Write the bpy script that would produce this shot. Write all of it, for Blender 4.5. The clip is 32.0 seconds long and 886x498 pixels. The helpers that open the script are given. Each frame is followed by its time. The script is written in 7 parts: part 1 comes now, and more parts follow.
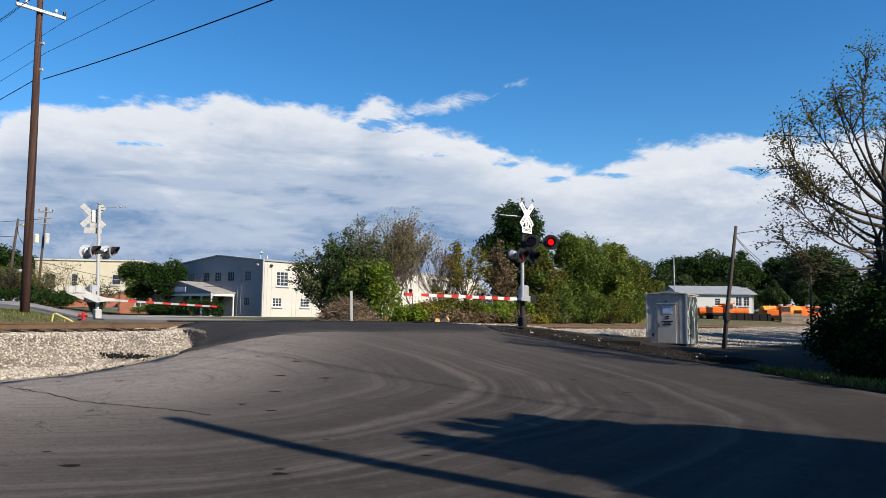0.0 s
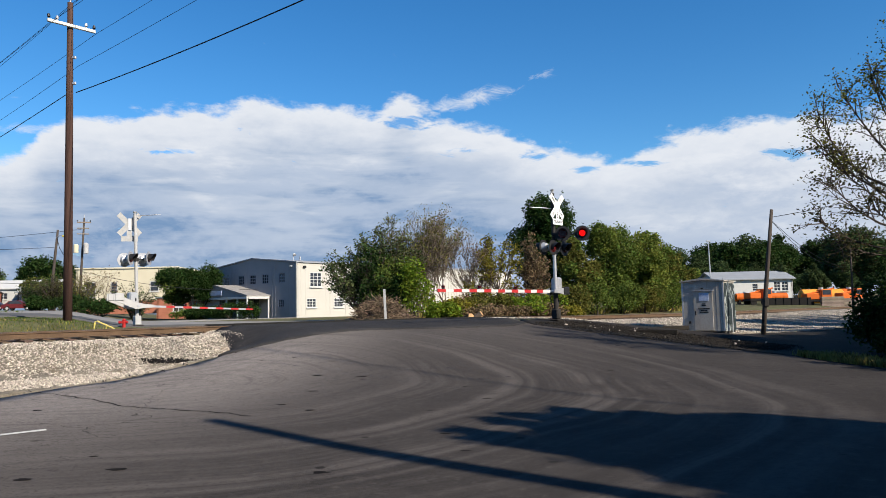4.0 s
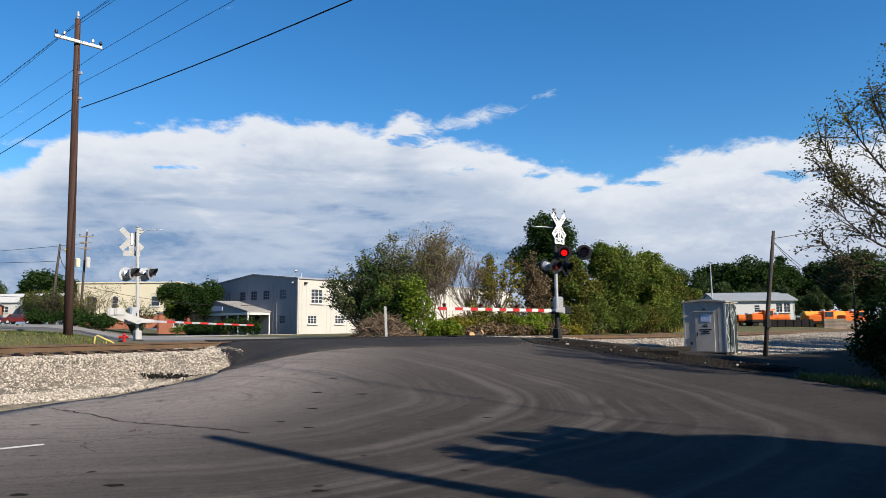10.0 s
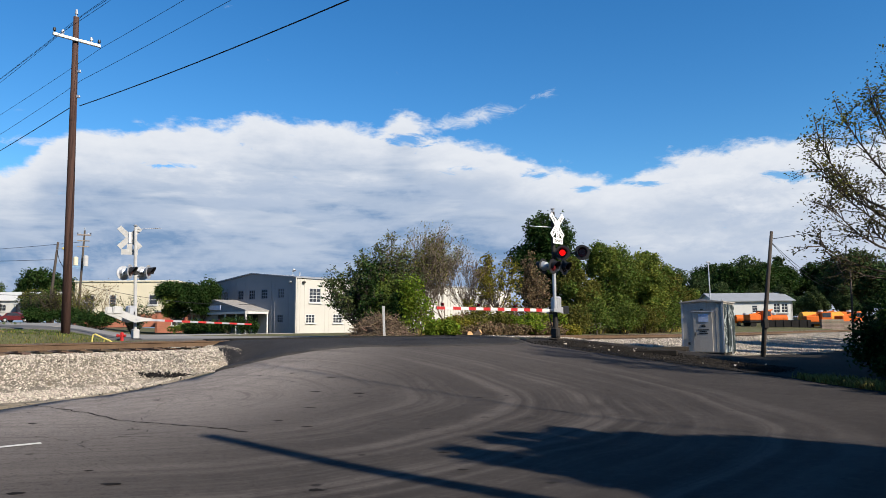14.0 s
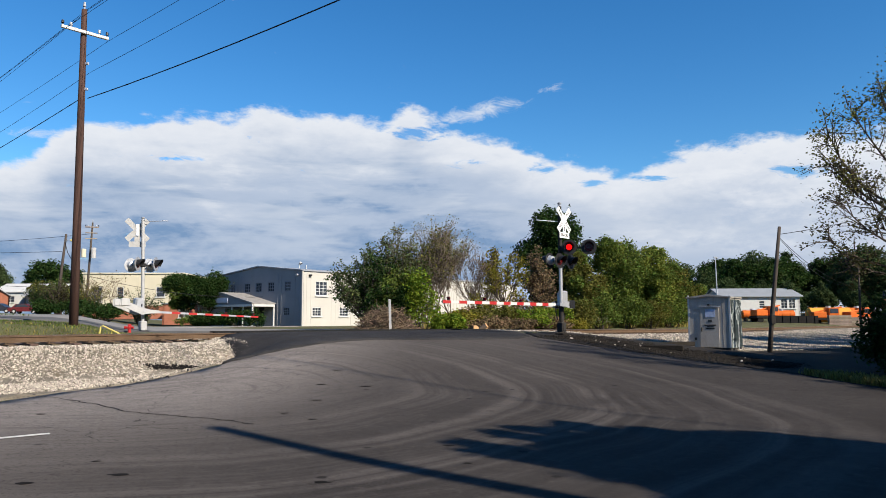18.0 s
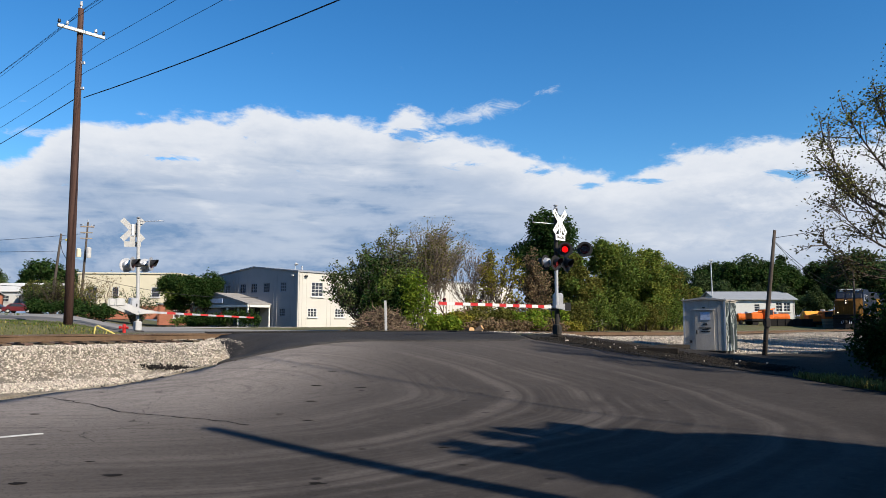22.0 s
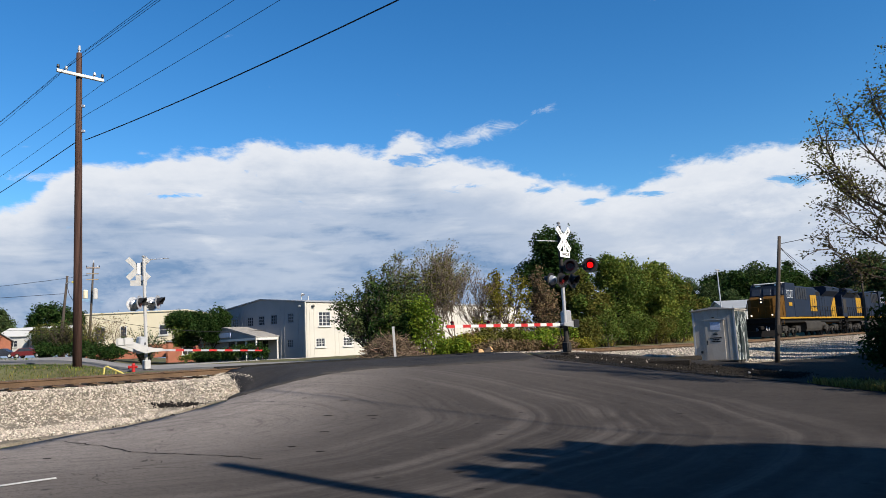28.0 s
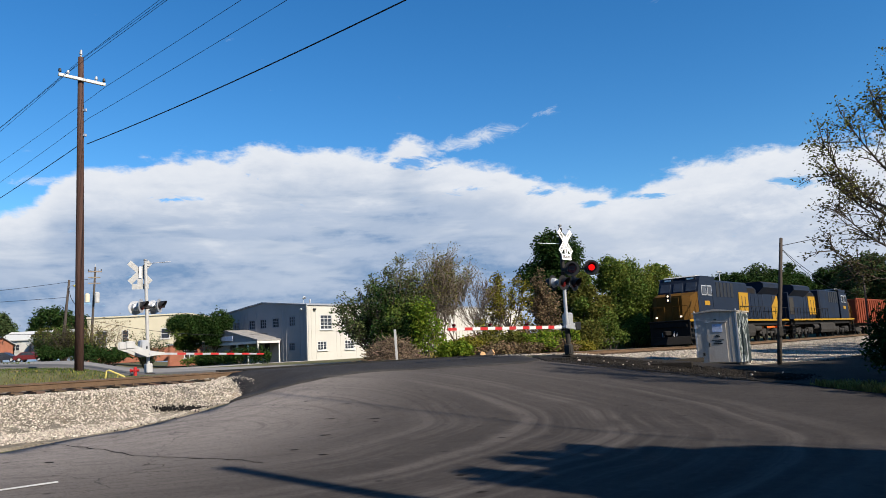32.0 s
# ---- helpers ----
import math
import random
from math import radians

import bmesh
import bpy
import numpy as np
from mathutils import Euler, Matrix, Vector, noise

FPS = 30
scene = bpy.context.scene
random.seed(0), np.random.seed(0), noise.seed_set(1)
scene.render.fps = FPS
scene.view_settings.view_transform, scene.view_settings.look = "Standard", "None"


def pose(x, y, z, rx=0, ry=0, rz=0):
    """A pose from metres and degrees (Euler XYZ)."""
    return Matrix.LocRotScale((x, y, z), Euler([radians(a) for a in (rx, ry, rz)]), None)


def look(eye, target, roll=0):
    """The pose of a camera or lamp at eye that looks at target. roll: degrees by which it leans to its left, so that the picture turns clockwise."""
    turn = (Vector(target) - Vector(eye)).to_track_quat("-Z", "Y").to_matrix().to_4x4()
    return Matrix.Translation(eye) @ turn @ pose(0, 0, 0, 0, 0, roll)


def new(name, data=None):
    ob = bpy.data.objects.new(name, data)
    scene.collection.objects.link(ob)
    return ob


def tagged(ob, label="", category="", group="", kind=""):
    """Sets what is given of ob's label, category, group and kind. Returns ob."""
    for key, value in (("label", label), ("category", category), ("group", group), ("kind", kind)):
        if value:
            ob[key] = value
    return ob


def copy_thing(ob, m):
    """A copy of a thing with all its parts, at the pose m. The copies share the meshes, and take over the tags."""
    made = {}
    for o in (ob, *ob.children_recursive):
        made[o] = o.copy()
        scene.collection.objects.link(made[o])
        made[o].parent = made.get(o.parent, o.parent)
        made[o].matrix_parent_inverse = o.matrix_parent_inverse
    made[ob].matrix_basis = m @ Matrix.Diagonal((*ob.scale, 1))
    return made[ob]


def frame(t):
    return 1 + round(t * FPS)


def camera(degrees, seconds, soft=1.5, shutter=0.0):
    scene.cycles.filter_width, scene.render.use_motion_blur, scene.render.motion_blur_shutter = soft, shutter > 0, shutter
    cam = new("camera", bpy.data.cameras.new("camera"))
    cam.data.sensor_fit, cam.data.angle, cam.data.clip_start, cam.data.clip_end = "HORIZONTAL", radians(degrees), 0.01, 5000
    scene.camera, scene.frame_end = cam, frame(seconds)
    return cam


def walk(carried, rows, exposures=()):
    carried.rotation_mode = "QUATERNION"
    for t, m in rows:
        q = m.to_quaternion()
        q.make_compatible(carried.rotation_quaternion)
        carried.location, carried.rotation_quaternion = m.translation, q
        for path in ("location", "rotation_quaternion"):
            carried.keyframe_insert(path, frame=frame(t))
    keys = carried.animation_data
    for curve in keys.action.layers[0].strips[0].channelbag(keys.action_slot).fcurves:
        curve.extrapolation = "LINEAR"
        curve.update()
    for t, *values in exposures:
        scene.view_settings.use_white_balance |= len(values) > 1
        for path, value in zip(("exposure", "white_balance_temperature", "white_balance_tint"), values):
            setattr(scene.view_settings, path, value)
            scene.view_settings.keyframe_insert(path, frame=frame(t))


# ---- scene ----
from mathutils.geometry import delaunay_2d_cdt

cam = camera(62.6, 32.0, 0.7)
# seconds, pitch, roll, yaw of a camera held in the hand at one spot
PATH = [
    (0, 5.113, -0.718, -2.628), (0.5, 4.92, -0.485, -2.458), (1, 4.704, -1.01, -0.511), (1.5, 4.811, -0.982, -0.609),
    (2, 3.716, -0.298, 0.759), (2.5, 2.583, 0.388, 1.674), (3, 3.207, -0.003, 1.365), (3.5, 4.472, 1.303, -0.088),
    (5.5, 5.046, 0.141, 0.231), (6, 5.23, -0.161, 0.108), (6.5, 5.388, -0.09, 0.102), (7, 5.584, 0.244, 0.241), (7.5, 5.931, 0.922, -0.473),
    (8, 5.871, 0.734, -0.374), (8.5, 6.049, 0.615, -0.126), (9, 6.05, 0.354, -0), (9.5, 6.133, 0.302, -0.001), (10, 6.187, 0.592, 0.056),
    (10.5, 6.123, 0.98, 0.125), (11, 6.284, 0.744, 0.115), (11.5, 6.369, 0.53, 0), (12, 6.169, 0.543, -0.031), (12.5, 6.007, 0.456, 0.016),
    (13, 6, 0.3, -0), (13.5, 5.979, 0.216, -0.04), (14, 6.147, 0.44, -0.096), (14.5, 6.161, 0.521, 0.014), (16.5, 5.781, 0.205, 0.206),
    (17, 5.556, 0.36, 0.588), (17.5, 5.669, 0.239, 0.429), (18, 5.661, 0.111, 0.376), (18.5, 5.676, 0.107, 0.457),
    (19, 5.712, 0.022, 0.551), (19.5, 5.564, 0.039, 0.395), (20, 5.484, -0.195, 0.478), (20.5, 5.492, -0.07, 0.352),
    (21, 5.652, 0.05, 0.188), (21.5, 5.797, -0.042, 0.001), (22, 5.785, -0.166, 0.034), (22.5, 5.8, -0.231, 0.116),
    (23, 5.766, -0.318, 0.405), (23.5, 5.87, -0.06, 0.317), (24, 6.083, 0.103, 0.29), (24.5, 6.073, 0.123, 0.211),
    (26.5, 6.898, 1.052, 0.843), (27, 7.993, 3.268, 1.505), (27.5, 7.777, 2.83, 0.846), (28, 7.62, 2.699, 0.739), (28.5, 7.765, 2.66, 0.69),
    (29, 7.778, 2.615, 0.719), (29.5, 7.7, 2.492, 0.675), (30, 7.765, 2.48, 0.665), (30.5, 7.863, 2.612, 0.8), (31, 7.901, 2.649, 0.838),
    (31.5, 7.845, 2.82, 0.713), (32, 7.846, 2.842, 0.874),
]
walk(cam, [(t, pose(0, 0, 1.5, 90 + p, r, y)) for t, p, r, y in PATH], [(0, 0.85), (32, 0.85)])

# ---- light ----
SUN_EL = 34.0
SUN_TO = (0.755, -0.656)        # towards the sun, on the ground
sun_data = bpy.data.lights.new("sun", "SUN")
sun_data.energy, sun_data.angle, sun_data.color = 5.0, radians(0.5), (1.0, 0.90, 0.76)
sun = new("sun", sun_data)
e = radians(SUN_EL)
sun.matrix_world = look((SUN_TO[0] * math.cos(e) * 60, SUN_TO[1] * math.cos(e) * 60, math.sin(e) * 60), (0, 0, 0))


class Nodes:
    """Short hand for a node tree."""

    def __init__(self, tree):
        self.tree = tree
        tree.nodes.clear()

    def add(self, kind, **values):
        n = self.tree.nodes.new(kind)
        for key, value in values.items():
            if key in n.inputs:
                n.inputs[key].default_value = value
            else:
                setattr(n, key, value)
        return n

    def link(self, a, b):
        self.tree.links.new(a, b)

    def put(self, value, socket):
        if isinstance(value, bpy.types.NodeSocket):
            self.link(value, socket)
        else:
            socket.default_value = value

    def math(self, op, a, b=0.0, c=0.0, clamp=False):
        n = self.tree.nodes.new("ShaderNodeMath")
        n.operation, n.use_clamp = op, clamp
        for value, socket in zip((a, b, c), n.inputs):
            self.put(value, socket)
        return n.outputs[0]

    def mix(self, fac, a, b):
        n = self.tree.nodes.new("ShaderNodeMix")
        n.data_type = "RGBA"
        self.put(fac, n.inputs[0])
        for value, socket in ((a, n.inputs[6]), (b, n.inputs[7])):
            self.put((*value, 1) if isinstance(value, tuple) and len(value) == 3 else value, socket)
        return n.outputs[2]

    def noise(self, vector, scale, detail=4.0, rough=0.55, distortion=0.0):
        n = self.add("ShaderNodeTexNoise", Scale=scale, Detail=detail, Roughness=rough, Distortion=distortion)
        self.link(vector, n.inputs["Vector"])
        return n.outputs["Fac"]

    def band(self, value, low, high, a=0.0, b=1.0):
        n = self.add("ShaderNodeMapRange", interpolation_type="SMOOTHSTEP")
        self.put(value, n.inputs["Value"])
        for key, v in (("From Min", low), ("From Max", high), ("To Min", a), ("To Max", b)):
            self.put(v, n.inputs[key])
        return n.outputs["Result"]

    def scaled(self, vector, x, y, z, at=(0, 0, 0)):
        n = self.add("ShaderNodeMapping")
        n.inputs["Scale"].default_value, n.inputs["Location"].default_value = (x, y, z), at
        self.link(vector, n.inputs["Vector"])
        return n.outputs["Vector"]


# ---- sky: deep blue over a long bank of cumulus ----
world = bpy.data.worlds.new("sky")
scene.world = world
world.use_nodes = True
w = Nodes(world.node_tree)
sky = w.add("ShaderNodeTexSky", sky_type="NISHITA", sun_disc=False, sun_elevation=radians(SUN_EL), sun_rotation=math.atan2(SUN_TO[0], SUN_TO[1]), air_density=1.0, dust_density=0.0, ozone_density=2.5)
where = w.add("ShaderNodeTexCoord").outputs["Generated"]
axes = w.add("ShaderNodeSeparateXYZ")
w.link(where, axes.inputs[0])
azimuth = w.math("MULTIPLY", w.math("ARCTAN2", axes.outputs[0], axes.outputs[1]), 57.2958)
height = w.math("MULTIPLY", w.math("ARCSINE", axes.outputs[2]), 57.2958)
# the bank's upper edge, degrees above the horizon by degrees of azimuth
edge = w.add("ShaderNodeFloatCurve")
curve = edge.mapping.curves[0]
EDGE = ((-60, 7.0), (-45, 10.0), (-34, 10.9), (-30.5, 11.3), (-28.6, 13.3), (-27, 14.0), (-23.3, 14.3), (-19.4, 15.2), (-16.9, 15.3), (-14.4, 16.3), (-11.8, 15.8), (-8.2, 15.9), (-5.1, 15.6), (-3.3, 16.7), (-1.5, 15.9), (0.4, 15.2), (3.5, 14.4),
        (5.8, 13.6), (8.0, 12.5), (11.9, 11.8), (14.1, 11.5), (16.2, 12.1), (18.3, 12.9), (22.3, 13.4), (26.1, 13.3), (31.9, 12.9), (45, 11.0), (60, 7.0))
for i, (az, el) in enumerate(EDGE):
    x, y = (az + 60) / 120, el / 30
    if i in (0, len(EDGE) - 1):
        curve.points[0 if i == 0 else -1].location = (x, y)
    else:
        curve.points.new(x, y)
edge.mapping.update()
w.link(w.math("DIVIDE", w.math("ADD", azimuth, 60.0), 120.0, clamp=True), edge.inputs["Value"])
top = w.math("MULTIPLY", edge.outputs[0], 30.0)
flat = w.scaled(where, 1.0, 1.0, 2.2)
streak = w.scaled(where, 1.0, 1.0, 4.0)
puff = w.noise(flat, 9.0, 9.0, 0.62, 0.25)
fine = w.noise(flat, 34.0, 8.0, 0.6, 0.1)
wide = w.noise(streak, 3.2, 5.0, 0.55, 0.4)
below = w.math("SUBTRACT", w.math("ADD", top, w.math("MULTIPLY", w.math("SUBTRACT", puff, 0.5), 3.4)), height)
below = w.math("ADD", below, w.math("MULTIPLY", w.math("SUBTRACT", fine, 0.5), 2.0))
cover = w.band(below, -0.2, 0.75)


def spot(az, el, half_az, half_el, lean=0.0):
    """1 at a place in the sky, 0 beyond its half widths; lean: degrees it rises per degree of azimuth."""
    da, de = w.math("SUBTRACT", azimuth, az), w.math("SUBTRACT", height, el)
    de = w.math("SUBTRACT", de, w.math("MULTIPLY", da, lean))
    da, de = w.math("DIVIDE", da, half_az), w.math("DIVIDE", de, half_el)
    return w.math("SUBTRACT", 1.0, w.math("SQRT", w.math("ADD", w.math("MULTIPLY", da, da), w.math("MULTIPLY", de, de))), clamp=True)


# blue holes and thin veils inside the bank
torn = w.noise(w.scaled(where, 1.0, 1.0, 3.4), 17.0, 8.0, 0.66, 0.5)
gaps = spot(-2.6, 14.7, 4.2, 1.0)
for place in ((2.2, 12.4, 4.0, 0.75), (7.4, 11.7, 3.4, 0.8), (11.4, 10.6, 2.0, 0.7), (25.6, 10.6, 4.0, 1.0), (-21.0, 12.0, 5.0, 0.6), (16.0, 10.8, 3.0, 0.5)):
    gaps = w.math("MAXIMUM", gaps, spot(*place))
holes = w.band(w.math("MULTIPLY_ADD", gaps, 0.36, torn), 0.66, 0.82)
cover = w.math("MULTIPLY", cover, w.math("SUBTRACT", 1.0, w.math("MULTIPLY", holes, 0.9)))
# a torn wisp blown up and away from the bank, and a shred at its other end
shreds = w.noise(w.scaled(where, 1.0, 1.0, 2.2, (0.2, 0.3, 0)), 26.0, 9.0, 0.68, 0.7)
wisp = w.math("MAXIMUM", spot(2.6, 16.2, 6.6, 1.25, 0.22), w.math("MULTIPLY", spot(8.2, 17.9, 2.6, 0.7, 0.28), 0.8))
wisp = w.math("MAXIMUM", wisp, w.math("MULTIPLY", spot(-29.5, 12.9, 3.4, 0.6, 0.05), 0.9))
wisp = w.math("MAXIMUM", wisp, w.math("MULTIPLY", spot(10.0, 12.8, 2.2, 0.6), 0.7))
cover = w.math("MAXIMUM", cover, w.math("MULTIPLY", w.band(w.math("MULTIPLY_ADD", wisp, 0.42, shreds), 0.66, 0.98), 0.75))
# lit billows over a greyer belly
grey = w.band(w.noise(streak, 4.2, 4.0, 0.5, 0.3), 0.36, 0.64)
depth = w.band(below, 0.3, 5.5)
low = w.math("MULTIPLY", w.band(height, 9.5, 3.5), w.band(wide, 0.3, 0.6, 0.6, 1.15))
side = w.band(azimuth, 16.0, -6.0, 0.22, 1.0)
shade = w.math("MULTIPLY", depth, w.math("MULTIPLY_ADD", grey, 0.62, 0.14))
shade = w.math("ADD", w.math("MULTIPLY", shade, w.math("MULTIPLY_ADD", side, 0.6, 0.4)), w.math("MULTIPLY", low, w.math("MULTIPLY", side, 0.74)), clamp=True)
streaks = w.noise(w.scaled(where, 1.0, 1.0, 7.0), 6.0, 6.0, 0.58, 0.3)
shade = w.math("ADD", shade, w.math("MULTIPLY", w.math("MULTIPLY", depth, side), w.math("MULTIPLY_ADD", w.band(streaks, 0.40, 0.62), 0.34, -0.06)), clamp=True)
shade = w.math("ADD", shade, w.math("MULTIPLY", depth, w.band(azimuth, -12.0, -30.0, 0.0, 0.16)), clamp=True)
under = w.noise(w.scaled(where, 1.0, 1.0, 2.2, (0.0, 0.0, 0.045)), 9.0, 9.0, 0.62, 0.25)
billow = w.band(w.math("SUBTRACT", puff, under), -0.13, 0.13)
heap = w.noise(w.scaled(where, 1.0, 1.0, 2.6), 20.0, 7.0, 0.6, 0.4)
heap_under = w.noise(w.scaled(where, 1.0, 1.0, 2.6, (0.0, 0.0, 0.03)), 20.0, 7.0, 0.6, 0.4)
billow = w.math("MULTIPLY_ADD", billow, 0.6, w.math("MULTIPLY", w.band(w.math("SUBTRACT", heap, heap_under), -0.13, 0.13), 0.4))
cloud = w.mix(shade, (0.52, 0.54, 0.575), (0.125, 0.205, 0.335))
cloud = w.mix(w.math("MULTIPLY", w.math("SUBTRACT", 1.0, billow), w.math("MULTIPLY_ADD", depth, 0.75, 0.12)), cloud, (0.30, 0.355, 0.45))
tint = w.add("ShaderNodeHueSaturation", Hue=0.5, Saturation=1.32, Value=1.0)
w.link(sky.outputs[0], tint.inputs["Color"])
strength = w.add("ShaderNodeVectorMath", operation="SCALE")
w.link(tint.outputs[0], strength.inputs[0])
strength.inputs["Scale"].default_value = 0.075
deep = w.add("ShaderNodeVectorMath", operation="MULTIPLY")
w.link(strength.outputs[0], deep.inputs[0])
deep.inputs[1].default_value = (0.88, 1.15, 1.28)
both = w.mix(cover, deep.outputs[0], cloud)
back = w.add("ShaderNodeBackground", Strength=0.87)
w.link(both, back.inputs["Color"])
w.link(back.outputs[0], w.add("ShaderNodeOutputWorld").inputs["Surface"])


# ---- materials ----
def surface(name, colour, rough=0.8, spread=0.25, scale=3.0, fine=40.0, bump=0.2, size=0.01, metal=0.0, stain=None, stain_at=(0.55, 0.7), stretch=(1, 1, 1), piece=0.0, through_light=0.0, island=0.0, gloss=0.1):
    """A painted, mineral or grown surface: large patches, fine grain, relief, and where wanted stains or a shade of its own for each piece."""
    m = bpy.data.materials.new(name)
    m.use_nodes = True
    n = Nodes(m.node_tree)
    at = n.scaled(n.add("ShaderNodeTexCoord").outputs["Object"], *stretch)
    large, small = n.noise(at, scale, 5.0, 0.6), n.noise(at, fine, 4.0, 0.6)
    dark = tuple(c * (1 - spread) for c in colour)
    light = tuple(min(1.0, c * (1 + spread)) for c in colour)
    blend = n.math("MULTIPLY_ADD", n.band(large, 0.3, 0.7), 0.55, n.math("MULTIPLY", n.band(small, 0.3, 0.7), 0.45))
    shade = n.mix(blend, dark, light)
    if stain:
        shade = n.mix(n.band(n.noise(at, scale * 0.6, 7.0, 0.65, 0.6), *stain_at, 0.0, 0.85), shade, stain)
    if piece or island:
        pick = n.add("ShaderNodeObjectInfo").outputs["Random"] if piece else n.add("ShaderNodeNewGeometry").outputs["Random Per Island"]
        amount = piece or island
        hsv = n.add("ShaderNodeHueSaturation")
        n.link(shade, hsv.inputs["Color"])
        n.link(n.math("MULTIPLY_ADD", pick, 2 * amount, 1 - amount), hsv.inputs["Value"])
        n.link(n.math("MULTIPLY_ADD", n.math("FRACT", n.math("MULTIPLY", pick, 17.3)), 0.06 * (amount > 0.2), 0.5 - 0.03 * (amount > 0.2)), hsv.inputs["Hue"])
        shade = hsv.outputs[0]
    b = n.add("ShaderNodeBsdfPrincipled", Metallic=metal)
    b.inputs["Specular IOR Level"].default_value = gloss
    n.link(shade, b.inputs["Base Color"])
    n.link(n.math("MULTIPLY_ADD", n.math("SUBTRACT", small, 0.5), 0.25, rough, clamp=True), b.inputs["Roughness"])
    if bump:
        relief = n.add("ShaderNodeBump", Strength=bump, Distance=size)
        n.link(small, relief.inputs["Height"])
        n.link(relief.outputs[0], b.inputs["Normal"])
    out = b.outputs[0]
    if through_light:
        t = n.add("ShaderNodeBsdfTranslucent")
        n.link(shade, t.inputs["Color"])
        mixed = n.add("ShaderNodeMixShader", Fac=through_light)
        n.link(b.outputs[0], mixed.inputs[1])
        n.link(t.outputs[0], mixed.inputs[2])
        out = mixed.outputs[0]
    n.link(out, n.add("ShaderNodeOutputMaterial").inputs["Surface"])
    return m


def glow(name, colour, strength):
    m = bpy.data.materials.new(name)
    m.use_nodes = True
    n = Nodes(m.node_tree)
    e = n.add("ShaderNodeEmission", Strength=strength)
    e.inputs["Color"].default_value = (*colour, 1)
    n.link(e.outputs[0], n.add("ShaderNodeOutputMaterial").inputs["Surface"])
    return m


def asphalt_surface(name, colour, wheel, worn):
    """Weathered asphalt: aggregate, patches, turning wheel marks, cracks."""
    m = bpy.data.materials.new(name)
    m.use_nodes = True
    n = Nodes(m.node_tree)
    at = n.add("ShaderNodeTexCoord").outputs["Object"]
    coarse = n.noise(at, 22.0, 5.0, 0.75)
    grain, patch, blot = n.noise(at, 60.0, 3.0, 0.7), n.noise(at, 0.35, 6.0, 0.62, 0.4), n.noise(at, 2.6, 6.0, 0.66, 0.3)
    shade = n.mix(n.band(patch, 0.32, 0.68), tuple(c * 0.72 for c in colour), tuple(c * 1.25 for c in colour))
    shade = n.mix(n.math("MULTIPLY", n.band(blot, 0.42, 0.66), 0.6), shade, tuple(c * 0.62 for c in colour))
    # paler and darker arcs where wheels turn off the street onto the crossing
    axes = n.add("ShaderNodeSeparateXYZ")
    n.link(at, axes.inputs[0])
    dx, dy = n.math("SUBTRACT", axes.outputs[0], WHEEL_CENTRE[0]), n.math("SUBTRACT", axes.outputs[1], WHEEL_CENTRE[1])
    radius = n.math("SQRT", n.math("ADD", n.math("MULTIPLY", dx, dx), n.math("MULTIPLY", dy, dy)))
    radius = n.math("ADD", radius, n.math("MULTIPLY", n.noise(at, 0.16, 2.0, 0.5), 1.8))
    ring = n.add("ShaderNodeCombineXYZ")
    n.link(radius, ring.inputs[0])
    dark_arcs = n.math("MULTIPLY", n.band(n.noise(ring.outputs[0], 4.5, 4.0, 0.6), 0.5, 0.68), n.math("MULTIPLY", n.band(n.noise(at, 0.4, 4.0, 0.6), 0.4, 0.6), wheel))
    arcs = n.noise(ring.outputs[0], 1.5, 5.0, 0.6)
    arcs = n.math("MULTIPLY", n.band(arcs, 0.45, 0.62), n.math("MULTIPLY", n.band(n.noise(at, 0.5, 4.0, 0.6), 0.25, 0.55), wheel))
    arcs = n.math("MULTIPLY", arcs, n.math("MULTIPLY", n.band(radius, 4.0, 6.5), n.band(radius, 14.0, 10.5)))
    # the other way round, off the crossing along the ballast
    ex, ey = n.math("ADD", axes.outputs[0], 9.0), n.math("SUBTRACT", axes.outputs[1], 21.0)
    turn = n.math("SQRT", n.math("ADD", n.math("MULTIPLY", ex, ex), n.math("MULTIPLY", ey, ey)))
    turn = n.math("ADD", turn, n.math("MULTIPLY", n.noise(at, 0.3, 3.0, 0.5), 1.2))
    sweep = n.add("ShaderNodeCombineXYZ")
    n.link(turn, sweep.inputs[0])
    swept = n.noise(sweep.outputs[0], 2.6, 5.0, 0.62)
    # dust-pale surface beside the ballast, wearing darker towards the wheel paths
    out = n.math("MULTIPLY_ADD", axes.outputs[0], 0.831, n.math("MULTIPLY_ADD", axes.outputs[1], -0.557, 13.58))
    out = n.math("ADD", out, n.math("MULTIPLY_ADD", n.math("SUBTRACT", patch, 0.5), 3.5, n.math("MULTIPLY", n.math("SUBTRACT", swept, 0.5), 5.0)))
    rim = n.math("MULTIPLY", n.band(out, 9.2, 0.6), n.band(blot, 0.2, 0.62, 0.75, 1.0))
    rim = n.math("MULTIPLY", rim, n.band(swept, 0.3, 0.6, 0.65, 1.0))
    rim = n.math("MULTIPLY", rim, n.band(n.math("MULTIPLY_ADD", swept, 2.0, axes.outputs[0]), 0.6, -3.4, 0.18, 1.0))
    shade = n.mix(n.math("MULTIPLY", rim, worn), shade, tuple(min(1, c * 7.5) for c in colour))
    shade = n.mix(n.math("MULTIPLY", dark_arcs, 0.6), shade, tuple(c * 0.55 for c in colour))
    fine_arcs = n.noise(ring.outputs[0], 11.0, 4.0, 0.7)
    broken = n.band(n.noise(at, 1.1, 4.0, 0.6), 0.38, 0.6)
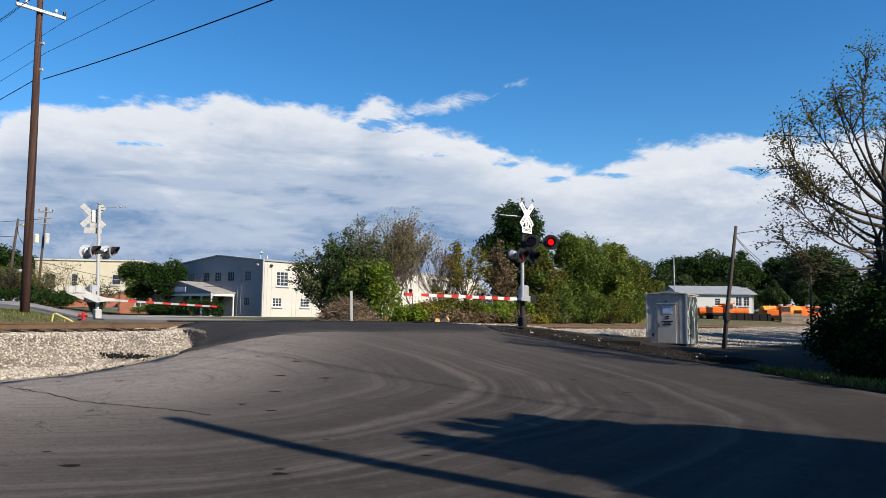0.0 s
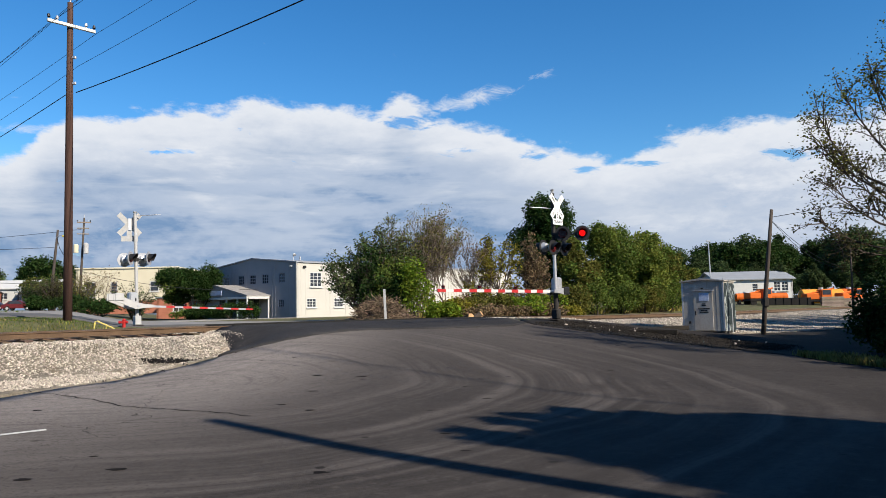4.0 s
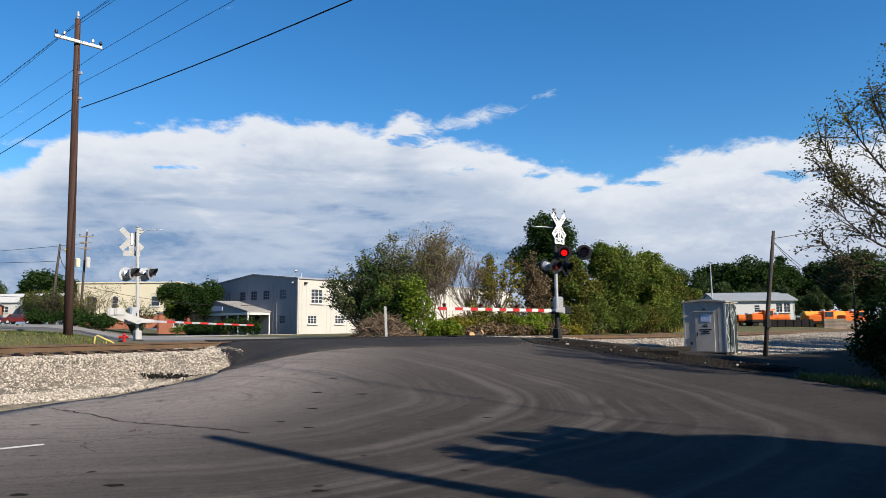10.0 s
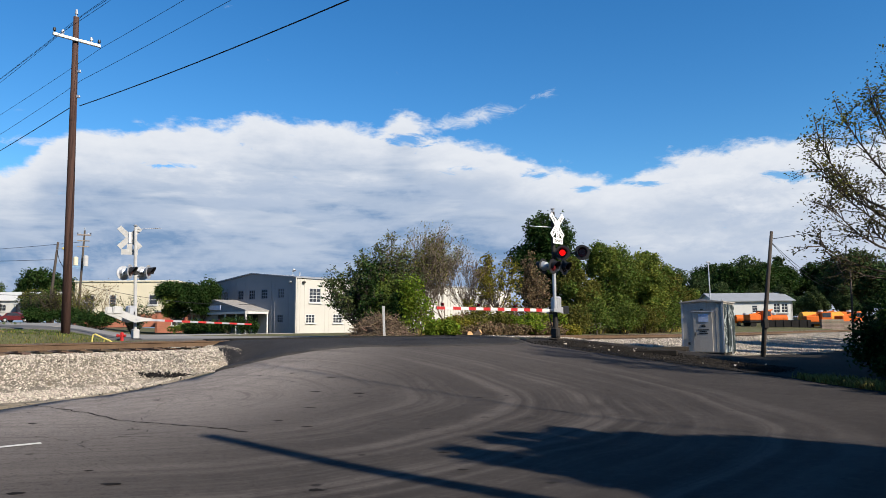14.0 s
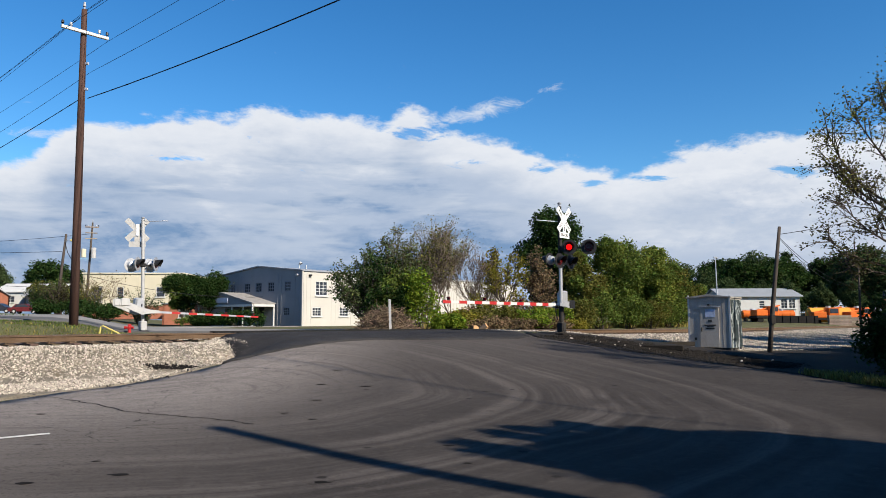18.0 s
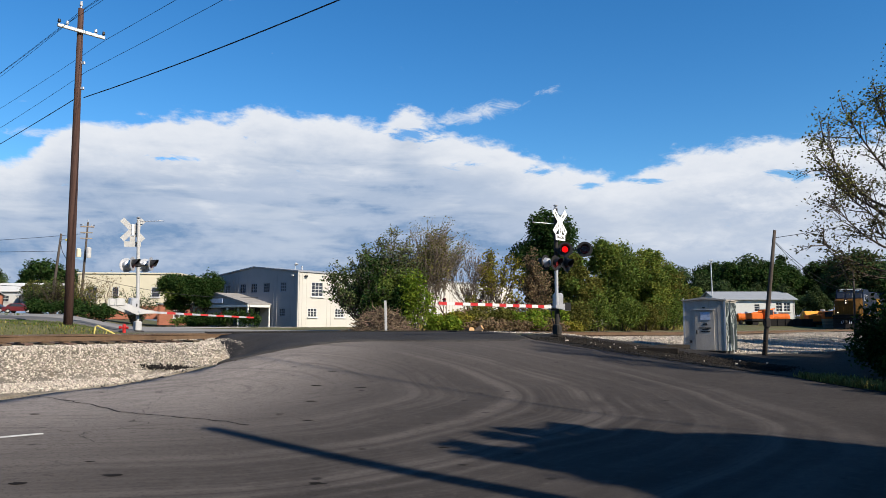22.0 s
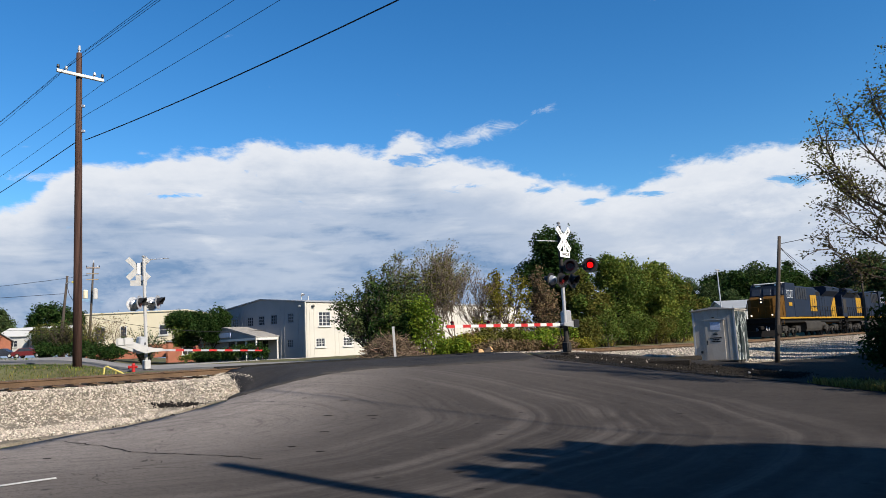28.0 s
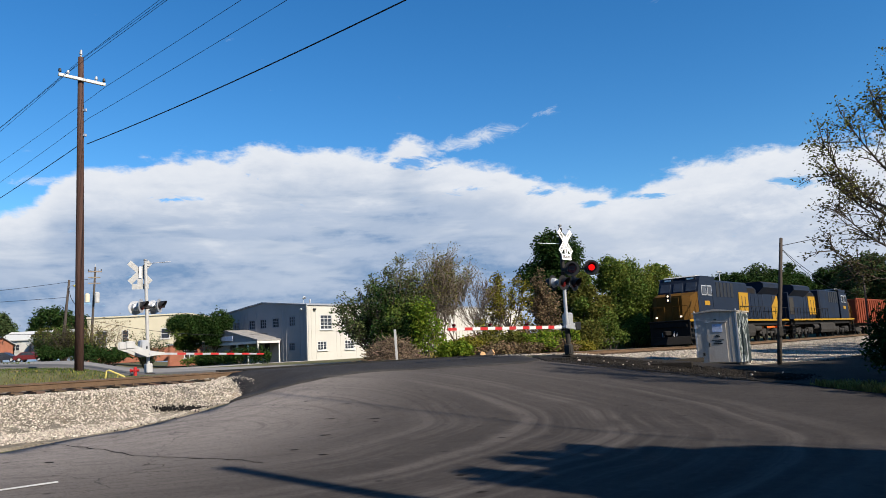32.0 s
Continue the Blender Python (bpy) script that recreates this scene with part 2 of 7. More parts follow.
    shade = n.mix(n.math("MULTIPLY", n.band(fine_arcs, 0.55, 0.68), n.math("MULTIPLY", broken, 0.26 * wheel)), shade, tuple(min(1, c * 2.6) for c in colour))
    shade = n.mix(n.math("MULTIPLY", n.band(fine_arcs, 0.45, 0.34), n.math("MULTIPLY", broken, 0.3 * wheel)), shade, tuple(c * 0.5 for c in colour))
    shade = n.mix(n.math("MULTIPLY", arcs, 0.8), shade, tuple(min(1, c * 3.0) for c in colour))
    shade = n.mix(n.band(coarse, 0.5, 0.3, 0.0, 0.75), shade, tuple(c * 0.45 for c in colour))
    gritty = n.noise(at, 7.0, 6.0, 0.75)
    shade = n.mix(n.band(gritty, 0.54, 0.70, 0.0, 0.55), shade, tuple(min(1, c * 2.4) for c in colour))
    shade = n.mix(n.band(gritty, 0.44, 0.30, 0.0, 0.6), shade, tuple(c * 0.5 for c in colour))
    shade = n.mix(n.band(grain, 0.35, 0.75, 0.0, 0.55), shade, tuple(min(1, c * 1.5) for c in colour))
    spots = n.add("ShaderNodeTexVoronoi", Scale=1.3)
    n.link(at, spots.inputs["Vector"])
    shade = n.mix(n.band(n.math("ADD", spots.outputs["Distance"], n.math("MULTIPLY", blot, 0.12)), 0.16, 0.10, 0.0, 0.8), shade, tuple(c * 0.25 for c in colour))
    cells = n.add("ShaderNodeTexVoronoi", Scale=0.16, feature="DISTANCE_TO_EDGE")
    warped = n.add("ShaderNodeVectorMath", operation="ADD")
    jitter = n.add("ShaderNodeTexNoise", Scale=0.9, Detail=5.0)
    n.link(at, jitter.inputs["Vector"])
    n.link(at, warped.inputs[0])
    n.link(jitter.outputs["Color"], warped.inputs[1])
    n.link(warped.outputs[0], cells.inputs["Vector"])
    crack = n.band(cells.outputs["Distance"], 0.0016, 0.0, 0.0, 0.8)
    crack = n.math("MULTIPLY", crack, n.band(n.noise(at, 0.25, 2.0, 0.5), 0.48, 0.6))
    shade = n.mix(crack, shade, tuple(c * 0.3 for c in colour))
    b = n.add("ShaderNodeBsdfPrincipled", Roughness=0.9)
    b.inputs["Specular IOR Level"].default_value = 0.08
    n.link(shade, b.inputs["Base Color"])
    relief = n.add("ShaderNodeBump", Strength=0.5, Distance=0.012)
    n.link(n.math("SUBTRACT", grain, crack), relief.inputs["Height"])
    n.link(relief.outputs[0], b.inputs["Normal"])
    n.link(b.outputs[0], n.add("ShaderNodeOutputMaterial").inputs["Surface"])
    return m


WHEEL_CENTRE = (-5.5, 14.0)
M = {
    "asphalt": asphalt_surface("old_asphalt", (0.0345, 0.0305, 0.0278), 0.9, 0.95),
    "new_asphalt": asphalt_surface("new_asphalt", (0.026, 0.025, 0.0255), 0.2, 0.0),
    "concrete": surface("pale_street", (0.19, 0.183, 0.175), 0.9, 0.15, 0.6, 30, 0.2),
    "soil": surface("soil_and_grass", (0.085, 0.085, 0.04), 0.95, 0.45, 0.5, 14, 0.6, 0.05, stain=(0.10, 0.075, 0.05), stain_at=(0.5, 0.62)),
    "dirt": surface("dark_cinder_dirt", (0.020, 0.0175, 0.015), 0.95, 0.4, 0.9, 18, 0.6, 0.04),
    "street": surface("grey_street_asphalt", (0.088, 0.087, 0.086), 0.9, 0.2, 0.5, 25, 0.2),
    "bed": surface("ballast_bed", (0.165, 0.145, 0.115), 0.95, 0.5, 1.2, 22, 1.0, 0.06, stain=(0.20, 0.15, 0.095), stain_at=(0.55, 0.75)),
    "stone": surface("ballast_stone", (0.315, 0.28, 0.235), 0.9, 0.2, 2.0, 25, 0.3, 0.01, island=0.6),
    "rail_side": surface("rusty_rail", (0.098, 0.064, 0.040), 0.85, 0.3, 2.0, 40, 0.3, 0.004),
    "rail_head": surface("worn_rail_head", (0.11, 0.10, 0.095), 0.42, 0.2, 2.0, 30, 0.05, 0.002, metal=0.75, gloss=0.3),
    "tie": surface("weathered_tie", (0.085, 0.062, 0.046), 0.92, 0.35, 3.0, 30, 0.5, 0.02, stretch=(1, 6, 6), piece=0.25),
    "galvanised": surface("galvanised_steel", (0.40, 0.41, 0.43), 0.45, 0.15, 4.0, 60, 0.05, 0.002, metal=0.55, gloss=0.3),
    "aluminium": surface("aluminium_paint", (0.34, 0.34, 0.335), 0.5, 0.12, 3.0, 50, 0.05, 0.002, stain=(0.42, 0.42, 0.41), stain_at=(0.6, 0.8), gloss=0.3),
    "white": surface("white_paint", (0.45, 0.45, 0.43), 0.6, 0.06, 3.0, 50, 0.03, 0.002, gloss=0.3),
    "sign_white": surface("sign_sheeting", (0.78, 0.78, 0.76), 0.45, 0.05, 6.0, 60, 0.02, 0.001, gloss=0.3),
    "red": surface("red_sheeting", (0.33, 0.018, 0.018), 0.5, 0.08, 4.0, 60, 0.02, 0.001, gloss=0.3),
    "black": surface("black_enamel", (0.012, 0.012, 0.013), 0.5, 0.15, 4.0, 60, 0.03, 0.001, gloss=0.3),
    "ink": surface("black_lettering", (0.02, 0.02, 0.02), 0.7, 0.1, 4.0, 60, 0.0),
    "yellow_paint": surface("yellow_paint", (0.50, 0.42, 0.13), 0.6, 0.1, 4.0, 50, 0.05, 0.002),
    "pole": surface("creosoted_pole", (0.062, 0.036, 0.029), 0.9, 0.35, 2.0, 50, 0.5, 0.01, stretch=(8, 8, 0.5)),
    "grey_pole": surface("weathered_pole", (0.06, 0.05, 0.043), 0.9, 0.3, 2.0, 50, 0.5, 0.01, stretch=(8, 8, 0.5)),
    "wire": surface("black_wire", (0.015, 0.015, 0.017), 0.6, 0.1, 4.0, 40, 0.0),
    "insulator": surface("grey_porcelain", (0.30, 0.31, 0.33), 0.25, 0.1, 4.0, 40, 0.0, gloss=0.5),
    "grey_siding": surface("blue_grey_metal_siding", (0.235, 0.235, 0.245), 0.6, 0.08, 0.5, 20, 0.05, 0.002),
    "cream_siding": surface("cream_metal_siding", (0.40, 0.385, 0.345), 0.6, 0.06, 0.5, 20, 0.05, 0.002),
    "roof_metal": surface("grey_roof", (0.24, 0.25, 0.27), 0.55, 0.1, 0.8, 20, 0.05, 0.002),
    "shingle": surface("grey_shingles", (0.22, 0.21, 0.20), 0.9, 0.25, 2.0, 16, 0.4, 0.01),
    "glass": surface("window_glass", (0.03, 0.035, 0.045), 0.12, 0.3, 1.0, 3.0, 0.0, gloss=0.5),
    "cream_wall": surface("cream_stucco", (0.50, 0.455, 0.34), 0.85, 0.06, 0.6, 20, 0.1, 0.003),
    "brick": surface("red_brick", (0.30, 0.12, 0.075), 0.9, 0.2, 1.0, 14, 0.3, 0.006),
    "bark": surface("grey_bark", (0.12, 0.095, 0.075), 0.95, 0.35, 4.0, 40, 0.6, 0.01, stretch=(3, 3, 0.6)),
    "dark_bark": surface("dark_bark", (0.055, 0.045, 0.038), 0.95, 0.35, 4.0, 40, 0.6, 0.01, stretch=(3, 3, 0.6)),
    "leaf_green": surface("green_leaves", (0.088, 0.125, 0.024), 0.8, 0.3, 0.8, 6, 0.0, island=0.45, through_light=0.35, gloss=0.08),
    "leaf_shrub": surface("shrub_leaves", (0.062, 0.082, 0.026), 0.7, 0.35, 0.8, 6, 0.0, island=0.6, through_light=0.3, gloss=0.2),
    "leaf_dark": surface("dark_green_leaves", (0.022, 0.045, 0.010), 0.8, 0.3, 0.8, 6, 0.0, island=0.45, through_light=0.3, gloss=0.08),
    "leaf_olive": surface("olive_leaves", (0.105, 0.105, 0.022), 0.8, 0.35, 0.8, 6, 0.0, island=0.5, through_light=0.35, gloss=0.08),
    "leaf_yellow": surface("yellowing_leaves", (0.16, 0.145, 0.020), 0.8, 0.35, 0.8, 6, 0.0, island=0.45, through_light=0.4, gloss=0.08),
    "leaf_brown": surface("dry_brown_leaves", (0.145, 0.105, 0.06), 0.8, 0.35, 0.8, 6, 0.0, island=0.45, through_light=0.3, gloss=0.05),
    "leaf_pine": surface("pine_needles", (0.044, 0.066, 0.024), 0.8, 0.35, 0.3, 2, 0.0, island=0.5, through_light=0.25, gloss=0.08),
    "leaf_bright": surface("bright_green_leaves", (0.145, 0.175, 0.032), 0.8, 0.3, 0.8, 6, 0.0, island=0.4, through_light=0.4, gloss=0.08),
    "leaf_wood": surface("woodland_leaves", (0.042, 0.068, 0.024), 0.8, 0.35, 0.3, 2, 0.0, island=0.5, through_light=0.25, gloss=0.08),
    "leaf_drab": surface("drab_leaves", (0.055, 0.052, 0.022), 0.8, 0.4, 0.8, 6, 0.0, island=0.5, through_light=0.3, gloss=0.08),
    "leaf_lime": surface("yellow_green_leaves", (0.125, 0.18, 0.018), 0.8, 0.3, 0.8, 6, 0.0, island=0.4, through_light=0.4, gloss=0.08),
    "grass": surface("grass_blades", (0.075, 0.105, 0.024), 0.8, 0.4, 0.6, 5, 0.0, island=0.5, through_light=0.3, gloss=0.05),
    "dry_grass": surface("dry_grass_blades", (0.19, 0.165, 0.05), 0.8, 0.4, 0.6, 5, 0.0, island=0.5, through_light=0.3, gloss=0.05),
    "brush": surface("cut_brush", (0.13, 0.095, 0.065), 0.9, 0.35, 2.0, 20, 0.3, island=0.5),
    "loco_blue": surface("dark_blue_paint", (0.009, 0.015, 0.029), 0.65, 0.2, 1.0, 30, 0.05, 0.002, stain=(0.014, 0.015, 0.017), stain_at=(0.5, 0.75), gloss=0.12),
    # shade of the nose is put into this yellow; mark_gold is its sunlit copy
    "loco_gold_shaded": surface("shaded_yellow_paint", (0.074, 0.036, 0.006), 0.7, 0.15, 1.0, 30, 0.05, 0.002, stain=(0.07, 0.038, 0.01), stain_at=(0.55, 0.8)),
    "loco_grey": surface("dusty_grey_steel", (0.030, 0.028, 0.026), 0.75, 0.3, 1.5, 30, 0.2, 0.005),
    "loco_black": surface("grimy_black_steel", (0.012, 0.011, 0.0105), 0.7, 0.3, 1.5, 30, 0.2, 0.005),
    "mark_gold": surface("sunlit_yellow_paint", (0.27, 0.15, 0.015), 0.6, 0.1, 1.0, 30, 0.05, 0.002),
    "car_red": surface("oxide_red_paint", (0.15, 0.035, 0.016), 0.7, 0.25, 0.8, 25, 0.1, 0.004, stain=(0.14, 0.06, 0.04), stain_at=(0.55, 0.75)),
    "orange": surface("orange_paint", (0.52, 0.115, 0.02), 0.55, 0.15, 1.0, 25, 0.05, 0.002, stain=(0.35, 0.11, 0.03), stain_at=(0.55, 0.75)),
    "amber": surface("faded_orange_paint", (0.60, 0.26, 0.04), 0.6, 0.15, 1.0, 25, 0.05, 0.002, stain=(0.40, 0.15, 0.03), stain_at=(0.55, 0.75)),
    "timber": surface("grey_timber", (0.22, 0.18, 0.14), 0.9, 0.3, 2.0, 30, 0.3, 0.01, piece=0.3),
    "car_body": surface("car_enamel", (0.10, 0.012, 0.012), 0.3, 0.05, 1.0, 30, 0.0, gloss=0.5),
    "car_dark": surface("dark_car_enamel", (0.02, 0.022, 0.03), 0.3, 0.05, 1.0, 30, 0.0, gloss=0.5),
    "car_pale": surface("silver_car_enamel", (0.55, 0.56, 0.58), 0.3, 0.05, 1.0, 30, 0.0, gloss=0.5),
    "rubber": surface("rubber", (0.015, 0.015, 0.015), 0.8, 0.2, 4.0, 40, 0.1),
    "tar": surface("matte_tar", (0.014, 0.013, 0.013), 0.95, 0.2, 4.0, 30, 0.2, gloss=0.02),
    "line": surface("worn_road_paint", (0.46, 0.45, 0.42), 0.8, 0.2, 3.0, 30, 0.1, stain=(0.10, 0.095, 0.09), stain_at=(0.52, 0.62)),
    "red_lens": glow("lit_red_lamp", (1.0, 0.006, 0.006), 0.8),
    "dim_lens": surface("red_lens", (0.06, 0.004, 0.004), 0.25, 0.1, 4.0, 40, 0.0, gloss=0.5),
    "head_lamp": glow("lit_head_lamp", (1.0, 0.80, 0.55), 1.2),
}


# ---- shape helpers ----
class Shape:
    """Vertices and faces of one part."""

    def __init__(self):
        self.v, self.f = [], []

    def add(self, verts, faces, m=None):
        k = len(self.v)
        self.v += [tuple(m @ Vector(p)) for p in verts] if m is not None else [tuple(p) for p in verts]
        self.f += [tuple(i + k for i in face) for face in faces]
        return self

    def box(self, x, y, z, sx, sy, sz, m=None, cut=0.0):
        """A block centred at x, y, z; cut: its chamfer."""
        a, b, c = sx / 2, sy / 2, sz / 2
        if cut <= 0:
            v = [(x + i * a, y + j * b, z + k * c) for k in (-1, 1) for j in (-1, 1) for i in (-1, 1)]
            f = [(0, 2, 3, 1), (4, 5, 7, 6), (0, 1, 5, 4), (2, 6, 7, 3), (0, 4, 6, 2), (1, 3, 7, 5)]
            return self.add(v, f, m)
        d = min(cut, a * 0.49, b * 0.49, c * 0.49)
        ring = [(-a + d, -b), (a - d, -b), (a, -b + d), (a, b - d), (a - d, b), (-a + d, b), (-a, b - d), (-a, -b + d)]
        inner = [(px * (a - d) / a, py * (b - d) / b) for px, py in ring]
        v = [(x + p, y + q, z - c) for p, q in inner] + [(x + p, y + q, z - c + d) for p, q in ring] + [(x + p, y + q, z + c - d) for p, q in ring] + [(x + p, y + q, z + c) for p, q in inner]
        f = [tuple(range(7, -1, -1)), tuple(range(24, 32))]
        for r in range(3):
            f += [(r * 8 + i, r * 8 + (i + 1) % 8, r * 8 + 8 + (i + 1) % 8, r * 8 + 8 + i) for i in range(8)]
        return self.add(v, f, m)

    def rod(self, a, b, r0, r1=None, n=10, caps=True):
        """A round bar from a to b."""
        r1 = r0 if r1 is None else r1
        a, b = Vector(a), Vector(b)
        q = (b - a).to_track_quat("Z", "Y").to_matrix()
        ring = [Vector((math.cos(2 * math.pi * i / n), math.sin(2 * math.pi * i / n), 0)) for i in range(n)]
        v = [a + q @ (p * r0) for p in ring] + [b + q @ (p * r1) for p in ring]
        f = [(i, (i + 1) % n, n + (i + 1) % n, n + i) for i in range(n)]
        if caps:
            f += [tuple(range(n - 1, -1, -1)), tuple(range(n, 2 * n))]
        return self.add(v, f)

    def tube(self, points, radii, n=6):
        """A tapering tube along points."""
        points = [Vector(p) for p in points]
        rows = []
        for i, p in enumerate(points):
            d = (points[min(i + 1, len(points) - 1)] - points[max(i - 1, 0)]).normalized()
            q = d.to_track_quat("Z", "Y").to_matrix()
            r = radii[i] if isinstance(radii, (list, tuple)) else radii
            rows += [p + q @ Vector((math.cos(2 * math.pi * k / n) * r, math.sin(2 * math.pi * k / n) * r, 0)) for k in range(n)]
        f = [(i * n + k, i * n + (k + 1) % n, (i + 1) * n + (k + 1) % n, (i + 1) * n + k) for i in range(len(points) - 1) for k in range(n)]
        f += [tuple(range(n - 1, -1, -1)), tuple(range(len(rows) - n, len(rows)))]
        return self.add(rows, f)

    def slab(self, outline, y0, y1, m=None):
        """An outline in x, z, pushed from y0 to y1."""
        n = len(outline)
        v = [(x, y0, z) for x, z in outline] + [(x, y1, z) for x, z in outline]
        f = [tuple(range(n)), tuple(range(2 * n - 1, n - 1, -1))] + [(i, n + i, n + (i + 1) % n, (i + 1) % n) for i in range(n)]
        return self.add(v, f, m)

    def wall(self, length, height, thick, openings, m=None):
        """A wall along x from 0, up z, back to y = thick, with openings (x0, z0, x1, z1) right through."""
        xs = sorted({0, length, *(o[0] for o in openings), *(o[2] for o in openings)})
        zs = sorted({0, height, *(o[1] for o in openings), *(o[3] for o in openings)})
        nx, nz = len(xs), len(zs)

        def full(i, k):
            if not (0 <= i < nx - 1 and 0 <= k < nz - 1):
                return False
            x, z = (xs[i] + xs[i + 1]) / 2, (zs[k] + zs[k + 1]) / 2
            return not any(o[0] < x < o[2] and o[1] < z < o[3] for o in openings)

        def at(i, k, back):
            return (back * nz + k) * nx + i

        verts = [(x, y, z) for y in (0, thick) for z in zs for x in xs]
        faces = []
        for i in range(nx - 1):
            for k in range(nz - 1):
                if full(i, k):
                    faces += [(at(i, k, 0), at(i + 1, k, 0), at(i + 1, k + 1, 0), at(i, k + 1, 0)), (at(i, k + 1, 1), at(i + 1, k + 1, 1), at(i + 1, k, 1), at(i, k, 1))]
                    for di, dk, a, b in ((-1, 0, (i, k + 1), (i, k)), (1, 0, (i + 1, k), (i + 1, k + 1)), (0, -1, (i, k), (i + 1, k)), (0, 1, (i + 1, k + 1), (i, k + 1))):
                        if not full(i + di, k + dk):
                            faces.append((at(*b, 0), at(*a, 0), at(*a, 1), at(*b, 1)))
        used = sorted({v for f in faces for v in f})
        index = {v: n for n, v in enumerate(used)}
        return self.add([verts[v] for v in used], [tuple(index[v] for v in f) for f in faces], m)

    def mesh(self, name, material, soft=False):
        d = bpy.data.meshes.new(name)
        d.from_pydata([tuple(p) for p in self.v], [], self.f)
        d.materials.append(material)
        if soft:
            d.polygons.foreach_set("use_smooth", [True] * len(d.polygons))
        d.validate()
        d.update()
        return d


def part(name, shape, material, parent, label="", m=None, soft=False):
    """Links a shape, or a mesh made before, as one object under its thing or part."""
    data = shape if isinstance(shape, bpy.types.Mesh) else shape.mesh(name, material, soft)
    ob = new(name, data)
    if parent is not None:
        ob.parent = parent
    if m is not None:
        ob.matrix_basis = m
    return tagged(ob, label)


def thing(name, m, label, category, group="", kind=""):
    ob = new(name)
    ob.empty_display_size = 0.2
    ob.matrix_basis = m
    return tagged(ob, label, category, group, kind)


def solid(name, shape, material, label, category, group="", kind="", m=None, soft=False):
    """A thing that is one mesh."""
    return tagged(part(name, shape, material, None, "", m, soft), label, category, group, kind)


def lettering(text, size, depth=0.004, bold=0.034):
    """The built-in font as a mesh shape in x, z, facing -y, centred."""
    c = bpy.data.curves.new("letters", "FONT")
    c.body, c.size, c.offset, c.extrude, c.align_x, c.align_y, c.resolution_u = text, size, size * bold, depth / 2, "CENTER", "CENTER", 2
    ob = bpy.data.objects.new("letters", c)
    scene.collection.objects.link(ob)
    d = bpy.data.meshes.new_from_object(ob.evaluated_get(bpy.context.evaluated_depsgraph_get()))
    s = Shape()
    s.v = [(p.co.x, -p.co.z, p.co.y) for p in d.vertices]
    s.f = [tuple(q.vertices) for q in d.polygons]
    bpy.data.objects.remove(ob)
    bpy.data.meshes.remove(d)
    return s


def moved(shape, m):
    shape.v = [tuple(m @ Vector(p)) for p in shape.v]
    return shape


# ---- lie of the land ----
TRACK_DIR = (0.669, 0.743)      # the track runs away from the crossing along this
TRACK_OUT = (0.743, -0.669)     # square to it, towards the road where the viewer stands
TRACK_AT = (14.6, 49.5)


def smooth(t):
    t = min(1.0, max(0.0, t))
    return t * t * (3 - 2 * t)


def to_track(x, y):
    """Distance out from the track's centre line, and way along it."""
    dx, dy = x - TRACK_AT[0], y - TRACK_AT[1]
    return dx * TRACK_OUT[0] + dy * TRACK_OUT[1], dx * TRACK_DIR[0] + dy * TRACK_DIR[1]


def from_track(u, s):
    return (TRACK_AT[0] + u * TRACK_OUT[0] + s * TRACK_DIR[0], TRACK_AT[1] + u * TRACK_OUT[1] + s * TRACK_DIR[1])


def rail_top(s):
    return 1.13 - 0.24 * smooth((s + 30) / 40)


def ramp(s, u=0.0):
    """1 where the road climbs to the crossing, 0 beside it."""
    w = smooth((u - 3.0) / 3.5)
    return smooth((s + 34.8 + 6.2 * w) / (1.8 + 7.2 * w)) * (1 - smooth((s + 21) / 8))


def ground_z(x, y):
    u, s = to_track(x, y)
    top = rail_top(s) - 0.30
    far_ratio = math.atan2(-x, max(y, 1.0))
    a = max(0.0, -x - 8)
    rise = smooth((far_ratio - 0.385) / 0.1) * (0.66 * (1 - math.exp(-a / 10)) + 0.02 * a)
    far = 1.0 + rise + max(0.0, min(2.2, 0.03 * (y - 85))) * smooth((x - 15) / 15)
    if u > 17:
        base = 0.0
    else:
        base = 0.1 * smooth((17 - u) / 5)
    if u > 0:
        right = smooth((s + 20) / 10)
        width = 2.7 + 6.5 * right
        off = base + (top - base) * (1 - smooth((u - 1.5) / width) if u > 1.5 else 1.0)
        road = 1.1 * smooth((18 - u) / 15)
        road = min(road, rail_top(s) - 0.045)
        k = ramp(s, u)
        return off * (1 - k) + road * k
    k = ramp(s) if u > -5 else ramp(s) * smooth((u + 10) / 5)
    w = smooth((-u - 1.6) / 3.0)
    off = top * (1 - w) + far * w
    return off * (1 - k) + max(rail_top(s) - 0.045, off) * k


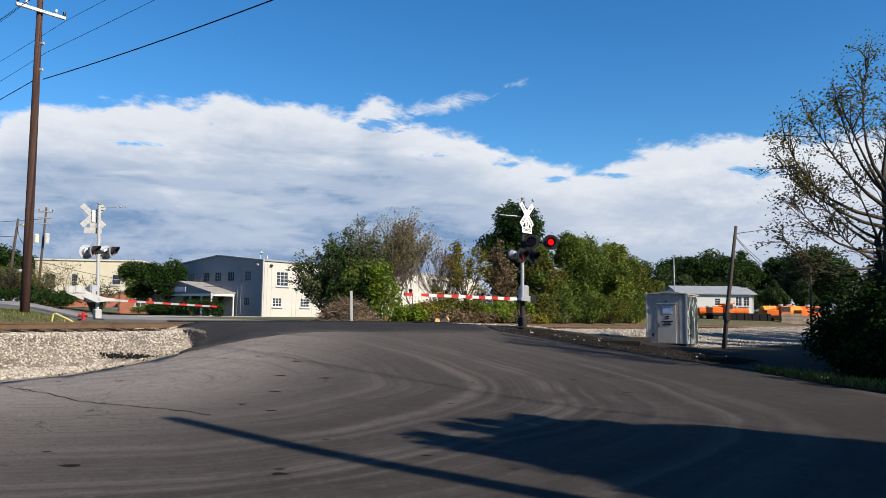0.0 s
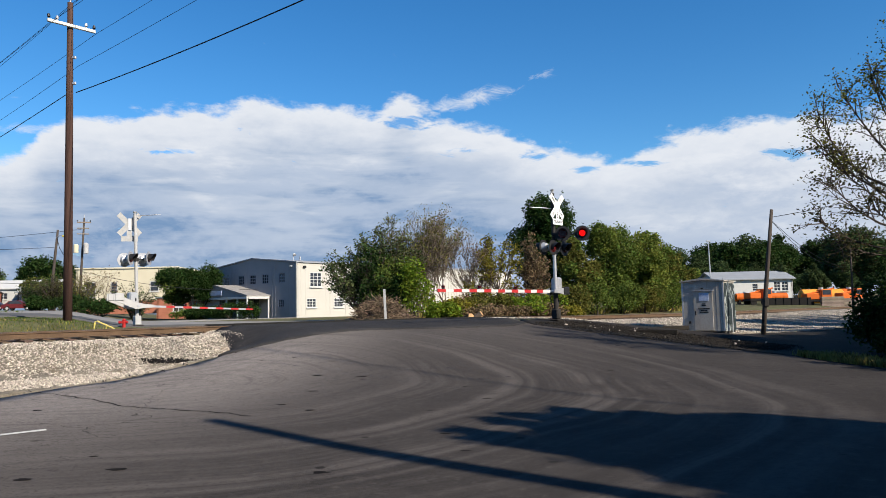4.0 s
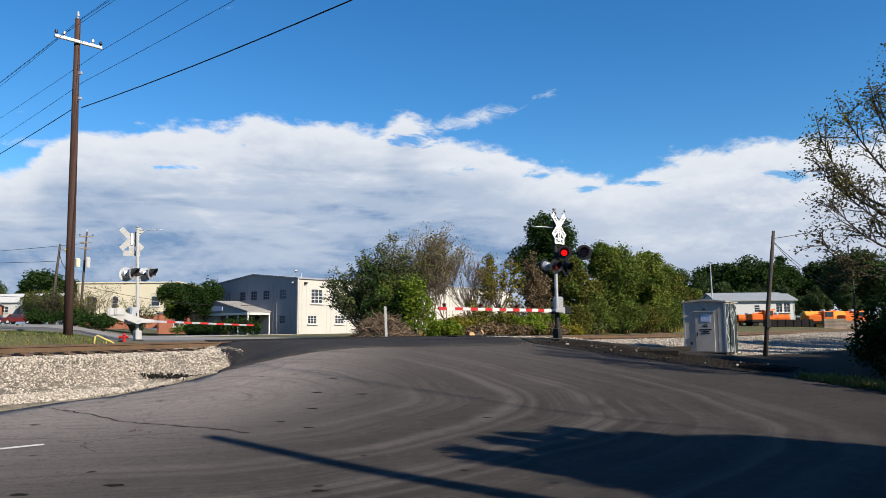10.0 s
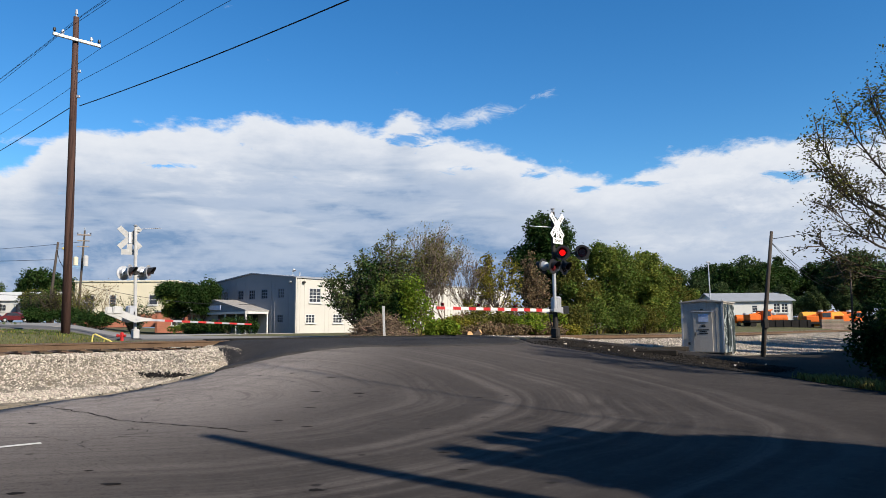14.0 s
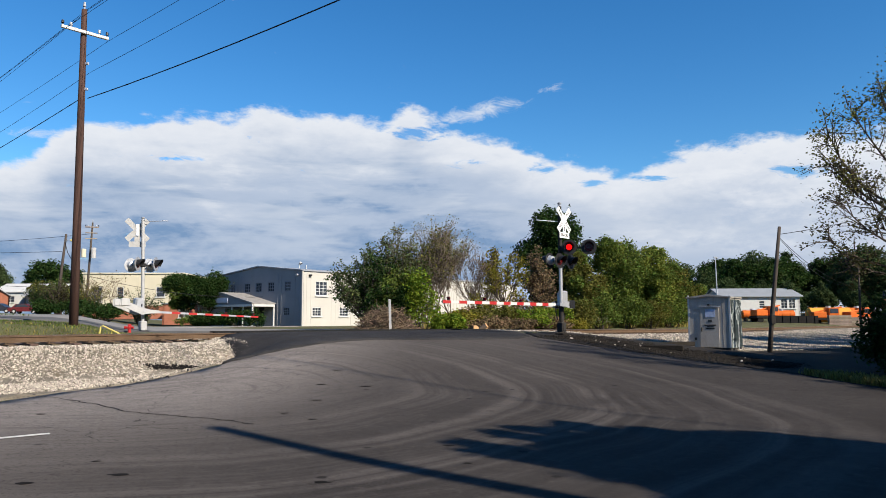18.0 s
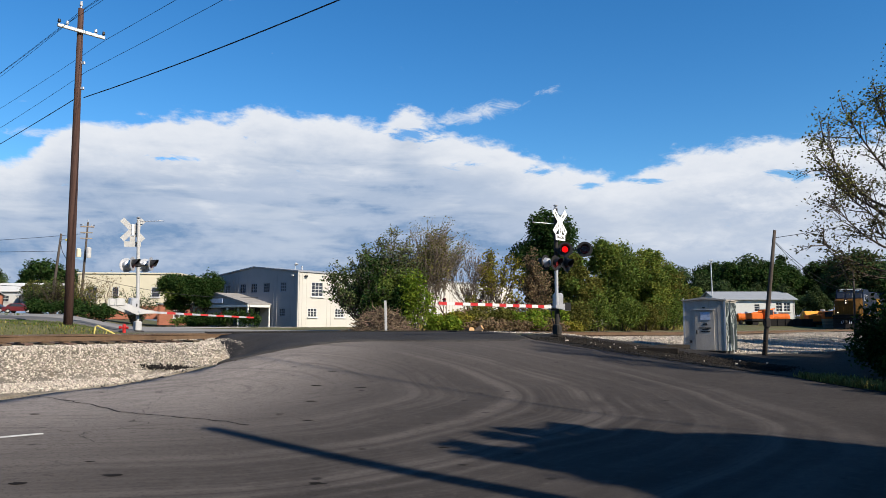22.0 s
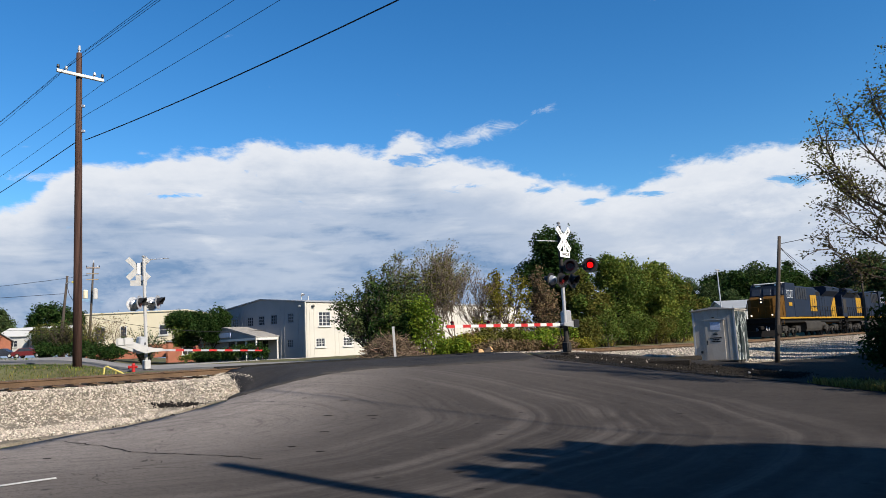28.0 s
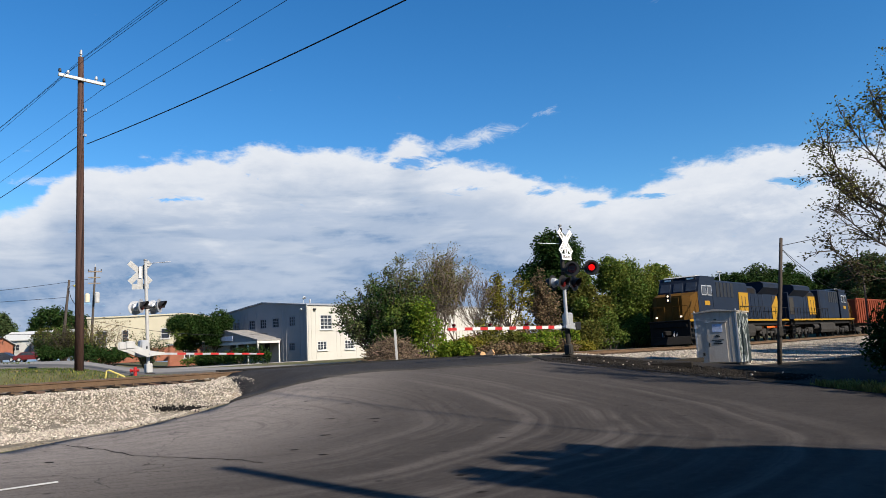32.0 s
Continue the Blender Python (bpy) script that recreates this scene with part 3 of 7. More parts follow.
def sheet(outline, step, lift, name, material):
    """A surface inside an outline on the ground, laid lift above it."""
    from_x, to_x = min(p[0] for p in outline), max(p[0] for p in outline)
    from_y, to_y = min(p[1] for p in outline), max(p[1] for p in outline)
    rim = []
    for a, b in zip(outline, outline[1:] + outline[:1]):
        n = max(1, int(math.dist(a, b) / step))
        rim += [Vector((a[0] + (b[0] - a[0]) * i / n, a[1] + (b[1] - a[1]) * i / n)) for i in range(n)]
    inner = [Vector((x, y)) for x in np.arange(from_x + step / 2, to_x, step) for y in np.arange(from_y + step / 2, to_y, step)]
    edges = [(i, (i + 1) % len(rim)) for i in range(len(rim))]
    v, _, f, _, _, _ = delaunay_2d_cdt(rim + inner, edges, [], 1, 1e-4)
    s = Shape()
    s.v = [(p.x, p.y, ground_z(p.x, p.y) + lift) for p in v]
    s.f = [tuple(q) for q in f]
    # a skirt gives the layer its thickness
    d = s.mesh(name, material, True)
    bm = bmesh.new()
    bm.from_mesh(d)
    for q in bm.faces:
        if q.normal.z < 0:
            q.normal_flip()
    side = bmesh.ops.extrude_edge_only(bm, edges=[q for q in bm.edges if q.is_boundary])
    for q in side["geom"]:
        if isinstance(q, bmesh.types.BMVert):
            q.co.z -= lift + 0.12
    bm.to_mesh(d)
    bm.free()
    return d


def ground_mesh():
    """One sheet: fine near the viewer, coarse to the horizon."""
    def ticks(fine_from, fine_to, step):
        out = list(np.arange(fine_from, fine_to, step))
        d = step
        while out[-1] < 2600:
            d *= 1.35
            out.append(out[-1] + d)
        d = step
        while out[0] > -2600:
            d *= 1.35
            out.insert(0, out[0] - d)
        return out
    xs, ys = ticks(-36, 36, 0.6), ticks(-8, 75, 0.6)
    s = Shape()
    for y in ys:
        for x in xs:
            r = math.hypot(x, y)
            z = ground_z(x, y) if r < 400 else 1.5
            u, t = to_track(x, y)
            if -60 < u < 22 and r < 90:
                z += 0.05 * (noise.noise((x * 0.5, y * 0.5, 0)) + 0.6 * noise.noise((x * 1.7, y * 1.7, 3))) * (1 if u < -3 else 0.5)
            s.v.append((x, y, z - 0.03))
    n = len(xs)
    s.f = [(j * n + i, j * n + i + 1, (j + 1) * n + i + 1, (j + 1) * n + i) for j in range(len(ys) - 1) for i in range(n - 1)]
    return s.mesh("ground", M["soil"], True)


tagged(new("ground", ground_mesh()), "rough grass and bare soil ground", "ground", kind="structure")

# the street on which the viewer stands, with its mouth onto the crossing
ROAD = [(-70.5, -69.0), (-40.0, -34.5), (-20.0, -4.0), (-11.3, 8.0), (-7.8, 12.8), (-7.6, 14.5), (-6.9, 15.4), (-6.15, 16.6), (-5.45, 17.7), (-5.28, 18.65), (-6.0, 21.4), (-7.4, 23.1), (-7.3, 25.5), (-8.6, 31.5),
        (0.2, 41.5), (2.3, 35.0), (2.8, 29.2), (3.2, 26.1), (4.8, 24.3), (6.6, 22.9), (8.2, 21.5), (9.4, 19.6), (9.5, 17.4), (9.45, 15.5), (9.7, 10.0), (11.2, -5.0), (20.0, -40.0), (20.0, -75.0)]
road = tagged(new("road", sheet(ROAD, 0.6, 0.02, "road", M["asphalt"])), "worn grey asphalt road with curved tyre marks", "road", kind="structure")
# newer black asphalt laid up to the rails
APRON = [(-5.5, 17.9), (-4.5, 19.2), (-3.4, 20.2), (-1.5, 21.6), (0.6, 23.2), (2.4, 25.0), (3.0, 26.6), (2.6, 29.0), (2.2, 34.5), (0.8, 39.3), (-7.6, 30.2), (-7.25, 25.4), (-7.3, 23.4), (-6.35, 21.9), (-5.55, 18.7)]
tagged(new("road_apron", sheet(APRON, 0.6, 0.05, "road_apron", M["new_asphalt"])), "newer black asphalt laid up to the rails", "road", kind="structure")
# the street beyond the track and the forecourt before the buildings
ROADWAY = [from_track(u, t) for u, t in ((-11.5, -120), (-11.5, -45), (-10.5, -35), (-4, -31.2), (-4, -24), (-14, -27), (-21, -36.2), (-19.5, -45), (-19.5, -120))]
tagged(new("street", sheet(ROADWAY, 1.5, 0.03, "street", M["street"])), "worn grey asphalt street beyond the track", "road", kind="structure")
FORECOURT = [from_track(u, t) for u, t in ((-4, -23.9), (-4, -17.5), (-12, -17), (-18, -20), (-34, -18), (-40, -8), (-41.5, 1), (-47, -6), (-47, -16), (-38, -28), (-22, -36), (-21.1, -36.1), (-14, -26.9))]
tagged(new("forecourt", sheet(FORECOURT, 1.5, 0.03, "forecourt", M["concrete"])), "pale concrete forecourt before the buildings", "pavement", kind="structure")

# worn dash of the street's lane line
dash = Shape()
for i in range(8):
    x, y = -6.1 + 1.15 * i / 7, 8.15 + 1.05 * i / 7
    dash.v += [(x - 0.04, y + 0.055, ground_z(x, y) + 0.026), (x + 0.04, y - 0.055, ground_z(x, y) + 0.026)]
dash.f = [(2 * i + 1, 2 * i + 3, 2 * i + 2, 2 * i) for i in range(7)]
tagged(new("lane_line", dash.mesh("lane_line", M["line"])), "short worn white dash painted on the road", "road marking", kind="structure")

# a long open crack and tar spots on the road
crack = Shape()
CRACK = [(-8.0, 14.1), (-6.74, 13.1), (-6.0, 12.5), (-5.14, 11.55), (-4.54, 11.15), (-4.02, 10.9), (-3.23, 10.5), (-2.57, 10.1)]
rng = random.Random(8)
for a, b in zip(CRACK, CRACK[1:]):
    for i in range(6):
        x, y = a[0] + (b[0] - a[0]) * i / 6 + rng.gauss(0, 0.03), a[1] + (b[1] - a[1]) * i / 6 + rng.gauss(0, 0.03)
        w_ = rng.uniform(0.006, 0.018)
        crack.v += [(x - w_ * 0.5, y - w_, ground_z(x, y) + 0.025), (x + w_ * 0.5, y + w_, ground_z(x, y) + 0.025)]
crack.f = [(2 * i, 2 * i + 2, 2 * i + 3, 2 * i + 1) for i in range(len(crack.v) // 2 - 1)]
part("crack", crack, M["tar"], road, "long dark crack in the asphalt")
for x, y, r in ((-3.14, 7.1, 0.06), (-3.81, 6.7, 0.05), (-1.94, 10.65, 0.05), (-2.24, 12.6, 0.05), (-2.47, 14.5, 0.07), (-1.59, 14.2, 0.08), (-2.47, 11.2, 0.04), (0.67, 11.7, 0.04), (-2.41, 16.2, 0.06), (-3.62, 7.65, 0.03), (0.0, 8.85, 0.04), (-1.17, 6.9, 0.05), (0.2, 7.8, 0.035), (-6.12, 11.1, 0.05), (3.47, 15.35, 0.04), (4.16, 13.8, 0.045)):
    spot = Shape()
    n = 12
    spot.v = [(x + math.cos(6.283 * k / n) * r * rng.uniform(0.6, 1.5) * 1.6, y + math.sin(6.283 * k / n) * r * rng.uniform(0.5, 1.2), ground_z(x, y) + 0.0245) for k in range(n)]
    spot.f = [tuple(range(n))]
    part("tar_spot", spot, M["tar"], road, "dark tar spot")

# ---- ballast ----
BED_NEAR = [from_track(u, s) for u, s in ((-2.6, -75), (7.2, -75), (7.4, -46), (7.2, -42), (6.5, -39.6), (6.3, -37.8), (5.2, -36.5), (3.0, -34.5), (-2.6, -33.6))]
tagged(new("ballast_bed", sheet(BED_NEAR, 0.6, 0.012, "ballast_bed", M["bed"])), "pale crushed stone ballast bed", "ballast", kind="structure")
BED_FAR = [from_track(u, s) for u, s in ((-2.6, -18.0), (2.6, -20.5), (5.6, -21.2), (6.6, -17), (8.0, -14.4), (9.9, -12.8), (11.0, -9.5), (11.8, -6), (12.0, 30), (5, 120), (-2.6, 120))]
tagged(new("ballast_bed", sheet(BED_FAR, 1.0, 0.012, "ballast_bed", M["bed"])), "pale crushed stone ballast bank", "ballast", kind="structure")


def stones(rng, count, spread, smallest, largest, lift=0.0):
    """Loose angular stones, joined: spread(rng) gives a place on the ground."""
    places = [spread(rng) for _ in range(count)]
    at = np.array([(x, y, ground_z(x, y) + 0.012 + lift) for x, y in places])
    g = np.random.default_rng(count)
    base = np.array([(1, 0, 0), (-1, 0, 0), (0, 1, 0), (0, -1, 0), (0, 0, 1), (0, 0, -0.7)], float)
    tri = np.array([(0, 2, 4), (2, 1, 4), (1, 3, 4), (3, 0, 4), (2, 0, 5), (1, 2, 5), (3, 1, 5), (0, 3, 5)])
    q = g.normal(size=(count, 4))
    q /= np.linalg.norm(q, axis=1, keepdims=True)
    a, b, c, d = q.T
    turn = np.stack([1 - 2 * (c * c + d * d), 2 * (b * c - a * d), 2 * (b * d + a * c), 2 * (b * c + a * d), 1 - 2 * (b * b + d * d), 2 * (c * d - a * b), 2 * (b * d - a * c), 2 * (c * d + a * b), 1 - 2 * (b * b + c * c)], 1).reshape(-1, 3, 3)
    r = g.uniform(smallest, largest, (count, 1, 1))
    v = base[None] * r * g.uniform((0.7, 0.6, 0.5), (1.2, 1.1, 0.9), (count, 3))[:, None] * g.uniform(0.7, 1.2, (count, 6, 1))
    v = np.einsum("nij,nkj->nki", turn, v) + at[:, None] + np.array((0, 0, 0.3)) * r
    s = Shape()
    s.v = [tuple(p) for p in v.reshape(-1, 3).tolist()]
    s.f = [tuple(f) for f in (tri[None] + 6 * np.arange(count)[:, None, None]).reshape(-1, 3).tolist()]
    return s


def near_spread(rng):
    while True:
        s = -33.9 - 22 * rng.random() ** 1.1
        u = rng.uniform(-1.4, 6.7)
        edge = 6.7 if s < -44 else 6.5 - max(0, s + 38.5) * 0.74
        if u < edge and rng.random() < 1 - 0.15 * smooth((u - 3.0) / 3.0):
            return from_track(u, s)


def bank_spread(rng):
    s = rng.uniform(-20.5, 45) if rng.random() < 0.7 else rng.uniform(-20.5, 0)
    edge = 6.0 + 0.75 * min(7.5, max(0.0, s + 17))
    return from_track(1.25 + (edge - 1.25) * rng.random() ** 0.9 + rng.gauss(0, 0.2), s)


rng = random.Random(5)
solid("ballast_stones", stones(rng, 96000, near_spread, 0.015, 0.043), M["stone"], "loose pale crushed stones beside the track", "stones", kind="stuff")
solid("ballast_stones", stones(rng, 34000, bank_spread, 0.03, 0.07), M["stone"], "loose pale crushed stones on the bank", "stones", kind="stuff")


def verge_spread(rng):
    ends = ((-7.9, 15.1), (-5.3, 18.2)) if rng.random() < 0.04 else ((3.4, 26.4), (8.6, 21.4))
    t = rng.random()
    return ends[0][0] + (ends[1][0] - ends[0][0]) * t + rng.gauss(0, 0.3), ends[0][1] + (ends[1][1] - ends[0][1]) * t + rng.gauss(0, 0.3)


solid("cinder_patch", stones(rng, 650, lambda r: (lambda t: (-7.9 + 1.8 * t + r.gauss(0, 0.1), 19.5 + 1.3 * t + r.gauss(0, 0.09)))(r.random()), 0.015, 0.045, 0.03), M["tar"], "dark cinder spilled over the ballast", "rubble", kind="stuff")
solid("asphalt_crumbs", stones(rng, 900, verge_spread, 0.012, 0.035, 0.01), M["new_asphalt"], "broken asphalt crumbs along the road's edge", "rubble", kind="stuff")
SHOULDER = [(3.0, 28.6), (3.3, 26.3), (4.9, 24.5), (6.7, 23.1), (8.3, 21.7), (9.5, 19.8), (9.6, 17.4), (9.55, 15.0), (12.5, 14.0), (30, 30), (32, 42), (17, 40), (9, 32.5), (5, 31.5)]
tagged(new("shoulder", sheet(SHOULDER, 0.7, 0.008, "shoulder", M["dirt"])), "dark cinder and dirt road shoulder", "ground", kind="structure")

# mulch, chips and old ties thrown down on the shoulder
def shoulder_spread(rng):
    t, k = rng.random(), rng.random() ** 1.3
    return 3.6 + 6.0 * t + 1.6 * k + rng.gauss(0, 0.2), 27.0 - 5.6 * t + 1.9 * k + rng.gauss(0, 0.2)


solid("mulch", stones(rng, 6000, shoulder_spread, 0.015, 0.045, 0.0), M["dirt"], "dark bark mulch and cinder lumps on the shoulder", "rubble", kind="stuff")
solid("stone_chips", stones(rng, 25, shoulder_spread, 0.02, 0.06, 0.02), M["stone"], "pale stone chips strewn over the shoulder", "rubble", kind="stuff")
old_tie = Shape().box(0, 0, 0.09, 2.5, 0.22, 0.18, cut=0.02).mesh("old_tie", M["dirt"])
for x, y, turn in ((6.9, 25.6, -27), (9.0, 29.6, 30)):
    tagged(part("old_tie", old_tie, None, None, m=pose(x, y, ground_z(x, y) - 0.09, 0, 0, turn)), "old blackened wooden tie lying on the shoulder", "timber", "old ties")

# ---- the railway track ----
track = thing("railway_track", pose(0, 0, 0), "single railway track with rusty rails on wooden ties", "railway track", kind="structure")
GAUGE = 0.7525


def rail(side, s0, s1, name_label):
    """A rail with its foot, web and head, following the track's fall."""
    profile = [(-0.07, -0.172), (0.07, -0.172), (0.07, -0.16), (0.012, -0.14), (0.012, -0.05), (0.036, -0.036), (0.036, -0.006), (0.028, 0), (-0.028, 0), (-0.036, -0.006), (-0.036, -0.036), (-0.012, -0.05), (-0.012, -0.14), (-0.07, -0.16)]
    steps = [s0 + (s1 - s0) * i / 60 for i in range(61)]
    s = Shape()
    for t in steps:
        for du, dz in profile:
            x, y = from_track(side * GAUGE + du, t)
            s.v.append((x, y, rail_top(t) + dz))
    n = len(profile)
    s.f = [(i * n + k, i * n + (k + 1) % n, (i + 1) * n + (k + 1) % n, (i + 1) * n + k) for i in range(60) for k in range(n)]
    ob = part("rail", s, M["rail_side"], track, name_label)
    ob.data.materials.append(M["rail_head"])
    for q in ob.data.polygons:
        if q.index % n in (6, 7, 8):
            q.material_index = 1
    return ob


for side in (1, -1):
    rail(side, -75, -33.2, "rusty rail with a worn dark head")
    rail(side, -33.2, -17.6, "rusty rail sunk in the crossing's asphalt")
    rail(side, -17.6, 125, "rusty rail with a worn dark head")

tie_mesh = Shape().box(0, 0, -0.09, 2.55, 0.22, 0.18, cut=0.012).mesh("tie", M["tie"])
plate_mesh = Shape().box(0, 0, 0.01, 0.34, 0.19, 0.02, cut=0.004).box(-0.1, 0.05, 0.035, 0.03, 0.03, 0.05).box(0.1, -0.05, 0.035, 0.03, 0.03, 0.05).mesh("tie_plate", M["rail_side"])
FALL = 48.0 - 90.0
rng = random.Random(11)
for i in range(190):
    s = -75 + i * 0.53
    if -33.4 < s < -17.4:
        continue
    x, y = from_track(rng.gauss(0, 0.015), s)
    tie = part("tie", tie_mesh, None, track, m=pose(x, y, rail_top(s) - 0.215, 0, rng.gauss(0, 0.4), FALL + rng.gauss(0, 0.6)))
    if -60 < s < 10:
        for side in (1, -1):
            part("tie_plate", plate_mesh, None, tie, m=pose(side * GAUGE, 0, 0.0))

# rubber and timber flangeway strips where the road crosses
for side, du in ((1, 0.11), (1, -0.12), (-1, 0.12), (-1, -0.11)):
    s = Shape()
    for i in range(21):
        t = -33.2 + 15.6 * i / 20
        for e, z in ((-0.035, -0.05), (-0.035, 0.012), (0.035, 0.012), (0.035, -0.05)):
            x, y = from_track(side * GAUGE + du + e, t)
            s.v.append((x, y, rail_top(t) + z + 0.03))
    s.f = [(i * 4 + k, i * 4 + (k + 1) % 4, (i + 1) * 4 + (k + 1) % 4, (i + 1) * 4 + k) for i in range(20) for k in range(3)]
    part("flangeway_strip", s, M["rubber"], track, "black rubber strip beside the rail")


# ---- crossing signals ----
LENSES = []


def lamp_unit(parent, m, lit="", back="black"):
    """A flashing lamp: round background, hood, lens, lamp housing behind. It faces -y of its pose. lit: which of the two turns the lamp shines in."""
    unit = part("flashing_lamp", Shape().rod((0, -0.13, 0), (0, -0.115, 0), 0.3, n=32), M[back], parent, "round lamp background with a hooded red lens", m)
    hood = Shape()
    n = 14
    for r, yy in ((0.185, -0.13), (0.195, -0.42), (0.175, -0.13), (0.185, -0.41)):
        for i in range(n + 1):
            a = radians(-30 + 240 * i / n)
            hood.v.append((math.cos(a) * r, yy if yy > -0.2 else yy + 0.14 * (1 - math.sin(max(0.0, min(math.pi, a))) ** 0.7), math.sin(a) * r))
    k = n + 1
    hood.f = [(i, i + 1, k + i + 1, k + i) for i in range(n)] + [(2 * k + i + 1, 2 * k + i, 3 * k + i, 3 * k + i + 1) for i in range(n)] + [(k + i, k + i + 1, 3 * k + i + 1, 3 * k + i) for i in range(n)]
    part("hood", hood, M["black"], unit)
    part("lens_ring", Shape().rod((0, -0.131, 0), (0, -0.14, 0), 0.18, 0.17, n=24), M["dim_lens"], unit, "dark red outer lens")
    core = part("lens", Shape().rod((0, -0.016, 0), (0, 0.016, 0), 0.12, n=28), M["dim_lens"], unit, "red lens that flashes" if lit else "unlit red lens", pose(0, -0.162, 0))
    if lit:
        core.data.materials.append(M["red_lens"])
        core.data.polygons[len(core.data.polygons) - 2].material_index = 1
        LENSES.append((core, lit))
    part("housing", Shape().rod((0, -0.115, 0), (0, 0.03, 0), 0.20, 0.15, n=20).rod((0, 0.03, 0), (0, 0.06, 0), 0.15, 0.06, n=20), M["galvanised"], unit, "silver lamp housing")
    return unit


M["sign_back"] = surface("bare_sign_back", (0.30, 0.30, 0.295), 0.6, 0.2, 4.0, 40, 0.03, 0.001, gloss=0.25)


def signal(m, arm, label, front_lamps, mast_lean=0.0, rest=1.13, long_support=False, droop=0.0):
    """Crossing signal: local x is the way of the gate arm, +y faces the traffic it warns."""
    top = 4.75 if long_support else 5.05
    s = thing("crossing_signal", m @ pose(0, 0, 0, 0, mast_lean, 0), label, "crossing signal", "railway crossing signals")
    part("foundation", Shape().box(0, 0, -0.06, 0.42, 0.42, 0.2, cut=0.03), M["dirt"], s, "dirt-stained concrete foundation")
    part("junction_box", Shape().box(0, 0, 0.25, 0.27, 0.27, 0.4, cut=0.03).box(0, 0.14, 0.26, 0.2, 0.03, 0.28, cut=0.01), M["aluminium" if long_support else "loco_grey"], s, "cast metal junction box at the mast's foot")
    part("mast", Shape().rod((0, 0, 0.06), (0, 0, top), 0.07, n=18).rod((0, 0, top), (0, 0, top + 0.07), 0.08, 0.02, n=18), M["aluminium" if long_support else "galvanised"], s)
    # gate mechanism, counterweights and arm
    drop = pose(0, 0, rest, 0, droop, 0) @ pose(0, 0, -1.13)
    mech = part("gate_mechanism", Shape().box(-0.27, -0.1, 1.36, 0.34, 0.3, 0.66, cut=0.05).box(-0.27, -0.27, 1.36, 0.26, 0.03, 0.52, cut=0.012).rod((-0.1, -0.4, 1.13), (-0.1, 0.32, 1.13), 0.05, n=12), M["galvanised"], s, "silver gate mechanism box", drop)
    part("cover_latch", Shape().box(-0.2, -0.3, 1.38, 0.05, 0.03, 0.12, cut=0.008), M["black"], mech)
    reach, lift = (-1.15, 0.32) if long_support else (-0.5, 0.0)
    for y in (-0.36, 0.3):
        side = part("gate_support", Shape().slab([(reach, 1.0 + lift), (reach, 1.28 + lift), (-0.2, 1.28), (0.15, 1.21), (0.55, 1.19), (0.55, 1.07), (0.15, 1.05), (-0.2, 0.98)], y - 0.02, y + 0.02), M["aluminium"] if long_support else M["galvanised"], s, "steel support arm with counterweight", drop)
        part("counterweight", Shape().box(reach + 0.22, y, 1.15 + lift, 0.36, 0.12, 0.3, cut=0.02), M["aluminium"] if long_support else M["black"], side, "steel counterweights")
    n_band, arm_half = int((arm - 0.5) / 0.4), 0.045 if long_support else 0.058
    blade = part("gate_arm", Shape().slab([(0.4, 1.13 - arm_half), (0.4, 1.13 + arm_half), (0.5 + n_band * 0.4, 1.13 + arm_half * 0.75), (0.5 + n_band * 0.4, 1.13 - arm_half * 0.75)], -0.025, 0.015), M["galvanised" if long_support else "white"], s, "white gate arm board, lowered level", drop)
    for i in range(n_band):
        if i % 2 == (n_band - 1) % 2 and (i > 1 or not long_support):
            a, b = 0.5 + i * 0.4, 0.5 + (i + 1) * 0.4
            half = arm_half * (1 - 0.25 * i / n_band) + 0.003
            lo, hi = 1.13 - half, 1.13 + half
            part("red_band", Shape().slab([(a, lo), (a, hi), (b, hi), (b, lo)], -0.029, 0.019), M["red"], blade, "red reflective band")
    for k in (0.35, 0.68, 0.97):
        x = 0.5 + k * n_band * 0.4 - 0.1
        bulb = part("arm_lamp", Shape().box(x, 0, 1.13 + arm_half + 0.015, 0.1, 0.07, 0.04, cut=0.01), M["black"], blade, "small lamp on the gate arm")
        part("lens", Shape().rod((x, -0.045, 1.17 + arm_half + 0.03), (x, 0.045, 1.17 + arm_half + 0.03), 0.042, n=14), M["dim_lens"], bulb, "red lens")
    # crossbuck
    offset = pose(-0.2, 0.05, -0.12, 0, 0, -12) if long_support else pose(-0.09, 0.04, 0.03)
    buck = part("crossbuck", Shape().box(0, 0.075, 4.46, 0.12, 0.03, 0.5, cut=0.006), M["galvanised"], s, "crossed white boards with black lettering", offset)
    for turn, y in ((45, 0.108), (-45, 0.1)):
        part("board", Shape().box(0, 0, 0, 1.22, 0.006, 0.229, cut=0.002), M["sign_back"] if long_support else M["sign_white"], buck, "reflective board", pose(0, y, 4.46, 0, turn, 0))
    for words, turn, x in (("RAIL", -45, 0.36), ("ROAD", -45, -0.36), ("CROSS", 45, 0.34), ("ING", 45, -0.38)):
        letters = moved(lettering(words, 0.15, bold=0.008), pose(0, 0, 0, 0, 0, 180))
        part("lettering", moved(letters, pose(0, 0.116, 4.46, 0, turn, 0) @ pose(x, 0, 0)), M["ink"], buck, "black letters")
    plate = part("track_plate", Shape().slab([(-0.34, 3.73), (-0.34, 3.96), (-0.115, 3.96), (-0.115, 4.2), (0.115, 4.2), (0.115, 3.96), (0.34, 3.96), (0.34, 3.73)], 0.112, 0.118), M["sign_back"] if long_support else M["sign_white"], s, "plate naming the number of tracks", offset)
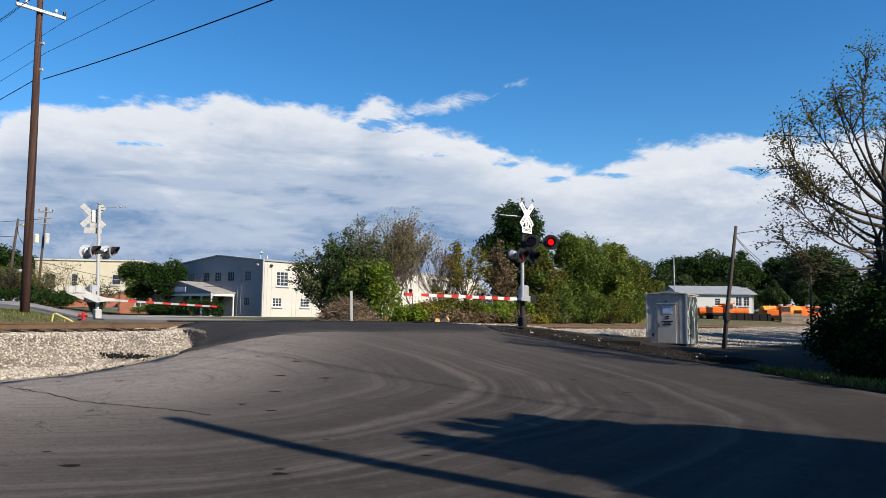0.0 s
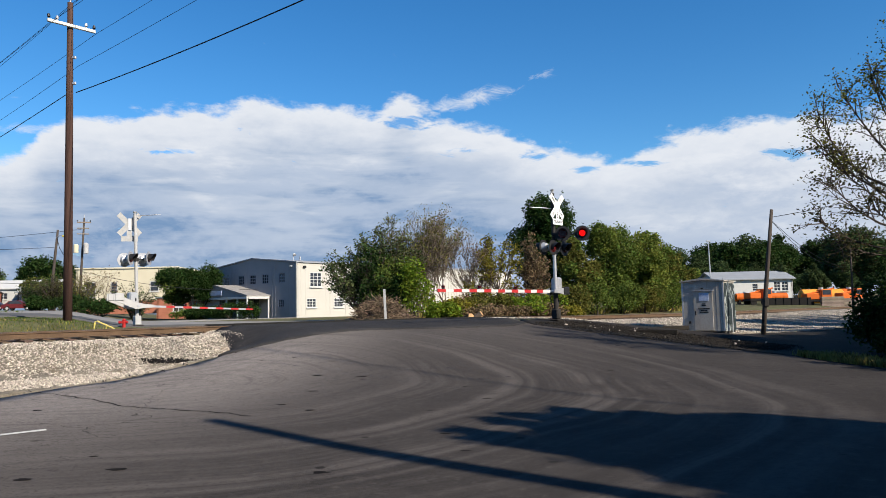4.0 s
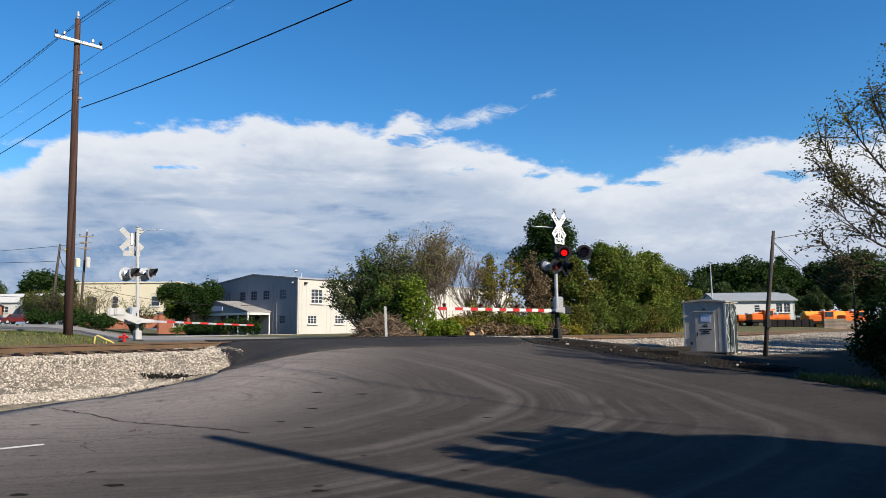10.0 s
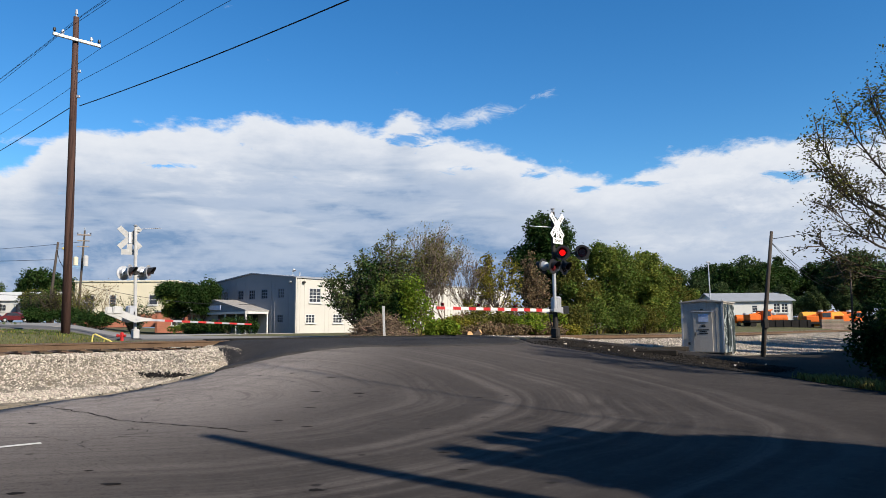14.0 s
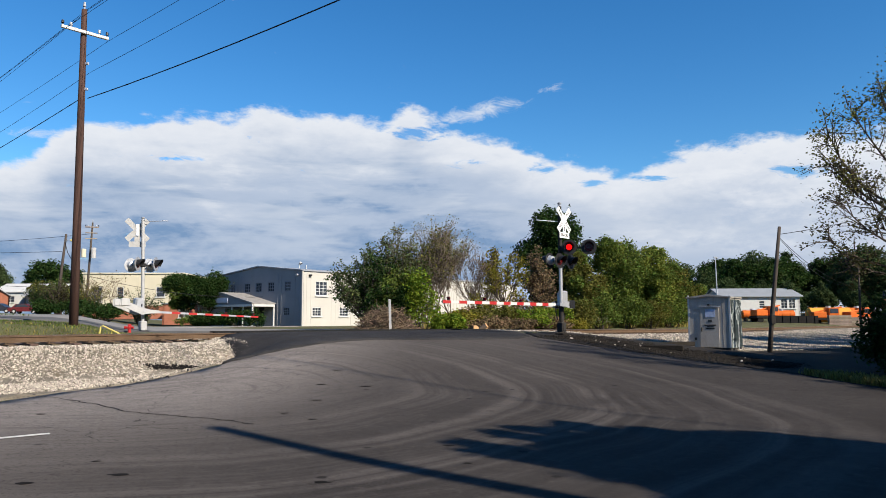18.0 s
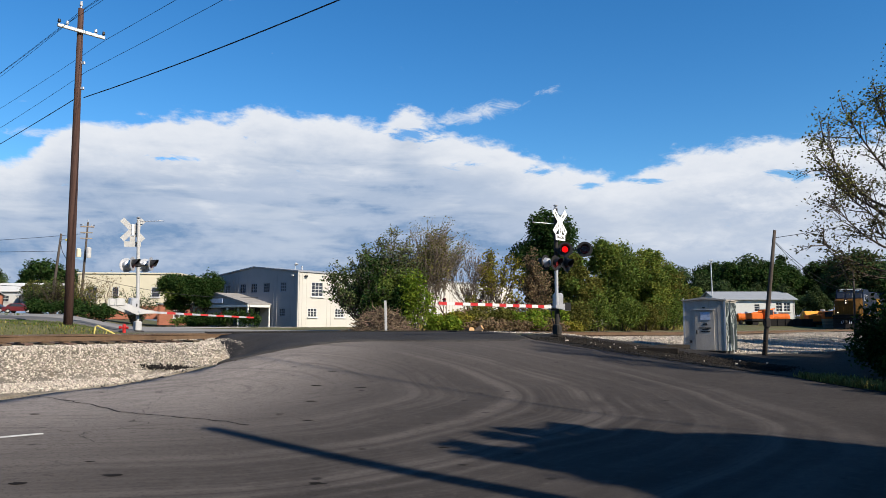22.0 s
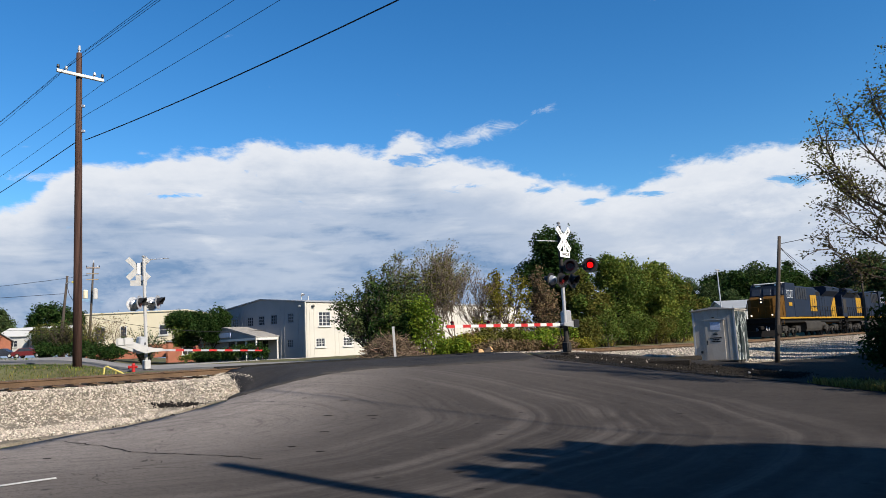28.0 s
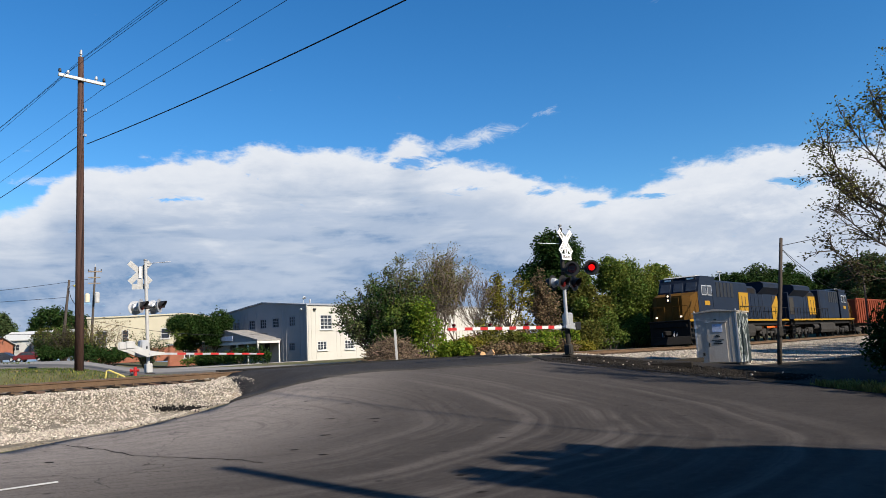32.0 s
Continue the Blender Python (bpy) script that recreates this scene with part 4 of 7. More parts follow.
    part("lettering", moved(lettering("TRACKS", 0.145), pose(0.0, 0.121, 3.845, 0, 0, 180)), M["ink"], plate, "black letters")
    part("lettering", moved(lettering("3", 0.22), pose(0.0, 0.121, 4.08, 0, 0, 180)), M["ink"], plate, "black numeral")
    # bell and side bracket on top
    lift_arm = 0.58 if long_support else 0.0
    part("bell", Shape().rod((0, 0, top + 0.07), (0, 0, top + 0.12), 0.07, 0.085, n=16).rod((0, 0, top + 0.12), (0, 0, top + 0.15), 0.085, 0.04, n=16), M["galvanised"], s, "electronic bell on the mast's top")
    part("bracket", Shape().rod((0, 0, top - 0.63 + lift_arm), (0.75, -0.5, top - 0.6 + lift_arm), 0.016, n=8).box(0.75, -0.5, top - 0.595 + lift_arm, 0.26, 0.06, 0.03, pose(0, 0, 0), cut=0.008), M["galvanised"], s, "slim steel side bracket")
    # lamps: one pair up the street, two back to back along the road
    if front_lamps is not None:
        at = pose(0, 0, 3.37, 0, 0, front_lamps) @ pose(0.72, -0.1, 0)
        part("lamp_crossarm", Shape().rod((-0.75, 0, 0), (0.45, 0, 0), 0.03, n=10).box(-0.72, 0, 0, 0.16, 0.16, 0.14, cut=0.02), M["black"], s, "black lamp crossarm", at)
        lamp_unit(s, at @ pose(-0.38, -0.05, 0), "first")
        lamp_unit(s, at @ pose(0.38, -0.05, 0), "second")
    part("lamp_crossarm", Shape().rod((-0.45, 0, 2.83), (0.45, 0, 2.83), 0.03, n=10).box(0, 0, 2.83, 0.2, 0.2, 0.16, cut=0.02), M["black"], s, "black lamp crossarm")
    back = "black" if front_lamps is not None else "galvanised"
    for x in (-0.4, 0.4):
        lamp_unit(s, pose(x, 0.1, 2.83, 0, 0, 180), "", back)
        lamp_unit(s, pose(x, -0.1, 2.87, 0, 0, 0 if front_lamps is not None else 42), "", back)
    if front_lamps is not None:
        # darker tubes drawn over the mast's upper length and its foot
        part("mast_sleeve", Shape().rod((0, 0, 2.75), (0, 0, top - 0.02), 0.078, n=18), M["loco_grey"], s, "darker upper sleeve of the mast")
        part("mast_sleeve", Shape().rod((0, 0, 0.4), (0, 0, 1.08), 0.09, n=18), M["loco_grey"], s, "dark foot of the mast")
        part("cable_loop", Shape().tube([(-0.3, -0.1, 1.05), (-0.36, -0.1, 0.75), (-0.24, -0.08, 0.5), (-0.1, 0, 0.42)], 0.025, 8), M["black"], s, "black cable loop")
    part("conduit", Shape().tube([(0.05, -0.08, 0.4), (0.09, -0.16, 0.7), (0.1, -0.2, 1.0)], 0.022, 8), M["black"], s, "black cable conduit")
    return s


SIG_R, SIG_L = (4.45, 28.7), (-12.94, 31.0)
signal(pose(*SIG_R, 1.0, 0, 0, -132), 6.9, "lowered railway crossing gate with glowing red lamps and crossbuck", 132 - 8)
signal(pose(*SIG_L, 1.08, 0, 0, 48), 5.7, "lowered railway crossing gate seen from its back", None, -2.0, 0.86, True, 4.2)

# ---- equipment cabinet beside the road ----
def cabinet():
    c = thing("equipment_cabinet", pose(12.6, 34.6, 0.12, 0, 0, -35.0), "aluminium railway equipment cabinet with a single door", "cabinet")
    w, d, h = 1.92, 1.98, 2.3
    part("base", Shape().box(0, 0, 0.02, w - 0.06, d - 0.06, 0.24, cut=0.02), M["loco_grey"], c, "dark base")
    body = part("body", Shape().box(0, 0, 0.14 + h / 2, w, d, h, cut=0.025), M["cabinet_metal"], c, "weathered aluminium walls")
    for x in (-w / 2 + 0.04, w / 2 - 0.04):
        part("corner_trim", Shape().box(x, -d / 2 - 0.008, 0.14 + h / 2, 0.08, 0.016, h - 0.05, cut=0.004), M["galvanised"], c)
    part("roof", Shape().slab([(-w / 2 - 0.05, 2.42), (-w / 2 - 0.05, 2.47), (0, 2.6), (w / 2 + 0.05, 2.47), (w / 2 + 0.05, 2.42), (0, 2.5)], -d / 2 - 0.1, d / 2 + 0.1), M["cabinet_metal"], c, "shallow metal roof")
    part("gable", Shape().slab([(-w / 2, 2.4), (0, 2.5), (w / 2, 2.4)], -d / 2 - 0.005, d / 2 + 0.005), M["cabinet_metal"], c)
    part("lifting_lug", Shape().box(-w / 2 + 0.03, -d / 2, 2.5, 0.05, 0.05, 0.12, cut=0.008), M["galvanised"], c)
    part("lifting_lug", Shape().box(w / 2 - 0.03, -d / 2, 2.5, 0.05, 0.05, 0.12, cut=0.008), M["galvanised"], c)
    y = -d / 2 - 0.03
    door = part("door", Shape().box(0.02, y + 0.012, 1.08, 0.86, 0.03, 1.8, cut=0.008), M["cabinet_metal"], c, "flush metal door")
    part("drip_rail", Shape().box(0.02, y - 0.02, 2.01, 0.98, 0.06, 0.03, cut=0.006), M["galvanised"], c)
    part("vent", Shape().box(0.0, y - 0.01, 2.11, 0.12, 0.03, 0.06, cut=0.006), M["black"], c, "small black vent")
    part("handle", Shape().box(-0.33, y - 0.03, 0.98, 0.05, 0.05, 0.2, cut=0.012), M["black"], door, "black door handle")
    part("badge", Shape().box(0.06, y - 0.01, 1.72, 0.44, 0.012, 0.36, cut=0.004), M["badge"], door, "large pale blue badge")
    for z, lengths in ((1.40, (0.16,)), (1.33, (0.2,)), (1.18, (0.52,)), (1.10, (0.3,)), (1.02, (0.4,))):
        for k in lengths:
            part("lettering", Shape().box(0.05, y - 0.008, z, k, 0.01, 0.045), M["ink"], door, "line of black lettering")
    part("lock_plate", Shape().box(-0.62, y + 0.005, 0.55, 0.1, 0.03, 0.12, cut=0.01), M["black"], c)
    for x in (-0.62, 0.62):
        part("panel_seam", Shape().box(x, -d / 2 - 0.002, 1.15, 0.016, 0.008, 1.95), M["cabinet_metal"], c)
    part("conduit", Shape().tube([(w / 2 + 0.03, 0.2, 0.0), (w / 2 + 0.03, 0.2, 1.2)], 0.03, 8), M["galvanised"], c)
    # dappled tree shade painted dark and pale over the side wall
    part("side_wrap", Shape().box(w / 2 + 0.004, 0, 1.25, 0.012, d - 0.06, 2.2), M["dapple"], c, "side wall with dappled tree shade painted on")
    return c


M["badge"] = surface("pale_blue_badge", (0.36, 0.42, 0.55), 0.6, 0.2, 5.0, 20, 0.0)
# near black with pale blotches: tree shade put into the colour
M["dapple"] = surface("dappled_tree_shade", (0.02, 0.028, 0.03), 0.7, 0.4, 2.0, 9, 0.0, stain=(0.30, 0.33, 0.33), stain_at=(0.50, 0.57), stretch=(2.2, 2.2, 1.5))
M["cabinet_metal"] = surface("weathered_cabinet_walls", (0.33, 0.305, 0.27), 0.55, 0.2, 1.2, 30, 0.06, 0.003, stain=(0.22, 0.18, 0.13), stain_at=(0.55, 0.8), gloss=0.25, stretch=(2, 2, 0.6))
cabinet()

# ---- poles and wires ----
def utility_pole(x, y, z, h, r, lean, material, label, arm=None, extras=()):
    """A timber pole; lean: metres its top stands off in x and y."""
    p = thing("utility_pole", pose(x, y, z), label, "utility pole", "utility poles")
    top = Vector((lean[0], lean[1], h))
    part("shaft", Shape().tube([(0, 0, -0.3), top * 0.33, top * 0.66, top], [r, r * 0.9, r * 0.78, r * 0.62], 14), M[material], p, "tapered timber shaft", soft=True)
    if arm:
        turn, at, length = arm
        c = top * (at / h)
        bar = part("crossarm", Shape().box(0, -r * 0.9, 0, length, 0.1, 0.12, cut=0.012), M["white"] if material == "pole" else M["timber"], p, "crossarm", pose(c.x, c.y, c.z, 0, 0, turn))
        for k in (-0.47, -0.3, 0.3, 0.47):
            part("insulator", Shape().rod((k * length, -r * 0.9, 0.06), (k * length, -r * 0.9, 0.13), 0.025, n=10).rod((k * length, -r * 0.9, 0.13), (k * length, -r * 0.9, 0.24), 0.06, 0.045, n=12), M["black"] if abs(k) > 0.4 else M["insulator"], bar, "dark insulator")
        part("top_insulator", Shape().rod(tuple(top), tuple(top + Vector((0, 0, 0.12))), 0.03, n=10).rod(tuple(top + Vector((0, 0, 0.12))), tuple(top + Vector((0, 0, 0.3))), 0.06, 0.04, n=12), M["insulator"], p, "porcelain insulator")
        for k in (0.55, 0.3):
            b = top * ((at - k * 4) / h)
            part("bracket", Shape().box(b.x + r, b.y, b.z, 0.14, 0.08, 0.1, cut=0.01), M["galvanised"], p)
    return p


def wire(a, b, sag, r=0.012, label="thin black overhead wire between poles", ends=(0.0, 1.0)):
    a, b = Vector(a), Vector(b)
    pts = []
    for i in range(33):
        t = ends[0] + (ends[1] - ends[0]) * i / 32
        p = a.lerp(b, t)
        pts.append((p.x, p.y, p.z - sag * 4 * t * (1 - t)))
    return solid("overhead_wire", Shape().tube(pts, r, 5), M["wire"], label, "wire", "overhead wires")


MAIN, NEXT, LAST = (-13.84, 27.0), (-43.7, 53.8), (27.0, -9.8)
utility_pole(*MAIN, 1.4, 12.1, 0.165, (-0.16, 0.0), "pole", "tall brown timber utility pole in the grass beyond the track", (48, 11.15, 1.75))
utility_pole(*NEXT, 3.0, 10.9, 0.16, (0, 0), "pole", "tall brown timber utility pole along the line", (48, 10.0, 1.75))
utility_pole(*LAST, 0.0, 13.8, 0.15, (0, 0), "pole", "tall brown timber utility pole behind the trees", (48, 12.9, 1.75))
utility_pole(10.9, -2.3, 0.0, 12.6, 0.21, (0, 0), "pole", "plain brown timber pole by the road")
across = Vector((0.669, 0.743, 0))
for off, za, zb, zc, sag in ((-0.82, 12.5, 13.2, 12.3, 0.35), (0.82, 12.5, 13.2, 12.3, 0.35), (-0.04, 13.5, 14.4, 12.9, 0.3), (0.04, 13.55, 14.5, 12.9, 0.5), (0.17, 11.05, 12.2, 10.6, 0.5)):
    d = across * off
    wire((MAIN[0] + d.x, MAIN[1] + d.y, za), (LAST[0] + d.x, LAST[1] + d.y, zb), sag, 0.008)
    wire((MAIN[0] + d.x, MAIN[1] + d.y, za), (NEXT[0] + d.x, NEXT[1] + d.y, zc), sag, 0.008)
wire((MAIN[0] + 0.13, MAIN[1], 9.99), (LAST[0], LAST[1], 10.5), 1.1, 0.018, "thick black overhead cable on timber poles")
wire((MAIN[0] - 0.13, MAIN[1], 9.99), (NEXT[0], NEXT[1], 9.3), 0.35, 0.016, "thick black overhead cable on timber poles")

utility_pole(14.2, 32.6, 0.1, 5.6, 0.11, (0.72, 0.0), "grey_pole", "short leaning weathered pole beside the cabinet")
part("meter_box", Shape().box(14.38, 32.47, 1.55, 0.2, 0.12, 0.42, cut=0.02), M["loco_grey"], None)
tagged(bpy.data.objects["meter_box"], "grey metal meter box strapped to the leaning pole", "meter box")
wire((14.88, 32.6, 5.35), (26.0, 34.0, 8.2), 0.3, 0.014)
wire((14.9, 32.6, 5.2), (20.5, 37.0, 3.2), 0.35, 0.012)
wire((14.9, 32.6, 5.15), (24.5, 45.0, 3.6), 0.45, 0.012)
utility_pole(28.4, 50.6, 0.2, 4.9, 0.085, (0.1, 0), "grey_pole", "dark timber pole beside the bank")
thin = thing("lamp_mast", pose(33.2, 90, 1.1), "slender grey steel mast with a small head", "mast")
part("shaft", Shape().rod((0, 0, -0.2), (-0.1, 0, 8.2), 0.09, 0.06, n=10), M["galvanised"], thin)
part("head", Shape().box(-0.1, 0, 8.2, 0.5, 0.2, 0.18, cut=0.03), M["galvanised"], thin)

street_pole = utility_pole(-35.5, 66.0, 2.2, 7.3, 0.15, (0.6, 0), "grey_pole", "leaning grey timber utility pole with a street lamp")
part("lamp_arm", Shape().tube([(0.55, -0.1, 6.6), (0.9, -0.2, 6.75), (1.3, -0.3, 6.7)], 0.03, 6), M["galvanised"], street_pole, "curved steel lamp arm")
part("lamp_head", Shape().box(1.45, -0.33, 6.68, 0.5, 0.26, 0.2, cut=0.05), M["yellow_paint"], street_pole, "yellowed street lamp head")
part("cable", Shape().tube([(0.62, -0.12, 6.5), (0.9, -0.2, 5.6), (1.5, -0.3, 4.7)], 0.025, 5), M["wire"], street_pole, "hanging black cable")
far_pole = utility_pole(-37.3, 75.0, 2.2, 9.6, 0.14, (0.35, 0), "grey_pole", "grey timber pole carrying crossarms and a transformer", (20, 9.1, 1.3))
for z in (8.5, 7.9):
    part("crossarm", Shape().box(0.25, -0.16, z, 1.15, 0.1, 0.1, pose(0, 0, 0, 0, 0, 20), cut=0.01), M["timber"], far_pole)
part("transformer", Shape().rod((0.7, -0.25, 5.85), (0.7, -0.25, 6.85), 0.25, n=18).rod((0.7, -0.25, 6.85), (0.7, -0.25, 6.95), 0.25, 0.14, n=18), M["aluminium"], far_pole, "pale grey transformer can")
part("transformer", Shape().rod((-0.35, -0.2, 5.95), (-0.35, -0.2, 6.75), 0.24, n=18).rod((-0.35, -0.2, 6.75), (-0.35, -0.2, 6.85), 0.24, 0.12, n=18), M["cream_wall"], far_pole, "pale grey transformer can")
wire((-37.0, 75.0, 6.2), (-20.0, 84.0, 4.4), 0.8, 0.025)
wire((-37.2, 75.0, 10.6), (-75.0, 72.0, 9.6), 0.8, 0.02)
wire((-35.2, 66.0, 7.9), (-80.0, 62.0, 8.0), 0.4, 0.02)
wire((-35.2, 66.0, 4.6), (-60.0, 75.0, 6.6), 0.3, 0.02)

# ---- windows and buildings ----
def window(parent, m, w, h, cols, rows, frame_mat="white", depth=0.12, sill=True):
    """A window in the wall's plane: frame and bars in front, panes set back; local x along, -y outwards."""
    win = part("window", Shape().box(0, depth / 2, h - 0.04, w, depth, 0.08).box(0, depth / 2, 0.04, w, depth, 0.08).box(-w / 2 + 0.04, depth / 2, h / 2, 0.08, depth, h - 0.16).box(w / 2 - 0.04, depth / 2, h / 2, 0.08, depth, h - 0.16), M[frame_mat], parent, "white window frame", m)
    for i in range(cols):
        for j in range(rows):
            cw, ch = (w - 0.16) / cols, (h - 0.16) / rows
            part("pane", Shape().box(-w / 2 + 0.08 + cw * (i + 0.5), depth * 0.6, 0.08 + ch * (j + 0.5), cw - 0.05, 0.02, ch - 0.05), M["glass"], win, "dark glass pane")
    bars = Shape()
    for i in range(1, cols):
        bars.box(-w / 2 + 0.08 + (w - 0.16) / cols * i, depth * 0.5, h / 2, 0.06, 0.05, h - 0.16)
    for j in range(1, rows):
        bars.box(0, depth * 0.5 + 0.004, 0.08 + (h - 0.16) / rows * j, w - 0.16, 0.05, 0.05)
    if bars.v:
        part("muntin_grid", bars, M[frame_mat], win)
    if sill:
        part("sill", Shape().box(0, -0.05, -0.05, w + 0.16, 0.22, 0.1, cut=0.01), M[frame_mat], win)
    return win


def warehouse():
    """Two-storey metal-clad building: shaded grey gable with a porch, sunlit cream long wall."""
    # local x runs back along the long wall, y along the gable to the other side; corner at the origin
    b = thing("warehouse", pose(-15.77, 79.0, 0.98, 0, 0, 51.0), "two-storey metal building, dark grey gable and cream long side", "building")
    long_, wide, h, ridge = 42.0, 15.6, 6.0, 6.8
    long_m = pose(0, 0, 0)
    gable_m = pose(0, wide, 0, 0, 0, -90)
    holes = [(1.85, 3.35, 3.6, 5.0), (1.4, 1.08, 2.75, 2.1), (5.4, 1.08, 6.85, 2.1), (8.4, 1.08, 9.85, 2.1), (7.4, 3.35, 8.9, 5.0), (12.8, 3.35, 14.3, 5.0)]
    side = part("wall", Shape().wall(long_, h, 0.2, holes), M["cream_siding"], b, "sunlit cream metal wall with vertical ribs", long_m)
    for x0, z0, x1, z1 in holes:
        window(side, pose((x0 + x1) / 2, 0, z0), x1 - x0, z1 - z0, 3, 4 if z1 - z0 > 1.6 else 3)
    rib = Shape().box(0, -0.012, h / 2 - 0.05, 0.05, 0.024, h - 0.2).mesh("rib", M["cream_siding"])
    for i in range(1, 70):
        x = i * 0.6
        if not any(o[0] - 0.15 < x < o[2] + 0.15 for o in holes):
            part("rib", rib, None, side, m=pose(x, 0, 0))
    ghole = [(wide - b_, z0, wide - a_, z1) for a_, z0, b_, z1 in [(1.95, 3.85, 3.05, 5.0), (4.85, 3.85, 6.05, 5.0), (7.15, 3.85, 8.35, 5.0), (9.3, 3.85, 10.5, 5.0), (12.3, 3.85, 13.4, 4.95), (2.1, 1.15, 3.2, 2.1), (6.6, 0.05, 7.7, 2.15)]]
    gable = part("wall", Shape().wall(wide, h, 0.2, ghole), M["grey_siding"], b, "shaded dark grey gable wall", gable_m)
    part("gable_peak", Shape().slab([(0, h), (wide / 2, ridge), (wide, h)], 0, 0.2), M["grey_siding"], b, "", gable_m)
    for x0, z0, x1, z1 in ghole[:-1]:
        window(gable, pose((x0 + x1) / 2, 0, z0), x1 - x0, z1 - z0, 3, 3, "grey_trim", sill=False)
    part("door", Shape().box((ghole[-1][0] + ghole[-1][2]) / 2, 0.12, 1.1, 1.1, 0.05, 2.1, cut=0.01), M["glass"], gable, "dark entrance door")
    grib = Shape().box(0, -0.01, h / 2 - 0.05, 0.04, 0.02, h - 0.2).mesh("rib", M["grey_siding"])
    for i in range(1, 26):
        x = i * 0.6
        if not any(o[0] - 0.15 < x < o[2] + 0.15 for o in ghole):
            part("rib", grib, None, gable, m=pose(x, 0, 0))
    part("wall", Shape().wall(long_, h, 0.2, []), M["cream_siding"], b, "", pose(long_, wide, 0, 0, 0, 180))
    part("wall", Shape().wall(wide, h, 0.2, []).slab([(0, h), (wide / 2, ridge), (wide, h)], 0, 0.2), M["cream_siding"], b, "", pose(long_, 0, 0, 0, 0, 90))
    for k, (y0, y1) in enumerate(((-0.15, wide / 2), (wide + 0.15, wide / 2))):
        s = Shape()
        lo = h - 0.15 * (ridge - h) / (wide / 2)
        s.add([(-0.15, y0, lo + 0.02), (long_ + 0.15, y0, lo + 0.02), (long_ + 0.15, y1, ridge + 0.02), (-0.15, y1, ridge + 0.02), (-0.15, y0, lo + 0.14), (long_ + 0.15, y0, lo + 0.14), (long_ + 0.15, y1, ridge + 0.14), (-0.15, y1, ridge + 0.14)],
              [(0, 3, 2, 1), (4, 5, 6, 7), (0, 1, 5, 4), (2, 3, 7, 6), (0, 4, 7, 3), (1, 2, 6, 5)])
        part("roof", s, M["roof_metal"], b, "low grey metal roof")
    part("corner_trim", Shape().box(-0.02, -0.02, h / 2, 0.16, 0.16, h), M["cream_siding"], b)
    part("floodlight", Shape().box(-0.12, 0.8, 5.62, 0.2, 0.35, 0.2, cut=0.03), M["white"], b, "small white floodlight")
    part("floodlight", Shape().box(1.0, -0.14, 5.55, 0.35, 0.22, 0.22, cut=0.03), M["black"], b, "small dark floodlight")
    part("antenna", Shape().rod((3.0, 4.2, 6.6), (3.0, 4.2, 7.25), 0.03, n=8).rod((3.0, 4.0, 7.15), (3.0, 4.1, 7.35), 0.24, 0.1, n=14), M["white"], b, "white dish antenna on the roof")
    part("roof_vent", Shape().rod((3.0, 3.0, 6.5), (3.0, 3.0, 6.95), 0.08, n=8), M["galvanised"], b)
    # porch on the gable
    px0, px1, out = 4.5, 13.0, 3.2      # along the gable, measured from the corner
    s = Shape()
    def g(a, y, z):
        return (-y, a, z)
    mid = 10.6
    lo, hi = 2.45, 3.75
    s.add([g(px0, out, lo), g(px0, 0, lo), g(mid, 0, hi), g(mid, out, hi), g(px0, out, lo + 0.14), g(px0, 0, lo + 0.14), g(mid, 0, hi + 0.14), g(mid, out, hi + 0.14)], [(0, 1, 2, 3), (4, 7, 6, 5), (0, 3, 7, 4), (1, 5, 6, 2), (0, 4, 5, 1)])
    s.add([g(15.4, out, lo), g(15.4, 0, lo), g(mid, 0, hi), g(mid, out, hi), g(15.4, out, lo + 0.14), g(15.4, 0, lo + 0.14), g(mid, 0, hi + 0.14), g(mid, out, hi + 0.14)], [(0, 3, 2, 1), (4, 5, 6, 7), (0, 4, 7, 3), (1, 2, 6, 5), (0, 1, 5, 4)])
    porch = part("porch", s, M["shingle"], b, "gabled entrance porch with shingles")
    part("porch_gable", Shape().add([g(px0 + 0.3, out - 0.1, lo), g(15.1, out - 0.1, lo), g(mid, out - 0.1, hi - 0.02), g(px0 + 0.3, out - 0.3, lo), g(15.1, out - 0.3, lo), g(mid, out - 0.3, hi - 0.02)], [(0, 1, 2), (5, 4, 3), (0, 3, 4, 1), (1, 4, 5, 2), (2, 5, 3, 0)]), M["grey_siding"], porch)
    part("porch_beam", Shape().box(-out + 0.15, (px0 + 15.2) / 2, lo - 0.15, 0.3, 15.2 - px0, 0.26).box(-out / 2, px0 + 0.15, lo - 0.15, out - 0.3, 0.3, 0.26), M["white"], porch, "white beam")
    part("sign_board", Shape().box(-out - 0.02, 10.4, 2.92, 0.06, 2.6, 0.5, cut=0.01), M["badge"], porch, "pale sign board over the porch")
    for a_ in (px0 + 0.15, px0 + 1.9, 8.4, 15.0):
        part("post", Shape().box(-out + 0.15, a_, 1.15, 0.16, 0.16, 2.3, cut=0.01), M["white"], porch, "white porch post")
    part("post", Shape().box(-0.2, px0 + 0.15, 1.15, 0.16, 0.16, 2.3, cut=0.01), M["white"], porch, "white porch post")
    part("porch_wall", Shape().box(-out + 0.5, 12.6, 1.1, 0.12, 4.6, 2.2), M["grey_siding"], porch)
    return b


M["roof_pale"] = surface("pale_grey_roof", (0.22, 0.235, 0.25), 0.6, 0.1, 0.8, 12, 0.05)
M["grey_trim"] = surface("grey_window_trim", (0.20, 0.215, 0.25), 0.6, 0.1, 1.0, 20, 0.0)
warehouse()


